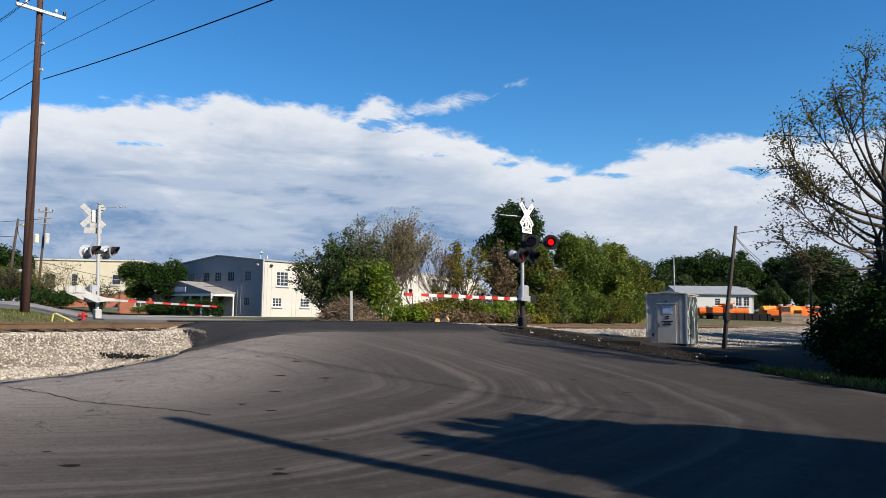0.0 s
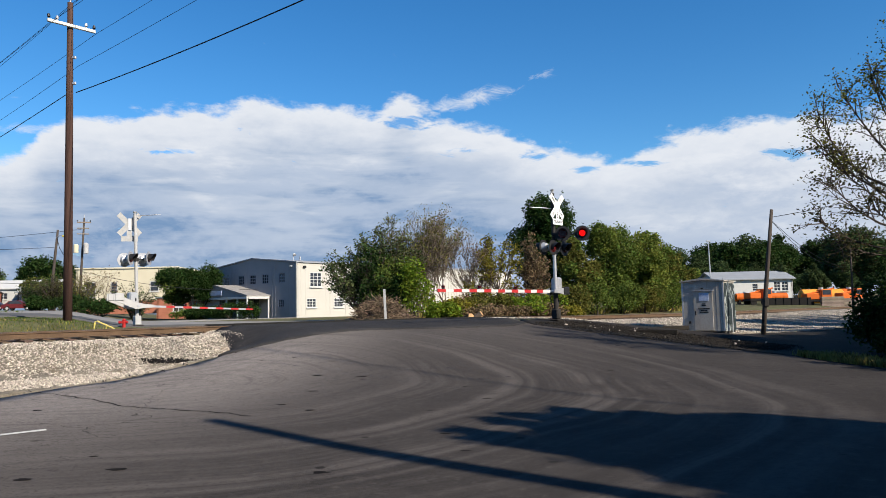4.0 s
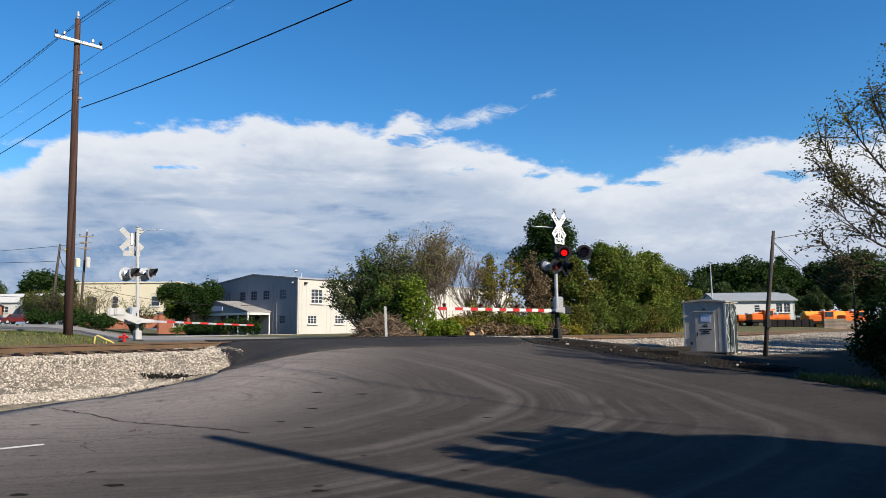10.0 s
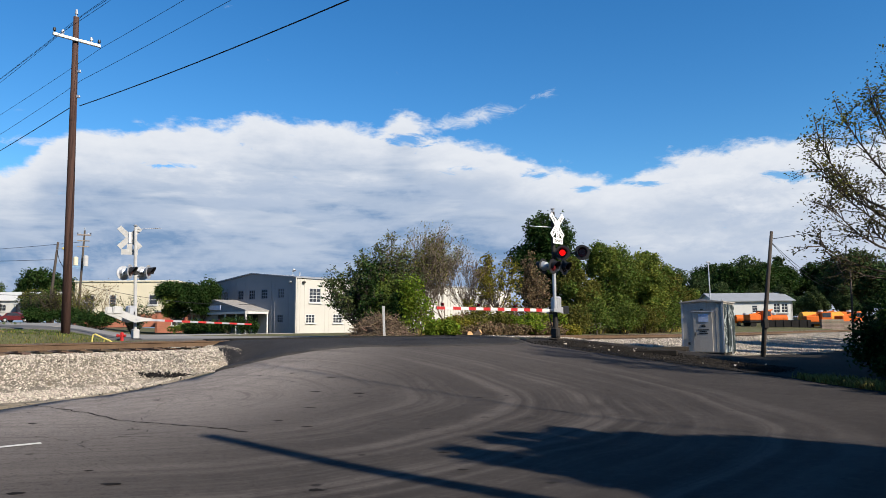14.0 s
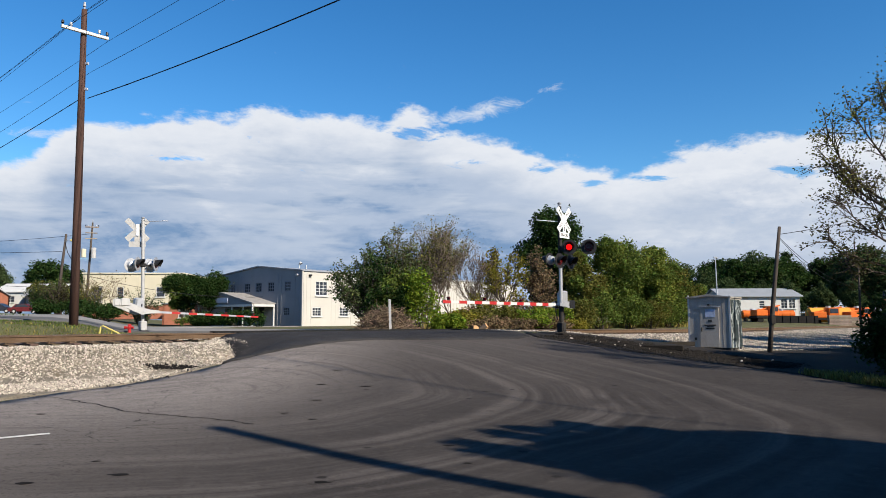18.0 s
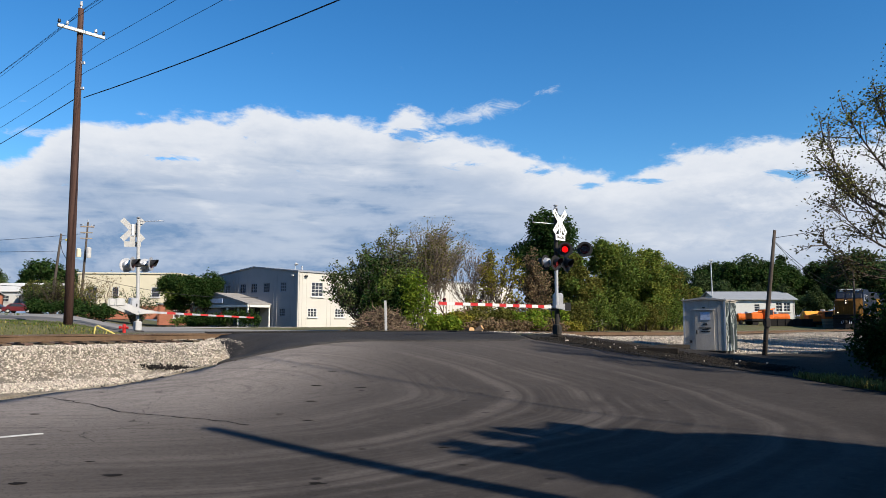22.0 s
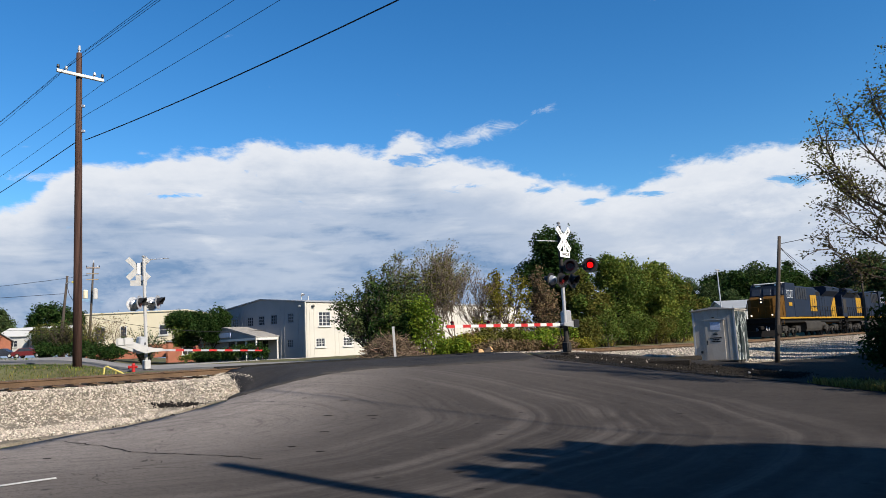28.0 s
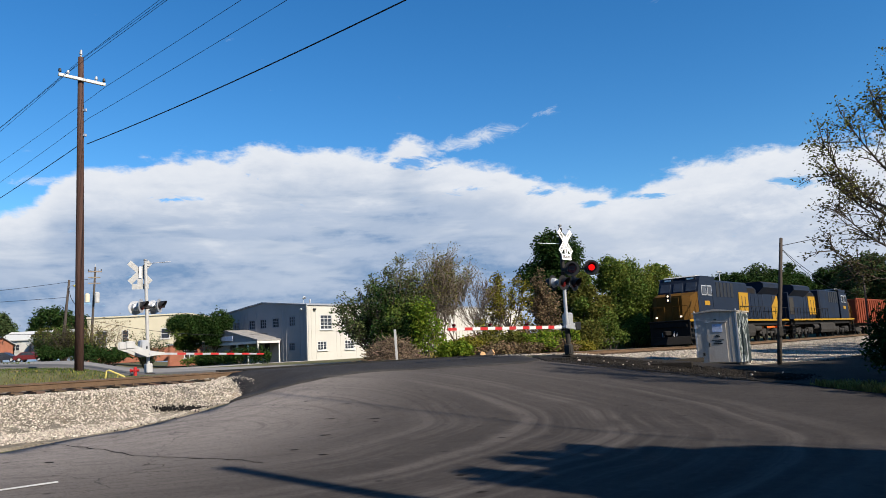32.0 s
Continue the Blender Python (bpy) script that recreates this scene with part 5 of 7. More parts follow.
def block(name, m, lx, ly, h, wall_mat, roof_mat, label, openings=(), band=None, pitched=0.0, group="", eave=0.3):
    """A plain building: local x along the front (y = 0), windows in the front wall."""
    b = thing(name, m, label, "building", group)
    front = part("wall", Shape().wall(lx, h, 0.25, [o[:4] for o in openings]), M[wall_mat], b)
    for x0, z0, x1, z1, cols, rows in openings:
        window(front, pose((x0 + x1) / 2, 0, z0), x1 - x0, z1 - z0, cols, rows)
    for mm, length in ((pose(lx, 0, 0, 0, 0, 90), ly), (pose(lx, ly, 0, 0, 0, 180), lx), (pose(0, ly, 0, 0, 0, -90), ly)):
        s = Shape().wall(length, h, 0.25, [])
        if pitched and length == ly:
            s.slab([(0, h), (length / 2, h + pitched), (length, h)], 0, 0.25)
        part("wall", s, M[wall_mat], b, "", mm)
    if band:
        part("brick_base", Shape().wall(lx, band, 0.12, [(o[0], o[1], o[2], min(band, o[3])) for o in openings if o[1] < band]), M["brick"], b, "red brick lower wall", pose(0, -0.12, 0))
        part("brick_base", Shape().wall(ly, band, 0.12, []), M["brick"], b, "red brick lower wall", pose(lx + 0.12, 0, 0, 0, 0, 90))
    if pitched:
        for y0, y1 in ((-eave, ly / 2), (ly + eave, ly / 2)):
            lo = h - eave * pitched / (ly / 2)
            v = [(-eave, y0, lo + 0.01), (lx + eave, y0, lo + 0.01), (lx + eave, y1, h + pitched + 0.01), (-eave, y1, h + pitched + 0.01)]
            v += [(x, y, z + 0.14) for x, y, z in v]
            part("roof", Shape().add(v, [(0, 3, 2, 1), (4, 5, 6, 7), (0, 1, 5, 4), (2, 3, 7, 6), (0, 4, 7, 3), (1, 2, 6, 5)]), M[roof_mat], b)
    else:
        part("roof", Shape().box(lx / 2, ly / 2, h + 0.08, lx + 0.3, ly + 0.3, 0.2, cut=0.03), M[roof_mat], b)
    return b


block("office_building", pose(-48.5, 96.5, 1.85, 0, 0, 3), 13.2, 12, 6.0, "cream_wall", "cream_wall", "cream stucco office with a red brick lower wall", [(4.5, 2.3, 5.4, 4.3, 1, 2), (1.2, 2.3, 2.6, 4.3, 1, 2), (9.6, 2.9, 10.8, 4.3, 1, 2)], band=1.75)
block("brick_shop", pose(-36.0, 92.0, 1.1, 0, 0, 3), 14.0, 6, 2.6, "brick", "roof_metal", "low red brick wing behind the hedges", [(2.0, 0.9, 3.4, 1.9, 2, 2), (6.0, 0.9, 7.4, 1.9, 2, 2), (9.5, 0.9, 10.9, 1.9, 2, 2)])
block("white_house", pose(-82.0, 131.0, 4.2, 0, 0, 0), 12.0, 9, 2.7, "white", "white", "white house with a pale roof and porch", [(2.5, 0.8, 4.0, 2.0, 2, 2), (7.0, 0.8, 8.5, 2.0, 2, 2)], pitched=1.6)
block("white_shed", pose(-74.5, 128.0, 4.0, 0, 0, 0), 4.2, 2.8, 2.2, "white", "roof_pale", "small white gabled porch building", [(1.2, 0.6, 2.9, 1.8, 2, 1)], pitched=1.0)
block("brick_house", pose(-88.0, 118.0, 3.7, 0, 0, 0), 12.0, 8, 2.2, "brick", "roof_pale", "low red brick house with a pale roof", [(3.0, 0.8, 4.2, 1.8, 2, 2)], pitched=1.3)
M_HOUSE = pose(41.6, 111.0, 2.0, 0, 0, -4.0)
block("far_house", M_HOUSE, 11.4, 9.0, 3.15, "white", "roof_pale", "long white clapboard house with a grey roof", [(0.9, 1.4, 2.0, 2.5, 2, 2), (5.4, 1.35, 6.3, 2.5, 1, 3), (8.6, 1.3, 9.6, 2.75, 2, 3), (9.75, 1.3, 10.75, 2.75, 2, 3)], pitched=1.25, eave=0.4)


# ---- trees, shrubs, grass ----
def branch(rng, p, d, length, r, level, limbs, tips, spread, rise):
    """Grows one limb and its children; limbs: point rows and radii; tips: places for leaves."""
    pts, rad = [p.copy()], [r]
    n = 4
    for i in range(n):
        d = (d + Vector((rng.gauss(0, 0.16), rng.gauss(0, 0.16), rng.gauss(0.0, 0.10) + rise * 0.06))).normalized()
        p = p + d * length / n
        pts.append(p.copy())
        rad.append(r * (1 - 0.55 * (i + 1) / n))
    limbs.append((pts, rad, level))
    if level == 0:
        tips.append((p, d))
        return
    kids = rng.randint(3, 5)
    for k in range(kids):
        i = rng.randint(2, n) if k else n
        turn = rng.uniform(0, 2 * math.pi)
        side = d.orthogonal().normalized()
        side.rotate(Euler((0, 0, turn)))
        nd = (d + side * rng.uniform(0.5, 1.0) * spread + Vector((0, 0, rise * 0.25))).normalized()
        branch(rng, pts[i], nd, length * rng.uniform(0.6, 0.85), rad[i] * rng.uniform(0.55, 0.75), level - 1, limbs, tips, spread, rise)


def leaf_cloud(rng, tips, per_tip, size, spread):
    """Small folded leaves round the twig ends, as one mesh shape."""
    s = Shape()
    v, f = s.v, s.f
    for p, d in tips:
        for _ in range(per_tip):
            q = Vector((rng.gauss(p.x, spread), rng.gauss(p.y, spread), rng.gauss(p.z, spread * 0.8)))
            a = Vector((rng.gauss(0, 1), rng.gauss(0, 1), rng.gauss(0, 0.6))).normalized()
            b = a.orthogonal().normalized()
            b.rotate(Euler((rng.uniform(0, 6.3), rng.uniform(0, 6.3), 0)))
            b = (b - a * b.dot(a)).normalized()
            k = size * rng.uniform(0.6, 1.35)
            n = len(v)
            v += [tuple(q - a * k), tuple(q + b * k * 0.55), tuple(q + a * k), tuple(q - b * k * 0.55)]
            f.append((n, n + 1, n + 2, n + 3))
    return s


def tree(name, x, y, z, h, seed, leaf, per_tip, size, spread_leaf, label, category="tree", stems=1, levels=3, girth=0.14, spread=0.9, rise=0.6, bark="bark", lean=(0, 0), group="", first=0.32, extra=None):
    """A tree or shrub: tapered trunk with limbs, and a crown of many small leaves; scaled to its height."""
    rng = random.Random(seed)
    t = thing(name, pose(x, y, z), label, category, group)
    limbs, tips = [], []
    for k in range(stems):
        a = rng.uniform(0, 6.3)
        tilt = 0.08 if stems == 1 else rng.uniform(0.15, 0.55)
        d = Vector((math.cos(a) * tilt + lean[0], math.sin(a) * tilt + lean[1], 1)).normalized()
        foot = Vector((0, 0, -0.1)) if stems == 1 else Vector((rng.gauss(0, 0.35), rng.gauss(0, 0.35), -0.1))
        branch(rng, foot, d, h * first * rng.uniform(0.85, 1.1), girth * (1 if stems == 1 else 0.6), levels, limbs, tips, spread, rise)
    top = max(p.z for p, _ in tips)
    k = h / max(0.1, top + spread_leaf)
    wood = Shape()
    for pts, rad, level in limbs:
        if level == 0 and len(tips) > 500:
            pts, rad = pts[::2], rad[::2]
        wood.tube([p * k for p in pts], [max(0.009, r * k) for r in rad], 7 if level == levels else 5 if level > 0 else 3)
    part("trunk", wood, M[bark], t, "bare limbs and trunk", soft=True)
    tips = [(p * k, d) for p, d in tips]
    if per_tip:
        part("crown", leaf_cloud(rng, tips, per_tip, size, spread_leaf), M[leaf], t, "leafy crown")
    if extra:
        leaf2, n2, low = extra
        chosen = [q for q in tips if q[0].z < low * h or rng.random() < 0.12]
        part("crown", leaf_cloud(rng, chosen, n2, size, spread_leaf * 1.1), M[leaf2], t, "leaves of another shade")
    return t


def shrub(name, x, y, z, rx, ry, h, seed, leaf, count, size, label, category="shrub", group=""):
    """A dense bush or hedge: leaves over many low stems."""
    rng = random.Random(seed)
    t = thing(name, pose(x, y, z), label, category, group)
    stems, tips = Shape(), []
    lumps = [(rng.uniform(-0.75, 0.75) * rx, rng.uniform(-0.75, 0.75) * ry, rng.uniform(0.35, 0.8) * h, rng.uniform(0.25, 0.5)) for _ in range(9)] + [(0, 0, h * 0.5, 0.6)]
    for cx, cy, cz, k in lumps:
        stems.tube([(cx * 0.3, cy * 0.3, -0.1), (cx * 0.7, cy * 0.7, cz * 0.5), (cx, cy, cz * 1.1)], [0.04, 0.025, 0.008], 4)
    for _ in range(count):
        cx, cy, cz, k = rng.choice(lumps)
        d = Vector((rng.gauss(0, 1), rng.gauss(0, 1), rng.gauss(0, 1))).normalized() * rng.uniform(0.55, 1.0) ** 0.5
        q = Vector((cx + d.x * k * rx, cy + d.y * k * ry, max(0.03, cz + d.z * k * h * 0.75)))
        tips.append((q, d))
    part("woody_base", stems, M["dark_bark"], t)
    part("foliage", leaf_cloud(rng, tips, 4, size, size * 1.6), M[leaf], t, "dense foliage")
    return t


def limb_tree(name, x, y, z, fork, limbs, seed, leaf, per_twig, size, label, girth=0.12, bark="dark_bark", twigs=5.0, bare=0.3):
    """An open tree: a trunk to its fork, long bowed limbs to the ends given, twigs and leaf tufts on their outer half."""
    rng = random.Random(seed)
    t = thing(name, pose(x, y, z), label, "tree")
    fork = Vector(fork)
    wood = Shape().tube([(0, 0, -0.2), tuple(fork * 0.5 + Vector((0.05, 0, 0))), tuple(fork)], [girth, girth * 0.85, girth * 0.7], 9)
    tips = []
    for end, start in limbs:
        end = Vector(end)
        a = fork * start
        bow = Vector((rng.gauss(0, 0.15), rng.gauss(0, 0.15), -0.10 * (end - a).length))
        pts = [a + (end - a) * k + bow * 4 * k * (1 - k) for k in (0, 0.2, 0.4, 0.6, 0.8, 1.0)]
        wood.tube([tuple(p) for p in pts], [girth * 0.45, girth * 0.36, girth * 0.27, girth * 0.2, girth * 0.13, 0.008], 6)
        for _ in range(int(twigs * (2 + (end - a).length))):
            k = bare + (1 - bare) * rng.random() ** 0.7
            p = a + (end - a) * k + bow * 4 * k * (1 - k)
            d = ((end - a).normalized() * 0.8 + Vector((rng.gauss(0, 0.6), rng.gauss(0, 0.6), rng.gauss(0.25, 0.5)))).normalized()
            n = rng.uniform(0.35, 0.95) * (1.3 - 0.5 * k)
            mid, tip = p + d * n * 0.5 + Vector((0, 0, rng.gauss(0.03, 0.05))), p + d * n
            wood.tube([tuple(p), tuple(mid), tuple(tip)], [0.016, 0.011, 0.005], 4)
            tips += [(mid, d)] * 1 + [(tip, d)] * 2
            for _ in range(2):
                e = (d + Vector((rng.gauss(0, 0.7), rng.gauss(0, 0.7), rng.gauss(0.1, 0.6)))).normalized()
                q = mid + e * n * rng.uniform(0.3, 0.6)
                wood.tube([tuple(mid), tuple(q)], [0.009, 0.004], 3)
                tips.append((q, e))
    part("trunk", wood, M[bark], t, "dark trunk and bowed limbs", soft=True)
    part("crown", leaf_cloud(rng, tips, per_twig, size, 0.11), M[leaf], t, "sparse tufts of leaves")
    return t


def crown_tree(name, x, y, z, h, width, seed, leaf, count, size, label, lumps=16, low=0.25, group="", bark="dark_bark", deep=1.0, second=None):
    """A full tree: trunk, limbs to every lump of the crown, leaves thick on the lumps with gaps between."""
    rng = random.Random(seed)
    t = thing(name, pose(x, y, z), label, "tree", group)
    mid, half = h * (1 + low) / 2, h * (1 - low) / 2
    balls = []
    while len(balls) < lumps * 2:
        p = Vector((rng.uniform(-1, 1), rng.uniform(-1, 1), rng.uniform(-1, 1)))
        if p.length < 1:
            r = rng.uniform(0.09, 0.25) * width * 0.8
            q = Vector((p.x * (width / 2 - r * 0.7), p.y * (width / 2 - r * 0.7) * deep, mid + p.z * (half - r * 0.8)))
            balls.append((q, r))
    wood = Shape().tube([(0, 0, -0.2), (0.05, 0, mid * 0.6), (0, 0.05, mid), (0, 0, h * 0.85)], [0.02 * h, 0.015 * h, 0.01 * h, 0.02], 8)
    for q, r in balls:
        a = max(0.15 * h, q.z - rng.uniform(0.15, 0.35) * h)
        wood.tube([(0, 0, a * 0.9), tuple(q * 0.5 + Vector((0, 0, a * 0.48))), tuple(q)], [0.007 * h, 0.005 * h, 0.012], 5)
        for _ in range(5):
            d = Vector((rng.gauss(0, 1), rng.gauss(0, 1), rng.gauss(0.3, 1))).normalized() * r
            wood.tube([tuple(q), tuple(q + d * 0.6), tuple(q + d * 1.12)], [0.012, 0.008, 0.004], 3)
    part("trunk", wood, M[bark], t, "trunk and limbs", soft=True)
    sets = [[], []]
    for k in range(count):
        q, r = rng.choice(balls)
        d = Vector((rng.gauss(0, 1), rng.gauss(0, 1), rng.gauss(0.1, 1))).normalized()
        p = q + d * r * (rng.uniform(0.35, 1.0) ** 0.5 + abs(rng.gauss(0, 0.2)))
        sets[1 if second and (balls.index((q, r)) % 3 == 0) else 0].append((p, d))
    part("crown", leaf_cloud(rng, sets[0], 3, size, size * 1.3), M[leaf], t, "dense leafy crown")
    if second:
        part("crown", leaf_cloud(rng, sets[1], 3, size, size * 1.3), M[second], t, "leaves of another shade")
    return t


def arching_tree(x, y, z, width, h, count, seed, leaf, per_twig, size, label, lean=0.0, twigs=4.0, girth=0.1, bare=0.3, fork=0.8, low=0.28):
    """A bushy tree: many bowed limbs from a low fork to an uneven dome."""
    rng = random.Random(seed)
    ends = []
    for k in range(count):
        a, e = rng.uniform(0, 6.283), rng.random() ** 0.8
        reach = width / 2 * rng.uniform(0.75, 1.05)
        ends.append(((math.cos(a) * reach * (1 - e * e * 0.75) + lean * e, math.sin(a) * reach * 0.7 * (1 - e * e * 0.75), h * (low + (0.98 - low) * e) * rng.uniform(0.85, 1.0)), rng.uniform(0.7, 1.0)))
    return limb_tree("tree", x, y, z, (0, 0, fork), ends, seed, leaf, per_twig, size, label, girth, twigs=twigs, bare=bare)


def vase_shrub(x, y, h, width, seed, leaf, label, shoots=60, size=0.075):
    """A many-stemmed shrub whose straight shoots fan out of one foot."""
    rng = random.Random(seed)
    t = thing("vase_shrub", pose(x, y, zg(x, y)), label, "shrub", "shrubs by the street")
    wood, tips = Shape(), []
    for _ in range(shoots):
        a, k = rng.uniform(0, 6.283), math.sqrt(rng.random())
        end = Vector((math.cos(a) * k * width / 2, math.sin(a) * k * width / 2, h * rng.uniform(0.7, 1.0) * (1 - 0.35 * k * k)))
        mid = Vector((end.x * 0.35, end.y * 0.35, end.z * 0.5))
        wood.tube([(end.x * 0.05, end.y * 0.05, -0.1), tuple(mid), tuple(end)], [0.035, 0.022, 0.006], 4)
        for _ in range(14):
            f = rng.uniform(0.1, 1.0)
            p = mid.lerp(end, (f - 0.5) * 2) if f > 0.5 else Vector((0, 0, 0.2)).lerp(mid, f * 2)
            tips.append((p, end))
    part("woody_base", wood, M["dark_bark"], t)
    part("foliage", leaf_cloud(rng, tips, 3, size, 0.11), M[leaf], t, "upright leafy shoots")
    return t


def cedar(x, y, h, r, seed):
    """A slender upright evergreen of ragged, rising sprays."""
    rng = random.Random(seed)
    t = thing("cedar_tree", pose(x, y, zg(x, y)), "slender dark upright evergreen along the road", "tree", "trees along the road")
    part("trunk", Shape().tube([(0, 0, -0.2), (0, 0, h * 0.6), (0, 0, h * 0.97)], [0.11, 0.07, 0.01], 7), M["dark_bark"], t)
    tips = []
    for _ in range(1500):
        f = rng.random()
        k = r * min(1.0, 2.6 * (1 - f)) * rng.uniform(0.3, 1.05)
        a = rng.uniform(0, 6.283)
        tips.append((Vector((math.cos(a) * k, math.sin(a) * k, h * (0.2 + 0.8 * f))), Vector((0, 0, 1))))
    part("crown", leaf_cloud(rng, tips, 3, 0.10, 0.10), M["leaf_dark"], t, "dense dark sprays")
    return t


def zg(x, y):
    return ground_z(x, y) - 0.04


# thicket beyond the track
arching_tree(-4.6, 41.0, zg(-4.6, 41), 5.6, 4.6, 20, 21, "leaf_dark", 5, 0.07, "bushy tree with arching limbs and dark leaves beyond the track", 0.5, 3.6, low=0.3, fork=0.5)
arching_tree(-4.3, 41.3, zg(-4.3, 41.3), 6.2, 5.4, 26, 22, "leaf_shrub", 4, 0.07, "open tree with thinning green leaves beyond the track", 0.9, 3.6, low=0.32, fork=0.5)
arching_tree(-2.7, 40.3, zg(-2.7, 40.3), 2.8, 3.3, 18, 33, "leaf_green", 7, 0.07, "low leafy green tree beyond the track", 0.0, 4.4, low=0.05, fork=0.3)
arching_tree(-3.4, 43.0, zg(-3.4, 43.0), 4.4, 6.3, 16, 35, "leaf_olive", 3, 0.06, "tall thinning tree with arching limbs beyond the track", 0.8, 3.4, low=0.45, fork=0.8)
tree("tree", -1.7, 44.8, zg(-1.7, 44.8), 7.3, 23, "leaf_olive", 3, 0.055, 0.16, "half-bare tree with fine grey twigs", stems=5, levels=4, spread=0.5, rise=1.0, first=0.36)
tree("tree", -0.2, 46.5, zg(-0.2, 46.5), 6.7, 24, "leaf_olive", 3, 0.055, 0.18, "round half-bare tree with fine twigs and drab leaves", stems=6, levels=4, spread=0.5, rise=0.9, first=0.38)
tree("tree", 2.0, 47.5, zg(2.0, 47.5), 6.0, 34, "leaf_brown", 1, 0.05, 0.2, "nearly bare tree with fine grey twigs", stems=4, levels=4, spread=0.5, rise=0.9, first=0.4)
arching_tree(3.7, 48.0, zg(3.7, 48), 4.2, 5.9, 18, 25, "leaf_yellow", 4, 0.075, "tree with yellowing olive leaves", 0.2, 3.4, fork=1.8)
arching_tree(5.9, 50.5, zg(5.9, 50.5), 3.0, 5.6, 14, 26, "leaf_brown", 4, 0.08, "small tree with dry pinkish brown leaves", 0.2, 3.8, fork=1.6)
crown_tree("tree", 8.7, 61.0, zg(8.7, 61), 10.3, 6.0, 27, "leaf_dark", 12000, 0.12, "tall dense dark green tree", 26, 0.1)
crown_tree("tree", 10.6, 55.5, zg(10.6, 55.5), 6.3, 3.6, 28, "leaf_olive", 6000, 0.1, "dense olive green tree behind the crossing signal", 14, 0.1, second="leaf_green")
crown_tree("tree", 13.0, 57.0, zg(13, 57), 7.5, 4.4, 29, "leaf_green", 8000, 0.1, "dense sunlit green tree beside the track", 18, 0.05, second="leaf_bright")
crown_tree("tree", 14.4, 60.0, zg(14.4, 60), 7.4, 4.4, 36, "leaf_green", 7000, 0.1, "dense green tree beside the track", 20, 0.05, second="leaf_olive")
crown_tree("tree", 15.9, 58.5, zg(15.9, 58.5), 7.0, 4.4, 30, "leaf_bright", 8000, 0.1, "dense sunlit green tree beside the track", 18, 0.05, second="leaf_green")
crown_tree("tree", 18.3, 61.5, zg(18.3, 61.5), 5.9, 4.2, 31, "leaf_green", 7000, 0.1, "dense sunlit green tree beside the track", 16, 0.05, second="leaf_olive")
crown_tree("tree", 20.8, 64.5, zg(20.8, 64.5), 4.6, 4.2, 32, "leaf_olive", 6000, 0.1, "low olive green tree beside the track", 14, 0.05, second="leaf_green")
for i, (x, y, rx, h, leaf) in enumerate(((-1.35, 39.5, 1.0, 3.2, "leaf_lime"), (0.6, 41.0, 1.3, 1.1, "leaf_yellow"), (2.6, 43.0, 1.4, 1.3, "leaf_olive"), (4.6, 44.5, 1.4, 1.1, "leaf_lime"), (6.6, 46.5, 1.5, 1.5, "leaf_lime"), (1.4, 45.4, 1.5, 1.3, "leaf_brown"), (3.6, 46.8, 1.5, 1.4, "leaf_olive"), (5.6, 48.4, 1.5, 1.5, "leaf_brown"), (7.4, 50.4, 1.6, 2.2, "leaf_olive"), (8.8, 49.0, 1.6, 1.9, "leaf_olive"), (1.6, 40.4, 1.4, 0.7, "leaf_brown"), (3.9, 42.6, 1.4, 0.8, "leaf_brown"), (6.0, 44.8, 1.5, 0.9, "leaf_brown"), (7.6, 46.2, 1.3, 0.8, "leaf_yellow"),
                                         (10.9, 51.5, 1.6, 2.0, "leaf_green"), (13.2, 54.0, 1.7, 2.4, "leaf_green"), (15.6, 56.5, 1.7, 2.2, "leaf_olive"), (18.2, 59.5, 1.7, 2.4, "leaf_green"), (-2.9, 40.0, 1.1, 2.2, "leaf_dark"), (0.0, 38.8, 0.9, 0.9, "leaf_lime"), (22.5, 66.0, 1.8, 2.4, "leaf_olive"))):
    shrub("shrub", x, y, zg(x, y), rx, rx * 0.8, h, 60 + i, leaf, 1100, 0.075, {"leaf_lime": "bright yellow-green bush", "leaf_bright": "bright green bush", "leaf_olive": "olive green bush", "leaf_yellow": "yellowing bush", "leaf_brown": "dry brown bush", "leaf_green": "leafy green bush", "leaf_dark": "dark green bush"}[leaf] + " beside the track", group="trackside bushes")

# heap of cut brush by the crossing
rng = random.Random(77)
heap = Shape()
for _ in range(1300):
    a, k = rng.uniform(0, 6.3), rng.random() ** 0.6
    x, y = -3.2 + math.cos(a) * k * 1.6, 38.0 + math.sin(a) * k * 1.2
    z = zg(x, y) + 1.25 * (1 - k * k) * rng.uniform(0.3, 1.0)
    d = Vector((rng.gauss(0, 1), rng.gauss(0, 1), rng.gauss(0, 0.45))).normalized() * rng.uniform(0.2, 0.6)
    heap.rod((x - d.x, y - d.y, max(zg(x, y), z - d.z)), (x + d.x, y + d.y, max(zg(x, y), z + d.z)), 0.016, 0.005, 3, False)
solid("brush_heap", heap, M["brush"], "heap of dry cut branches beside the road", "brush heap", kind="stuff")
M["cut_wood"] = surface("fresh_cut_wood", (0.42, 0.26, 0.13), 0.85, 0.2, 6.0, 30, 0.2)
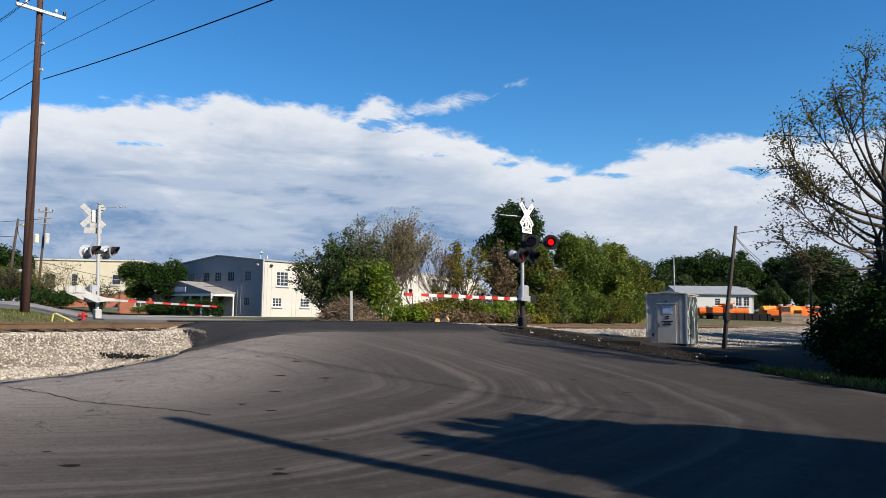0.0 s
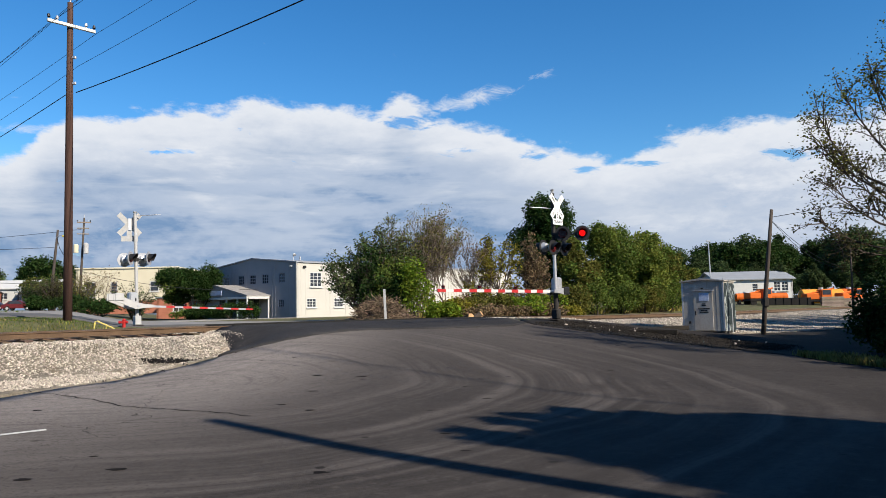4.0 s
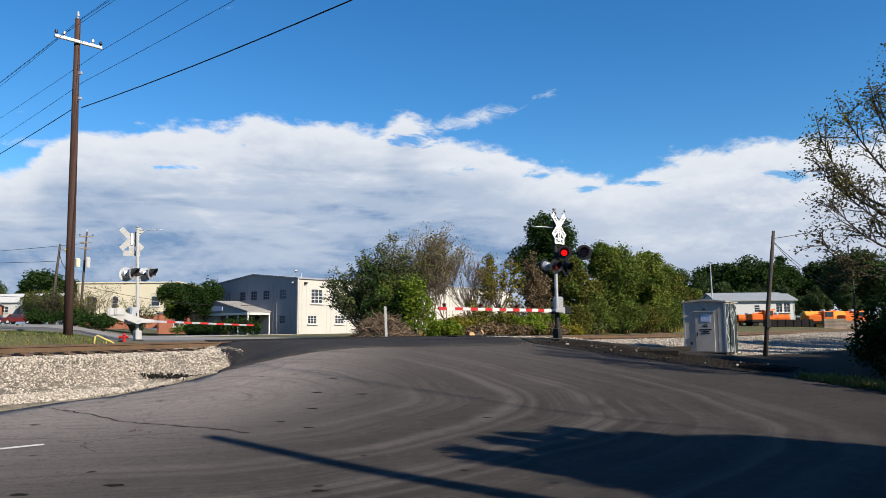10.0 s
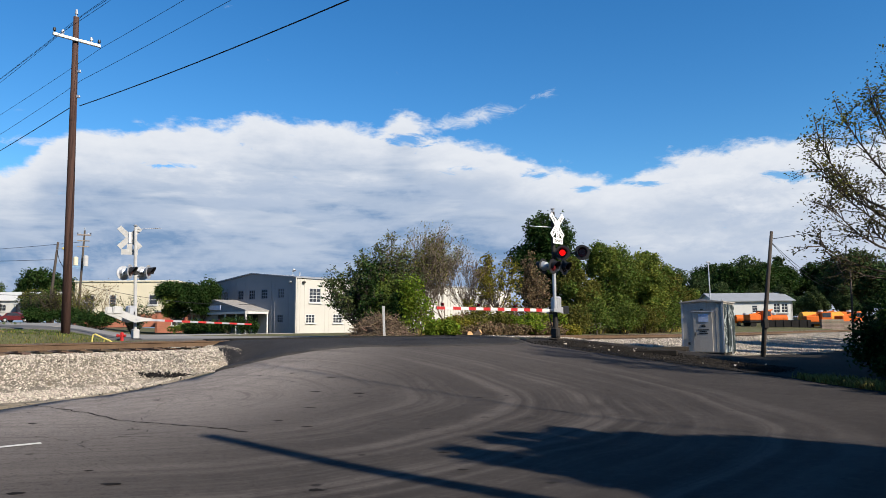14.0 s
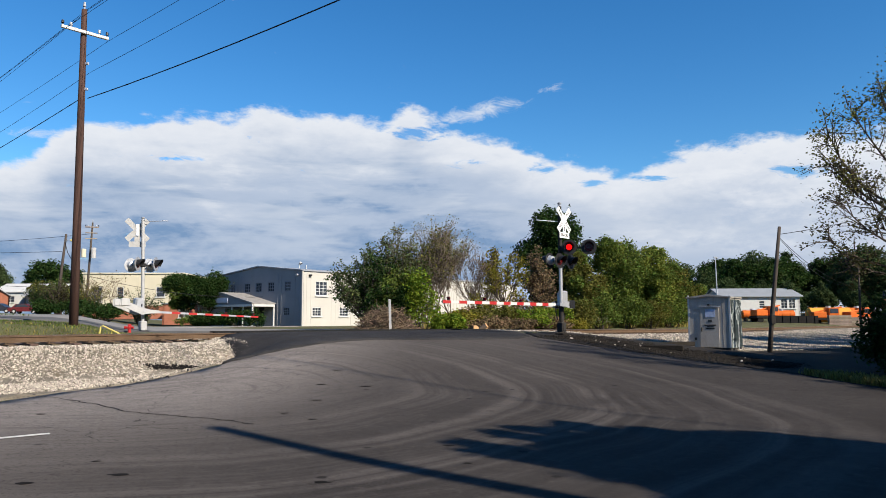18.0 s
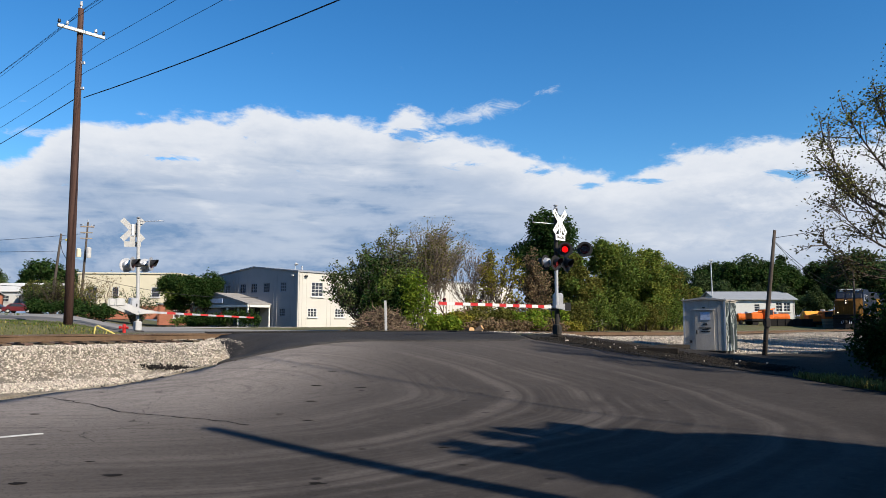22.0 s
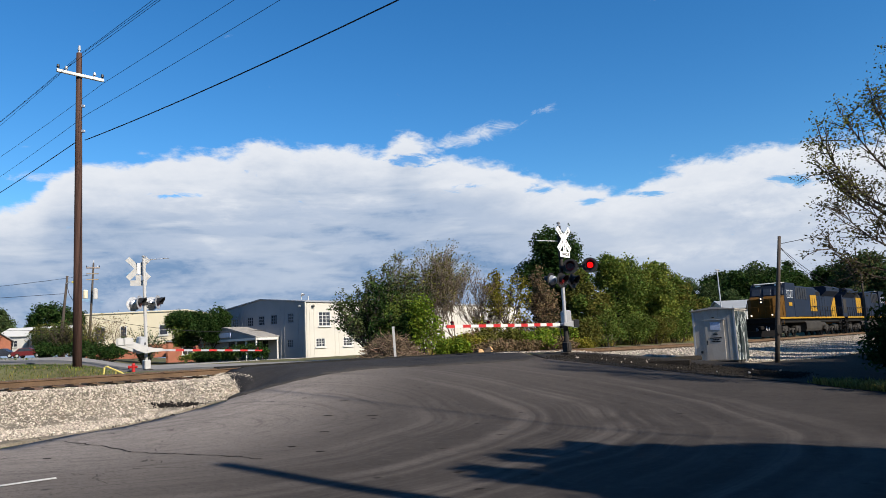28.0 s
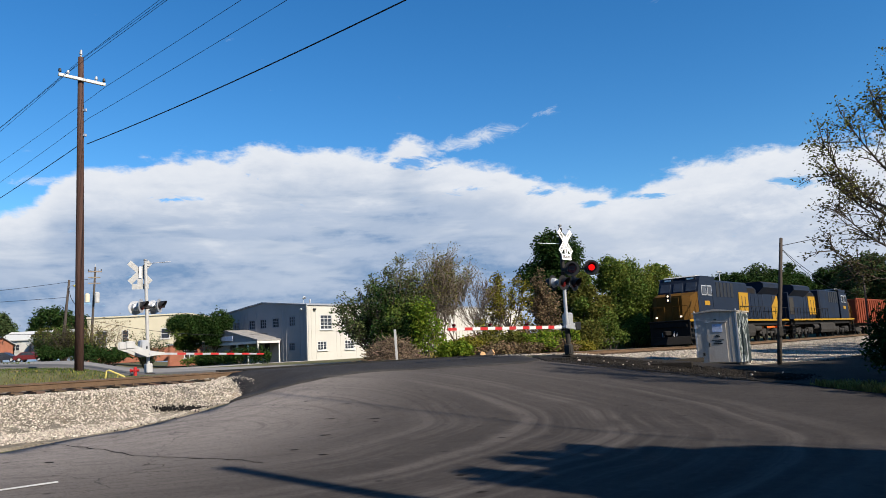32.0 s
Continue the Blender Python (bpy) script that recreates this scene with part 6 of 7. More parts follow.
for x, y, turn, tilt in ((1.35, 39.0, 20, 80), (1.75, 39.2, 75, 55)):
    log = thing("cut_log", pose(x, y, zg(x, y) + 0.18, tilt, 0, turn), "short cut log with pale orange wood beside the track", "log", "cut logs")
    part("bark", Shape().rod((0, 0, -0.4), (0, 0, 0.4), 0.16, 0.15, n=14), M["bark"], log)
    for z0, z1 in ((0.4, 0.415), (-0.415, -0.4)):
        part("sawn_end", Shape().rod((0, 0, z0), (0, 0, z1), 0.15, n=14), M["cut_wood"], log, "pale sawn end")
    part("sapwood_strip", Shape().box(0, -0.13, 0, 0.18, 0.08, 0.7, cut=0.02), M["cut_wood"], log, "pale strip stripped of bark")
marker = thing("marker_post", pose(-2.85, 36.4, zg(-2.85, 36.4), 0, -2, 0), "thin pale grey marker post by the brush heap", "post")
part("post", Shape().box(0, 0, 0.78, 0.12, 0.05, 1.6, cut=0.01), M["aluminium"], marker)

# planting before the buildings on the far side of the street
for x, y, h, width, seed, leaf in ((-35.7, 63.5, 3.0, 2.8, 41, "leaf_dark"), (-33.3, 62.5, 3.7, 3.4, 42, "leaf_drab"), (-31.2, 63.0, 3.6, 3.8, 50, "leaf_olive"), (-25.6, 61.0, 3.8, 4.0, 44, "leaf_dark")):
    vase_shrub(x, y, h, width, seed, leaf, "vase-shaped many-stemmed shrub by the street")
tree("tree", -32.4, 68.0, zg(-32.4, 68), 4.4, 43, "leaf_brown", 16, 0.075, 0.3, "small tree with pale dry leaves", stems=5, levels=2, spread=0.6, rise=0.5, first=0.5)
crown_tree("tree", -30.6, 84.0, zg(-30.6, 84), 6.2, 4.4, 45, "leaf_dark", 9000, 0.11, "round dense green tree beside the grey building", 14, 0.3, second="leaf_green")
crown_tree("tree", -27.7, 84.5, zg(-27.7, 84.5), 6.5, 4.4, 46, "leaf_dark", 9000, 0.11, "round dense green tree beside the grey building", 14, 0.3)
tree("tree", -58.0, 110.0, zg(-58, 110), 4.9, 47, "leaf_green", 40, 0.2, 0.5, "leafy green tree behind the houses", stems=2, levels=3, spread=0.8, rise=0.4)
tree("tree", -70.5, 125.0, zg(-70.5, 125), 5.6, 48, "leaf_olive", 40, 0.2, 0.5, "leafy green tree by the white house", stems=2, levels=3, spread=0.8, rise=0.4)
tree("tree", -79.0, 118.0, zg(-79, 118), 8.0, 49, "leaf_pine", 60, 0.2, 0.5, "dark pine tree by the houses", stems=1, levels=3, spread=0.7, rise=0.6, bark="dark_bark")
for i, (x, y, rx, ry, h, leaf) in enumerate(((-27.8, 58.5, 2.2, 1.1, 1.35, "leaf_dark"), (-31.0, 60.5, 1.8, 1.0, 1.2, "leaf_dark"), (-34.5, 62.0, 1.6, 1.0, 1.3, "leaf_dark"), (-20.6, 73.0, 2.4, 1.0, 1.7, "leaf_dark"), (-23.8, 75.5, 2.2, 1.0, 1.5, "leaf_dark"), (-27.4, 80.0, 2.2, 1.0, 1.3, "leaf_green"), (-26.3, 77.6, 1.2, 0.9, 1.1, "leaf_dark"))):
    shrub("hedge", x, y, zg(x, y), rx, ry, h, 90 + i, leaf, 1000, 0.09, "clipped dark evergreen hedge" if leaf == "leaf_dark" else "loose green hedge beside the porch", "hedge", "hedges before the buildings")

# woods that close the view, and unseen trees added behind the viewer
rng = random.Random(140)
wood_places = []
for i in range(34):
    k = i / 33
    az = 14 + 27 * k + rng.gauss(0, 0.5)
    r = 150 + rng.uniform(-12, 28)
    wood_places.append((az, r, rng.uniform(9.0, 13.0), rng.choice(("leaf_pine", "leaf_wood", "leaf_pine", "leaf_wood", "leaf_dark"))))
for i in range(10):
    wood_places.append((-42 + 2.1 * i + rng.gauss(0, 0.4), 175 + rng.uniform(-8, 20), rng.uniform(9, 12), rng.choice(("leaf_pine", "leaf_dark"))))
for i in range(12):
    wood_places.append((28 + 2.0 * i, 104 + rng.uniform(-5, 14), rng.uniform(5.5, 8.0), rng.choice(("leaf_wood", "leaf_wood", "leaf_pine"))))
for i in range(9):
    wood_places.append((15.5 + 1.9 * i, 128 + rng.uniform(-4, 6), rng.uniform(5.0, 7.0), rng.choice(("leaf_wood", "leaf_pine"))))
for i in range(16):
    wood_places.append((15 + 1.6 * i + rng.gauss(0, 0.2), 138 + rng.uniform(-4, 8), rng.uniform(3.5, 6.0), rng.choice(("leaf_wood", "leaf_pine", "leaf_wood"))))
# tall ring added out of view, to hold back sky light
for i in range(16):
    wood_places.append((100 + 11 * i + rng.gauss(0, 2), 34 + rng.uniform(-3, 6), rng.uniform(13, 17), rng.choice(("leaf_dark", "leaf_pine"))))
masters = {}
for i, (az, r, h, leaf) in enumerate(wood_places):
    x, y = r * math.sin(radians(az)), r * math.cos(radians(az))
    key = (leaf, i % 2)
    u_, s_ = to_track(x, y)
    if -7 < u_ < 5:
        continue
    if key not in masters:
        masters[key] = crown_tree("tree", x, y, zg(x, y), 10.0, 6.5 if leaf != "leaf_pine" else 5.0, 150 + len(masters), leaf, 4200, 0.2, {"leaf_pine": "tall dark pine in the woods", "leaf_dark": "tall dark green woodland tree", "leaf_wood": "tall green woodland tree", "leaf_olive": "olive green woodland tree in the distance"}[leaf], 18, 0.12, "woods in the distance")
        t = masters[key]
        t.scale = (h / 10.0,) * 3
    else:
        t = copy_thing(masters[key], pose(x, y, zg(x, y), 0, 0, rng.uniform(0, 360)))
        t.scale = (h / 10.0 * rng.uniform(0.9, 1.2), h / 10.0 * rng.uniform(0.9, 1.2), h / 10.0)

# the tree and undergrowth at the road's edge, and the ones whose shade lies on the road
limb_tree("roadside_tree", 12.0, 17.9, zg(12.0, 17.9) - 0.25, (0.1, 0.0, 5.3),
          [((-0.35, -0.2, 8.45), 1.0), ((-1.5, -0.6, 7.55), 0.95), ((-2.2, -0.4, 7.1), 0.88), ((-2.95, -0.8, 6.35), 0.82), ((-2.9, -0.3, 5.85), 0.78), ((0.8, 0.4, 8.0), 1.0), ((0.4, -0.3, 7.2), 0.95), ((-0.9, 0.3, 7.4), 0.95)],
          301, "leaf_olive", 8, 0.036, "half-bare roadside tree with bowed limbs and small leaves", 0.12, twigs=2.9, bare=0.5)
limb_tree("roadside_tree", 12.0, 18.1, zg(12.0, 18.1), (0.0, 0.0, 3.6),
          [((-2.5, -0.4, 5.1), 0.95), ((-2.75, -0.9, 4.5), 0.9), ((-2.9, -0.6, 3.5), 0.8), ((-2.1, 0.2, 3.1), 0.75), ((-1.5, 0.5, 5.3), 1.0), ((-1.0, -0.5, 5.2), 1.0), ((0.6, 0.2, 5.4), 1.0), ((-1.6, -0.8, 3.7), 0.85), ((0.8, -0.6, 4.6), 0.9)],
          302, "leaf_drab", 6, 0.04, "leafy roadside tree with drab drying leaves", 0.1, twigs=3.2, bare=0.4)
tree("roadside_tree", 14.0, 19.2, zg(14.0, 19.2), 4.4, 303, "leaf_drab", 10, 0.05, 0.2, "drab brown-leaved tree in the undergrowth", stems=4, levels=4, girth=0.1, spread=0.8, rise=0.6, bark="dark_bark")
tree("roadside_tree", 16.0, 22.2, zg(16.0, 22.2), 3.6, 304, "leaf_brown", 7, 0.05, 0.2, "drab brown-leaved tree in the undergrowth", stems=4, levels=4, girth=0.1, spread=0.9, rise=0.5, bark="dark_bark")
crown_tree("roadside_tree", 13.6, 18.7, zg(13.6, 18.7), 4.4, 2.4, 305, "leaf_dark", 4200, 0.06, "dense dark tree in the roadside undergrowth", 16, 0.1)
for i, (x, y, rx, h, leaf) in enumerate(((11.1, 17.4, 0.9, 1.0, "leaf_dark"), (11.9, 18.8, 1.2, 1.9, "leaf_dark"), (11.7, 16.6, 1.1, 1.5, "leaf_dark"), (13.6, 21.6, 1.3, 1.7, "leaf_dark"), (12.3, 17.4, 1.2, 2.9, "leaf_dark"), (13.3, 18.6, 1.4, 3.2, "leaf_dark"), (14.4, 20.4, 1.4, 2.6, "leaf_dark"), (16.8, 22.5, 1.6, 2.8, "leaf_dark"), (12.2, 15.9, 1.1, 2.2, "leaf_dark"), (19.0, 25.5, 1.8, 2.4, "leaf_dark"), (21.4, 29.5, 1.8, 2.0, "leaf_olive"))):
    shrub("undergrowth", x, y, zg(x, y), rx, rx, h, 320 + i, leaf, 2600, 0.06, "dense dark roadside undergrowth", "shrub", "roadside undergrowth")
for i, (x, y, h, width) in enumerate(((12.9, -0.6, 8.3, 4.4), (14.0, -1.6, 9.3, 4.8), (18.5, 9.0, 7.6, 5.0), (21.0, 13.5, 10.0, 6.5), (12.6, -5.0, 9.5, 6.5), (23.0, 20.0, 9.0, 5.5), (27.5, 22.5, 9.5, 6.5), (31.5, 27.0, 9.5, 6.0), (17.4, 20.0, 7.0, 4.0), (20.8, 24.6, 7.0, 4.0), (24.5, 29.5, 7.0, 4.4))):
    crown_tree("shade_tree", x, y, zg(x, y), h, width, 341 + i, "leaf_dark", 8500, 0.15, "leafy dark tree along the road", 20, 0.2, "trees along the road")


for i, (x, y, h) in enumerate(((30.0, 36.6, 12.0), (32.4, 37.4, 12.5), (34.0, 40.2, 11.5), (37.0, 42.0, 12.5), (39.0, 45.6, 12.0), (42.5, 48.5, 12.5), (31.4, 33.8, 13.0))):
    crown_tree("shade_tree", x, y, zg(x, y), h, 3.0, 361 + i, "leaf_dark", 3000, 0.16, "tall slender tree along the road", 14, 0.3, "trees along the road")


# a row whose tops streak the ballast bank with shade
for i, (s_, h) in enumerate(((-9, 8.6), (-5, 9.4), (-1, 8.8), (3, 9.6), (8, 9.0), (13, 9.8), (19, 9.2), (26, 9.6))):
    x, y = from_track(6.5, s_)
    x, y = x + SUN_TO[0] * h / math.tan(radians(SUN_EL)), y + SUN_TO[1] * h / math.tan(radians(SUN_EL))
    crown_tree("shade_tree", x, y, zg(x, y), h, 1.9, 391 + i, "leaf_dark", 2200, 0.13, "tall slender tree along the road", 9, 0.3, "trees along the road")

# upright evergreens whose tops throw the fingers of shade on the road
rng = random.Random(371)
for i in range(15):
    across_, h = 5.7 + 4.3 * i / 14 + rng.gauss(0, 0.1), rng.uniform(9.0, 11.0)
    tip = -3.4 - 2.9 * min(1.0, (across_ - 5.6) / 1.9) + rng.uniform(-0.5, 1.4) + 0.9 * max(0.0, across_ - 8.6)
    back_ = tip + h / math.tan(radians(SUN_EL))
    cedar(back_ * SUN_TO[0] - across_ * SUN_TO[1], back_ * SUN_TO[1] + across_ * SUN_TO[0], h, rng.uniform(0.22, 0.38), 371 + i)


def tufts(rng, count, spread, low, high, lean=0.35):
    s = Shape()
    for _ in range(count):
        x, y = spread(rng)
        z = ground_z(x, y) - 0.05
        h, a = rng.uniform(low, high), rng.uniform(0, 6.3)
        dx, dy, w = math.cos(a) * h * lean, math.sin(a) * h * lean, h * 0.07 + 0.004
        px, py = -math.sin(a) * w, math.cos(a) * w
        n = len(s.v)
        s.v += [(x - px, y - py, z), (x + px, y + py, z), (x + dx * 0.4 + px * 0.7, y + dy * 0.4 + py * 0.7, z + h * 0.65), (x + dx * 0.4 - px * 0.7, y + dy * 0.4 - py * 0.7, z + h * 0.65), (x + dx, y + dy, z + h)]
        s.f += [(n, n + 1, n + 2, n + 3), (n + 3, n + 2, n + 4)]
    return s


rng = random.Random(400)
solid("grass", tufts(rng, 26000, lambda r: from_track(-3.2 - 8.2 * r.random(), -34 - 26 * r.random()), 0.03, 0.09), M["grass"], "rough green grass between track and street", "grass", kind="stuff")
solid("grass", tufts(rng, 3000, lambda r: from_track(-3.0 - 3 * r.random() ** 2, -34 - 26 * r.random()), 0.04, 0.13), M["dry_grass"], "dry straw-coloured grass beside the ballast", "grass", kind="stuff")
solid("grass", tufts(rng, 5200, lambda r: (lambda t: (9.55 + 0.35 * t + r.random() ** 2 * 1.1, 19.9 - 4.6 * t + r.gauss(0, 0.15)))(r.random()), 0.05, 0.26), M["dry_grass"], "dry yellow grass along the road's edge", "grass", kind="stuff")
solid("grass", tufts(rng, 9000, lambda r: from_track(-4.5 - 5 * r.random(), -16 + 34 * r.random()), 0.15, 0.55), M["dry_grass"], "tall dry weeds beyond the track", "grass", kind="stuff")
solid("grass", tufts(rng, 5000, lambda r: from_track(-21 - 20 * r.random(), -62 + 30 * r.random()), 0.1, 0.25), M["grass"], "mown grass before the buildings", "grass", kind="stuff")
solid("fallen_leaves", tufts(rng, 450, lambda r: (6.2 + r.gauss(0, 1.6) + 0.0, 24.5 + r.gauss(0, 1.4) * 2.0), 0.02, 0.05, 1.2), M["leaf_brown"], "fallen brown leaves and litter on the shoulder", "litter", kind="stuff")

# yellow pipe barrier and red valve by the far signal
hoop = thing("yellow_barrier", pose(-11.75, 25.4, zg(-11.75, 25.4)) @ Matrix.Scale(0.8, 4), "bent yellow pipe barrier in the grass", "barrier")
part("pipe", Shape().tube([(-0.45, 0, 0), (-0.4, 0, 0.42), (-0.3, 0, 0.46), (0.35, 0, 0.16), (0.55, 0, 0.02)], 0.035, 8), M["yellow_paint"], hoop, "yellow pipe")
part("brace", Shape().tube([(0.12, 0, 0.26), (0.0, 0.1, 0)], 0.03, 8), M["yellow_paint"], hoop)
valve = thing("red_hydrant", pose(-12.85, 29.5, zg(-12.85, 29.5)) @ Matrix.Scale(0.62, 4), "small red hydrant valve beside the signal", "hydrant")
part("barrel", Shape().rod((0, 0, -0.05), (0, 0, 0.5), 0.11, n=14).rod((0, 0, 0.5), (0, 0, 0.62), 0.14, 0.05, n=14), M["red"], valve)
part("outlet", Shape().rod((-0.25, 0, 0.38), (0.25, 0, 0.38), 0.075, n=12).rod((-0.32, 0, 0.38), (-0.25, 0, 0.38), 0.11, n=12), M["red"], valve)
part("outlet", Shape().rod((0, -0.2, 0.38), (0, 0, 0.38), 0.09, n=12), M["red"], valve)

# ---- the yard beyond the bank ----
def tank(x, y, z, length, r, turn, mat, label):
    t = thing("storage_tank", pose(x, y, z, 0, 0, turn), label, "tank", "tanks in the yard")
    s = Shape().rod((-length / 2, 0, r + 0.5), (length / 2, 0, r + 0.5), r, n=28, caps=False)
    for e in (-1, 1):
        s.rod((e * length / 2, 0, r + 0.5), (e * (length / 2 + r * 0.25), 0, r + 0.5), r, r * 0.72, n=28, caps=False).rod((e * (length / 2 + r * 0.25), 0, r + 0.5), (e * (length / 2 + r * 0.36), 0, r + 0.5), r * 0.72, 0.05, n=28)
    part("shell", s, M[mat], t, "weathered painted shell", soft=True)
    for k in (-0.35, 0, 0.35):
        part("saddle", Shape().box(k * length, 0, 0.32, 0.3, r * 1.5, 0.64, cut=0.02), M["loco_black"], t)
        part("strap", Shape().rod((k * length - 0.04, 0, r + 0.5), (k * length + 0.04, 0, r + 0.5), r + 0.02, n=28), M[mat], t)
    part("hatch", Shape().rod((0, 0, 2 * r + 0.45), (0, 0, 2 * r + 0.72), 0.3, n=16), M["galvanised"], t)
    return t


tank(50.3, 97.0, 0.8, 5.0, 0.95, -6, "amber", "faded orange cylindrical tank on saddles")
tank(54.6, 98.0, 0.8, 2.6, 0.95, -6, "orange", "faded orange cylindrical tank on saddles")
tank(41.5, 100.0, 1.3, 2.6, 0.55, -4, "orange", "bright orange cylindrical tank before the white house")
tank(45.9, 101.0, 1.3, 3.2, 0.55, -4, "orange", "bright orange cylindrical tank before the white house")


def machine(x, y, z, turn):
    m_ = thing("track_machine", pose(x, y, z, 0, 0, turn), "orange track maintenance machine parked in the yard", "machine", "track machines")
    part("chassis", Shape().box(0, 0, 0.75, 3.6, 1.9, 0.3, cut=0.05), M["loco_black"], m_)
    part("engine_hood", Shape().box(-0.9, 0, 1.3, 1.6, 1.6, 0.8, cut=0.08), M["orange"], m_)
    part("cab", Shape().box(0.8, 0, 1.55, 1.3, 1.6, 1.3, cut=0.08), M["orange"], m_)
    for y_ in (-0.81, 0.81):
        part("window", Shape().box(0.8, y_, 1.8, 1.0, 0.03, 0.6, cut=0.01), M["glass"], m_)
    part("boom", Shape().rod((-1.6, -0.3, 1.6), (1.9, -0.3, 2.3), 0.09, n=8), M["orange"], m_)
    for x_ in (-1.2, 1.2):
        for y_ in (-0.75, 0.75):
            part("wheel", Shape().rod((x_, y_ - 0.08, 0.42), (x_, y_ + 0.08, 0.42), 0.42, n=18), M["loco_black"], m_)


machine(47.9, 93.2, 0.9, -5)
machine(52.5, 94.0, 0.9, 10)
machine(42.0, 97.0, 1.2, 8)


def timber_stack(x, y, z, turn, nx, nz, length, label, gap=0.0):
    s = thing("timber_stack", pose(x, y, z, 0, 0, turn), label, "timber stack", "stacks in the yard")
    data = Shape().box(0, 0, 0.12, length, 0.24, 0.22, cut=0.015).mesh("timber", M["timber"])
    rng = random.Random(int(x * 7))
    for k in range(nz):
        for i in range(nx):
            part("timber", data, None, s, m=pose(rng.gauss(0, 0.06), i * 0.27, k * 0.23, 0, 0, rng.gauss(0, 0.6)))


timber_stack(48.6, 91.0, 0.75, -8, 3, 6, 2.6, "stack of grey railway timbers")
timber_stack(51.5, 92.0, 0.75, -8, 3, 5, 2.6, "stack of grey railway timbers")
gondola = thing("flat_wagon", pose(43.5, 92.5, 0.75, 0, 0, -5), "low dark steel bin in the yard", "bin")
part("bin", Shape().box(0, -0.6, 0.7, 5.6, 0.1, 1.3, cut=0.02).box(0, 0.6, 0.7, 5.6, 0.1, 1.3, cut=0.02).box(-2.75, 0, 0.7, 0.1, 1.1, 1.3, cut=0.02).box(2.75, 0, 0.7, 0.1, 1.1, 1.3, cut=0.02).box(0, 0, 0.1, 5.4, 1.1, 0.1), M["loco_black"], gondola)
for k in range(6):
    part("rib", Shape().box(-2.4 + k * 0.96, -0.68, 0.7, 0.1, 0.08, 1.2, cut=0.01), M["loco_black"], gondola)


def car(x, y, turn, body, label):
    c = thing("parked_car", pose(x, y, zg(x, y) + 0.02, 0, 0, turn), label, "car", "parked cars")
    part("body", Shape().slab([(-2.2, 0.35), (-2.25, 0.75), (-2.1, 0.9), (-1.0, 0.98), (1.2, 0.95), (2.15, 0.8), (2.25, 0.5), (2.2, 0.32)], -0.88, 0.88), M[body], c)
    cabin = part("cabin", Shape().slab([(-1.75, 0.93), (-1.2, 1.42), (0.3, 1.45), (1.15, 0.95)], -0.76, 0.76), M[body], c)
    part("window", Shape().slab([(-1.45, 0.98), (-1.05, 1.36), (0.2, 1.38), (0.85, 0.98)], -0.775, 0.775), M["glass"], cabin, "dark side glass")
    for x_ in (-1.35, 1.4):
        for y_ in (-0.8, 0.8):
            wheel = part("wheel", Shape().rod((x_, y_ - 0.1, 0.33), (x_, y_ + 0.1, 0.33), 0.33, n=20), M["rubber"], c)
            part("rim", Shape().rod((x_, y_ - 0.11, 0.33), (x_, y_ + 0.11, 0.33), 0.2, n=16), M["aluminium"], wheel)
    for y_ in (-0.62, 0.62):
        part("headlight", Shape().box(2.2, y_, 0.66, 0.08, 0.34, 0.14, cut=0.02), M["insulator"], c)


car(-62.5, 108.0, 5, "car_body", "dark red parked car")
car(-66.8, 108.5, 5, "car_dark", "dark parked car by the house")
car(-69.8, 106.0, 4, "car_pale", "silver parked car by the house")

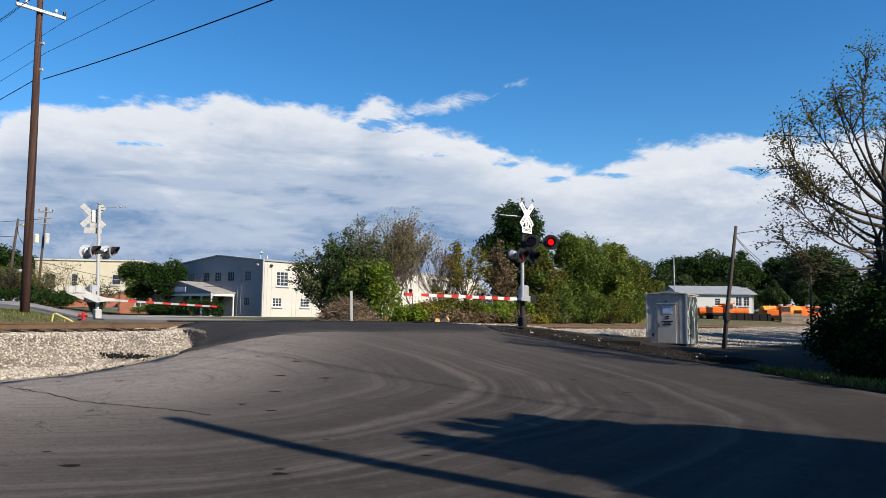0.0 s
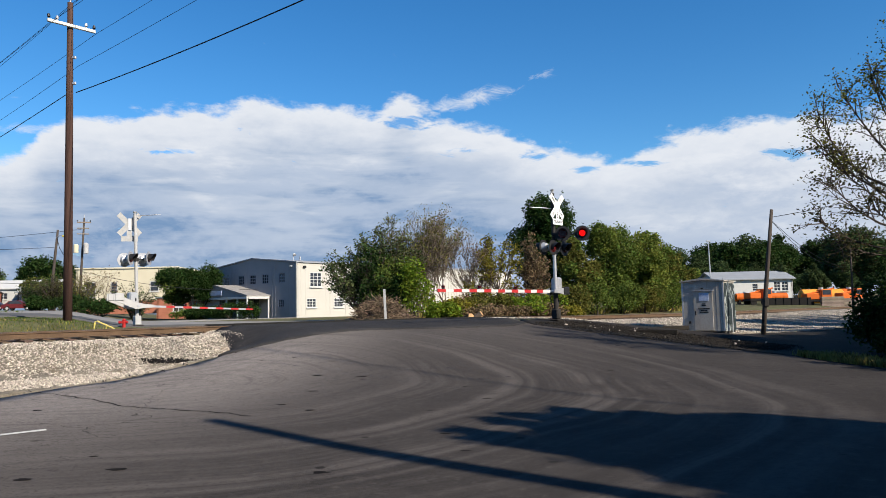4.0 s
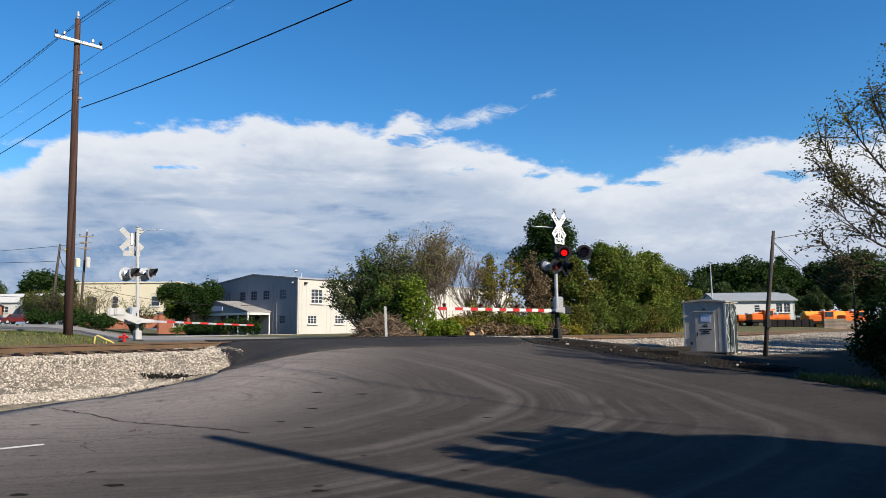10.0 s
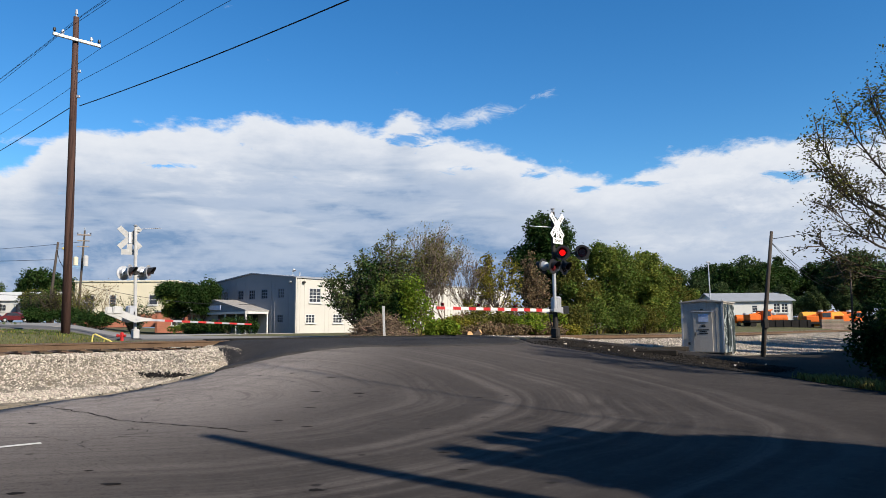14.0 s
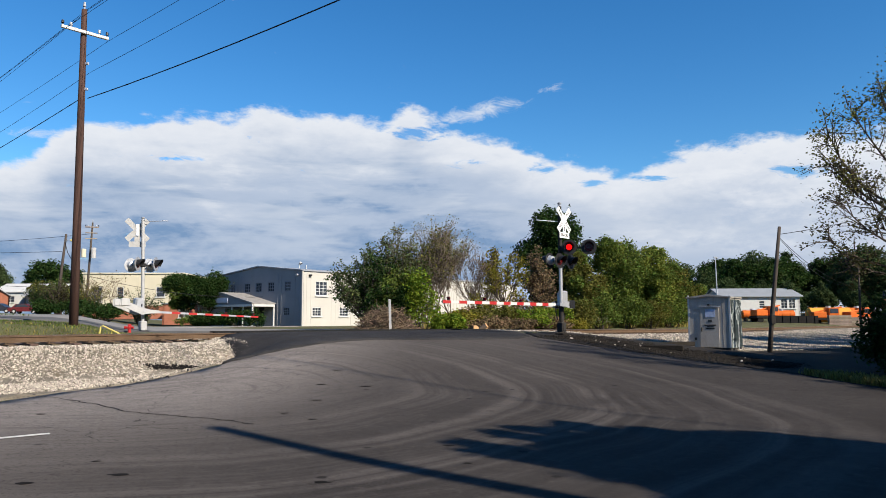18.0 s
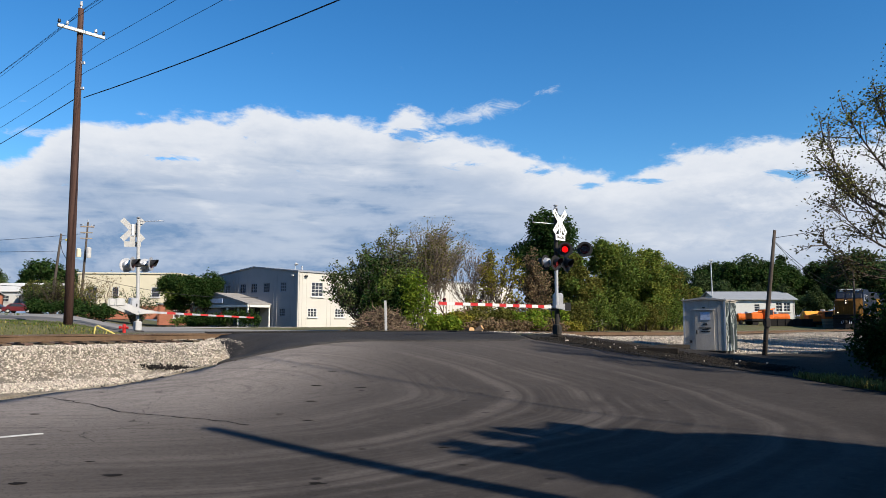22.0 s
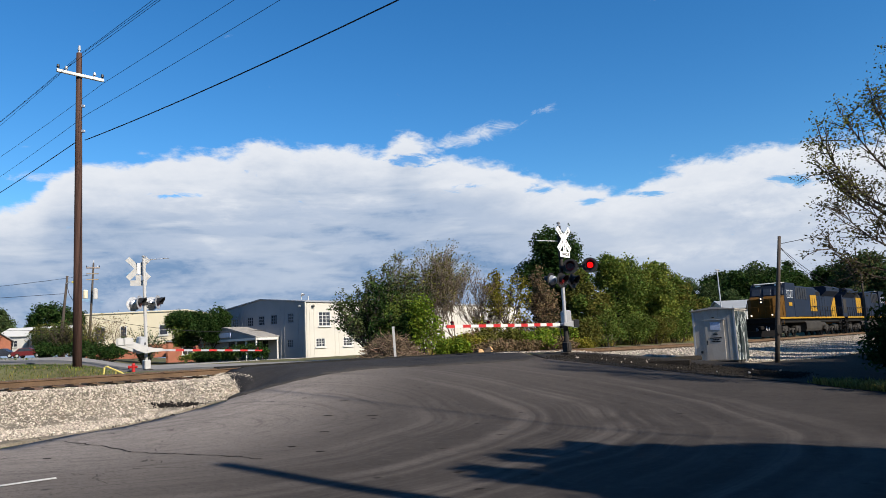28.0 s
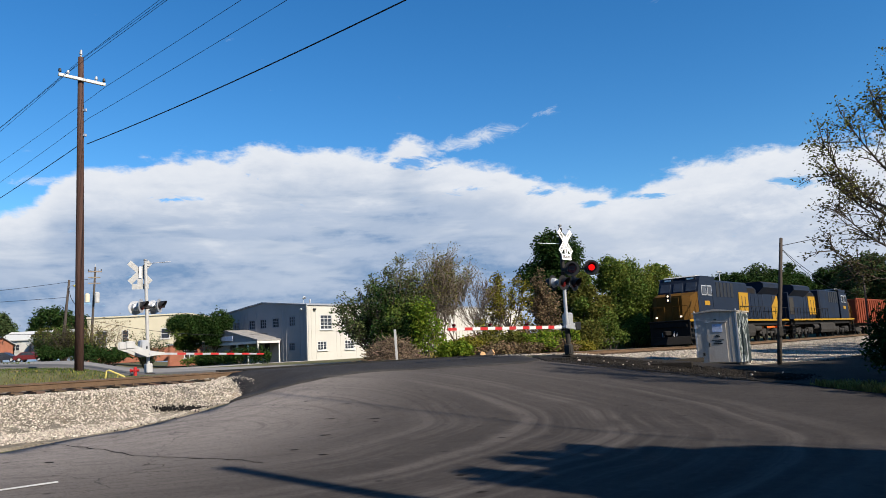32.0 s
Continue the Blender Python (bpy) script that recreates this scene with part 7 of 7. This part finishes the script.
# ---- the train ----
def loco(label, logo, reverse=False):
    """Diesel locomotive: local x runs back from the front coupler, y across, z up from the rail."""
    L = 22.2
    o = thing("locomotive", pose(0, 0, 0), label, "locomotive", "train")
    part("frame", Shape().box(L / 2, 0, 1.42, L - 1.4, 2.6, 0.36, cut=0.03), M["loco_black"], o, "black underframe")
    part("walkway", Shape().box(L / 2, 0, 1.66, L - 1.3, 3.1, 0.1, cut=0.02), M["loco_black"], o)
    for y in (-1.56, 1.56):
        part("sill_stripe", Shape().box(L / 2, y, 1.66, L - 1.4, 0.03, 0.14), M["mark_gold"], o, "yellow stripe along the sill")
    # nose and cab
    nose = part("nose", Shape().add([(0.95, -0.95, 1.7), (0.95, 0.95, 1.7), (1.05, 0.95, 3.35), (1.05, -0.95, 3.35), (2.6, -1.5, 1.7), (2.6, 1.5, 1.7), (2.6, 1.5, 3.62), (2.6, -1.5, 3.62), (1.25, -1.4, 1.7), (1.25, 1.4, 1.7), (1.4, 1.4, 3.3), (1.4, -1.4, 3.3)],
                [(0, 1, 2, 3), (8, 0, 3, 11), (1, 9, 10, 2), (4, 8, 11, 7), (9, 5, 6, 10), (3, 2, 10, 6, 7, 11), (0, 8, 4, 5, 9, 1)]), M["loco_gold_shaded"], o, "golden yellow nose, darkened for shade")
    part("nose_door", Shape().box(0.955, -0.45, 2.5, 0.04, 0.62, 1.5, cut=0.02), M["loco_gold_shaded"], nose)
    part("headlight_box", Shape().box(1.0, 0, 3.22, 0.22, 0.36, 0.62, cut=0.04), M["loco_black"], nose, "black headlight housing")
    for z in (3.08, 3.36):
        part("headlight", Shape().rod((0.91, 0, z), (0.87, 0, z), 0.075, 0.065, n=16), M["galvanised" if reverse else "head_lamp"], nose, "unlit round headlight" if reverse else "glowing round headlight")
    cab = part("cab", Shape().slab([(2.5, 1.7), (2.5, 3.5), (2.95, 4.45), (3.2, 4.72), (5.7, 4.72), (5.7, 1.7)], -1.52, 1.52), M["loco_blue"], o, "dark blue cab")
    # the pale colour stands in for sunlight on the cab's top
    part("cab_roof", Shape().slab([(3.0, 4.70), (3.15, 4.78), (5.8, 4.78), (5.8, 4.70)], -1.2, 1.2), M["aluminium"], cab, "roof paled for the sunlight on top")
    tilt = pose(2.715, 0, 3.98, 0, 25.3, 0)
    for y in (-0.98, 0.0, 0.98):
        part("windshield", Shape().box(0, y, 0, 0.05, 0.78 if y else 0.7, 0.66, tilt, cut=0.02), M["glass"], cab, "dark windshield")
    for y in (-0.85, 0.85):
        board = part("number_board", Shape().box(3.02, y, 4.56, 0.1, 0.78, 0.24, pose(0, 0, 0), cut=0.02), M["black"], cab, "black number board")
        part("numerals", Shape().box(2.965, y, 4.56, 0.012, 0.5, 0.11), M["sign_white"], board, "pale numerals")
    for y in (-1.53, 1.53):
        for x in (3.55, 4.55):
            win = part("side_window", Shape().box(x, y, 3.72, 0.8, 0.05, 0.72, cut=0.03), M["galvanised"], cab, "framed side window")
            part("pane", Shape().box(x, y * 1.008, 3.72, 0.64, 0.05, 0.56), M["glass"], win)
        part("numerals", Shape().box(4.0, y * 1.004, 2.85, 0.9, 0.02, 0.3), M["mark_gold"], cab, "yellow numerals")
        part("door", Shape().box(5.35, y * 1.002, 2.7, 0.55, 0.03, 1.9, cut=0.01), M["loco_blue"], cab)
    # equipment cabinet behind the cab
    eq = part("equipment_cabinet", Shape().box(9.1, 0, 3.1, 6.7, 2.86, 2.85, cut=0.12), M["loco_blue"], o, "dark blue equipment cabinet")
    for y in (-1.44, 1.44):
        for x in (6.3, 7.0, 7.7, 8.4, 9.1):
            part("louvre", Shape().box(x, y, 3.85, 0.46, 0.03, 1.05, cut=0.01), M["black"], eq, "black intake louvre")
    # engine hood
    hood = part("hood", Shape().slab([(-0.92, 1.7), (-0.92, 4.1), (-0.62, 4.42), (0.62, 4.42), (0.92, 4.1), (0.92, 1.7)], 12.45, L - 5.2, pose(0, 0, 0, 0, 0, -90) @ pose(0, 0, 0)), M["loco_blue"], o, "dark blue engine hood")
    hood.matrix_basis = Matrix(((1, 0, 0, 0), (0, -1, 0, 0), (0, 0, 1, 0), (0, 0, 0, 1)))
    for y in (-0.94, 0.94):
        for k in range(5):
            part("hood_door", Shape().box(12.95 + k * 0.9, y, 2.9, 0.82, 0.03, 2.0, cut=0.012), M["loco_blue"], hood)
        part("dynamic_brake_grille", Shape().box(14.2, y, 4.0, 2.4, 0.05, 0.42, cut=0.01), M["loco_black"], hood)
    part("exhaust", Shape().box(13.6, 0, 4.5, 1.2, 0.8, 0.22, cut=0.05), M["loco_black"], hood)
    rad = part("radiator", Shape().box(L - 3.4, 0, 2.9, 3.8, 2.0, 2.4, cut=0.05), M["loco_blue"], o, "dark blue radiator section")
    part("radiator_wing", Shape().slab([(-0.95, 3.75), (-1.55, 4.28), (-1.55, 4.62), (-1.35, 4.74), (1.35, 4.74), (1.55, 4.62), (1.55, 4.28), (0.95, 3.75)], L - 6.4, L - 1.6, pose(0, 0, 0, 0, 0, -90)), M["loco_blue"], rad, "flared radiator wings").matrix_basis = Matrix(((1, 0, 0, 0), (0, -1, 0, 0), (0, 0, 1, 0), (0, 0, 0, 1)))
    part("radiator_screen", Shape().box(L - 4.0, 0, 4.76, 4.2, 2.5, 0.06, cut=0.02), M["loco_grey"], rad)
    for y in (-1.01, 1.01):
        part("grille", Shape().box(L - 2.3, y, 2.9, 1.2, 0.04, 1.5, cut=0.01), M["loco_grey"], rad)
    # plain yellow shape in place of the lettered mark
    for y in (-1, 1):
        yy = y * (1.455 if logo < 12 else 0.965)
        wide, tall = (2.1, 1.5) if logo < 12 else (2.6, 1.7)
        part("yellow_mark", Shape().slab([(logo - wide / 2, 3.0 - tall / 2), (logo - wide / 2 + 0.1, 3.0 + tall / 2), (logo + wide / 2, 3.0 + tall / 2), (logo + wide / 2 - 0.1, 3.0 - tall / 2)], yy - 0.015, yy + 0.015), M["mark_gold"], eq if logo < 12 else hood, "plain yellow painted mark")
        for k in (-0.17, 0.17):
            part("mark_gap", Shape().box(logo + k * wide, yy, 3.0, 0.1, 0.05, tall * 0.6), M["loco_blue"], eq if logo < 12 else hood, "dark blue gap in the yellow mark")
    # pilot, plow, coupler, steps
    part("pilot", Shape().box(0.85, 0, 1.05, 0.12, 3.0, 1.2, cut=0.03), M["loco_black"], o, "black pilot plate")
    part("plow", Shape().add([(0.8, -1.5, 0.65), (0.8, 1.5, 0.65), (0.35, 0.0, 0.62), (0.7, -1.5, 0.12), (0.7, 1.5, 0.12), (0.05, 0, 0.12)], [(0, 2, 5, 3), (2, 1, 4, 5), (0, 1, 2), (3, 5, 4), (0, 3, 4, 1)]), M["loco_black"], o, "black snow plow")
    for x in (0.35, L - 0.35):
        part("coupler", Shape().box(x, 0, 0.88, 0.9, 0.28, 0.3, cut=0.05), M["loco_black"], o)
    for y in (-0.9, 0.9):
        part("ditch_light", Shape().rod((0.86, y, 1.95), (0.74, y, 1.95), 0.06, n=14), M["galvanised" if reverse else "head_lamp"], o, "unlit ditch light" if reverse else "glowing ditch light")
        part("hose", Shape().tube([(0.78, y * 0.35, 1.0), (0.55, y * 0.4, 0.7), (0.6, y * 0.55, 0.5), (0.75, y * 0.6, 0.9)], 0.03, 6), M["galvanised"], o)
    for x0, x1 in ((1.1, 1.75), (L - 1.75, L - 1.1)):
        for y in (-1.45, 1.45):
            steps = part("step_well", Shape().box((x0 + x1) / 2, y * 0.86, 1.0, x1 - x0 + 0.1, 0.05, 1.25), M["loco_black"], o)
            for k in range(4):
                part("step", Shape().box((x0 + x1) / 2, y, 0.45 + k * 0.33, x1 - x0, 0.3, 0.04, cut=0.01), M["loco_grey"], steps)
    # handrails
    for y in (-1.52, 1.52):
        for k in range(13):
            x = 10.4 + k * 0.88
            part("stanchion", Shape().rod((x, y, 1.7), (x, y, 2.72), 0.022, n=6), M["loco_black"], o)
        part("handrail", Shape().rod((10.3, y, 2.7), (L - 0.9, y, 2.7), 0.022, n=6), M["loco_black"], o)
        part("grab_rail", Shape().tube([(1.0, y * 0.98, 1.1), (0.98, y * 0.95, 2.2), (1.5, y * 0.98, 3.0)], 0.028, 6), M["loco_gold_shaded"], o, "yellow grab rail")
        part("grab_rail", Shape().tube([(1.9, y * 0.98, 1.1), (1.9, y * 0.98, 2.5), (2.4, y * 0.98, 3.1)], 0.028, 6), M["loco_gold_shaded"], o, "yellow grab rail")
    for y in (-0.85, 0.85):
        part("front_rail", Shape().rod((0.85, y - 0.55, 2.65), (0.85, y + 0.55, 2.65), 0.022, n=6), M["loco_gold_shaded"], o)
    for y in (-1.4, -0.85, -0.3, 0.3, 0.85, 1.4):
        part("stanchion", Shape().rod((0.85, y, 1.7), (0.85, y, 2.65), 0.022, n=6), M["loco_gold_shaded"], o)
    # fuel tank and trucks
    part("fuel_tank", Shape().slab([(-1.4, 0.45), (-1.5, 0.7), (-1.5, 1.2), (-1.3, 1.35), (1.3, 1.35), (1.5, 1.2), (1.5, 0.7), (1.4, 0.45)], 8.2, 13.2).add([], []), M["loco_grey"], o, "dusty grey fuel tank").matrix_basis = Matrix(((0, 1, 0, 0), (1, 0, 0, 0), (0, 0, 1, 0), (0, 0, 0, 1)))
    for y in (-1.2, 1.2):
        part("air_reservoir", Shape().rod((13.5, y, 1.0), (15.0, y, 1.0), 0.22, n=14), M["loco_grey"], o)
    sets = []
    for cx in (4.7, L - 4.7):
        for y in (-1.12, 1.12):
            f = part("truck_frame", Shape().slab([(cx - 2.6, 0.62), (cx - 2.5, 0.95), (cx - 1.2, 0.98), (cx - 0.9, 0.78), (cx + 0.9, 0.78), (cx + 1.2, 0.98), (cx + 2.5, 0.95), (cx + 2.6, 0.62), (cx + 2.0, 0.5), (cx + 0.9, 0.6), (cx - 0.9, 0.6), (cx - 2.0, 0.5)], y - 0.1, y + 0.1), M["loco_grey"], o, "dusty grey truck side frame")
            for k in (-1.95, 0, 1.95):
                part("axle_box", Shape().box(cx + k, y * 1.06, 0.55, 0.42, 0.24, 0.42, cut=0.05), M["loco_grey"], f)
            for k in (-1.0, 1.0):
                part("spring", Shape().rod((cx + k, y * 1.05, 0.4), (cx + k, y * 1.05, 0.85), 0.13, n=10), M["loco_black"], f)
        for k in (-1.95, 0, 1.95):
            a = part("wheelset", Shape().rod((0, -0.85, 0), (0, 0.85, 0), 0.09, n=10).rod((0, -0.79, 0), (0, -0.66, 0), 0.51, n=26).rod((0, 0.66, 0), (0, 0.79, 0), 0.51, n=26).box(0.28, -0.8, 0, 0.12, 0.04, 0.3).box(-0.28, -0.8, 0, 0.12, 0.04, 0.3), M["loco_black"], o, "steel wheelset", pose(cx + k, 0, 0.51))
            sets.append(a)
    if reverse:
        for child in o.children:
            child.matrix_basis = pose(L, 0, 0, 0, 0, 180) @ child.matrix_basis
    else:
        for y in (-1.02, 1.02):
            part("yellow_end", Shape().slab([(L - 3.3, 1.75), (L - 1.52, 1.75), (L - 1.52, 3.7), (L - 1.9, 3.7), (L - 3.3, 2.7)], y - 0.012, y + 0.012), M["mark_gold"], rad, "slanted yellow end stripe")
    return o, sets


def freight_car(label):
    L = 15.0
    o = thing("freight_car", pose(0, 0, 0), label, "freight car", "train")
    part("underframe", Shape().box(L / 2, 0, 1.05, L - 0.9, 0.7, 0.3, cut=0.03), M["loco_black"], o)
    for y in (-1.5, 1.5):
        side = part("side", Shape().box(L / 2, y, 2.5, L - 1.4, 0.08, 2.6, cut=0.02), M["car_red"], o, "oxide red steel side")
        for k in range(15):
            part("rib", Shape().box(0.9 + k * (L - 1.8) / 14, y * 1.05, 2.45, 0.14, 0.12, 2.5, cut=0.02), M["car_red"], side)
        part("top_rail", Shape().box(L / 2, y, 3.82, L - 1.3, 0.16, 0.14, cut=0.02), M["car_red"], side)
    for x in (0.72, L - 0.72):
        part("end", Shape().box(x, 0, 2.5, 0.08, 2.95, 2.6, cut=0.02), M["car_red"], o)
    part("floor", Shape().box(L / 2, 0, 1.25, L - 1.5, 2.9, 0.12), M["loco_black"], o)
    part("load", Shape().slab([(1.0, 3.4), (3, 3.7), (6, 3.55), (9, 3.72), (12, 3.6), (L - 1, 3.4), (L - 1, 3.0), (1.0, 3.0)], -1.4, 1.4), M["dirt"], o)
    sets = []
    for cx in (2.4, L - 2.4):
        for y in (-1.0, 1.0):
            part("truck_frame", Shape().slab([(cx - 1.2, 0.45), (cx - 1.1, 0.62), (cx - 0.4, 0.8), (cx + 0.4, 0.8), (cx + 1.1, 0.62), (cx + 1.2, 0.45), (cx + 0.5, 0.3), (cx - 0.5, 0.3)], y - 0.09, y + 0.09), M["loco_grey"], o)
        for k in (-0.87, 0.87):
            sets.append(part("wheelset", Shape().rod((0, -0.85, 0), (0, 0.85, 0), 0.08, n=10).rod((0, -0.79, 0), (0, -0.66, 0), 0.42, n=24).rod((0, 0.66, 0), (0, 0.79, 0), 0.42, n=24), M["loco_black"], o, "steel wheelset", pose(cx + k, 0, 0.42)))
    for x in (0.2, L - 0.2):
        part("coupler", Shape().box(x, 0, 0.88, 0.6, 0.26, 0.28, cut=0.05), M["loco_black"], o)
    return o, sets


LEAD, LEAD_SETS = loco("dark blue and yellow diesel locomotive leading a train", 11.3)
SECOND, SECOND_SETS = loco("dark blue and yellow diesel locomotive, second in the train, running backwards", 13.4, True)
for o in (LEAD, SECOND):
    o.scale = (0.94, 0.96, 1.0)
WAGONS = [freight_car("oxide red open freight car behind the locomotives") for _ in range(2)]

# headlight's way along the track, second by second where the pace changes
HEAD = [(0, 166.0), (10, 112.0), (16, 80.0), (20, 58.5), (22, 47.6), (23, 41.9), (24.5, 34.1), (26.5, 24.2), (28, 16.75), (30, 8.2), (31, 3.6), (32, -1.15)]


def head_at(t):
    for (t0, s0), (t1, s1) in zip(HEAD, HEAD[1:]):
        if t <= t1:
            return s0 + (s1 - s0) * (t - t0) / (t1 - t0)
    return HEAD[-1][1]


def motions():
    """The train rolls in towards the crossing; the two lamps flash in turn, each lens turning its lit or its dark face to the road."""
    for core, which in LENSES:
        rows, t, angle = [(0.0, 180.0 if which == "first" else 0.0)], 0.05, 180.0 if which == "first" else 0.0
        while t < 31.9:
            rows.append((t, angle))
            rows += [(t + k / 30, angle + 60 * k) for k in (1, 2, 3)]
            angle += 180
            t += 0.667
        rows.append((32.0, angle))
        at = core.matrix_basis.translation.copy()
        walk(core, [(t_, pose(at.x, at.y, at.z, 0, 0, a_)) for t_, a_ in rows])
    offset = 0.3
    for ob, sets, r, length in ((LEAD, LEAD_SETS, 0.48, 20.87), (SECOND, SECOND_SETS, 0.48, 20.87), *((w_, s_, 0.42, 15.0) for w_, s_ in WAGONS)):
        rows = []
        for t, s in HEAD:
            front = s + offset
            a, b = from_track(0, front), from_track(0, front + length)
            za, zb = rail_top(front), rail_top(front + length)
            rows.append((t, pose(a[0], a[1], za, 0, -math.degrees(math.atan2(zb - za, length)), math.degrees(math.atan2(TRACK_DIR[1], TRACK_DIR[0])))))
        walk(ob, rows)
        for w_ in sets:
            at = w_.matrix_basis.translation.copy()
            turns = [(0, pose(at.x, 0, at.z)), (19.9, pose(at.x, 0, at.z))]
            t = 20.0
            while t < 32.01:
                turns.append((t, pose(at.x, 0, at.z) @ Matrix.Rotation((head_at(t) - head_at(20.0)) / r, 4, "Y")))
                t += 0.1
            walk(w_, turns)
        offset += length


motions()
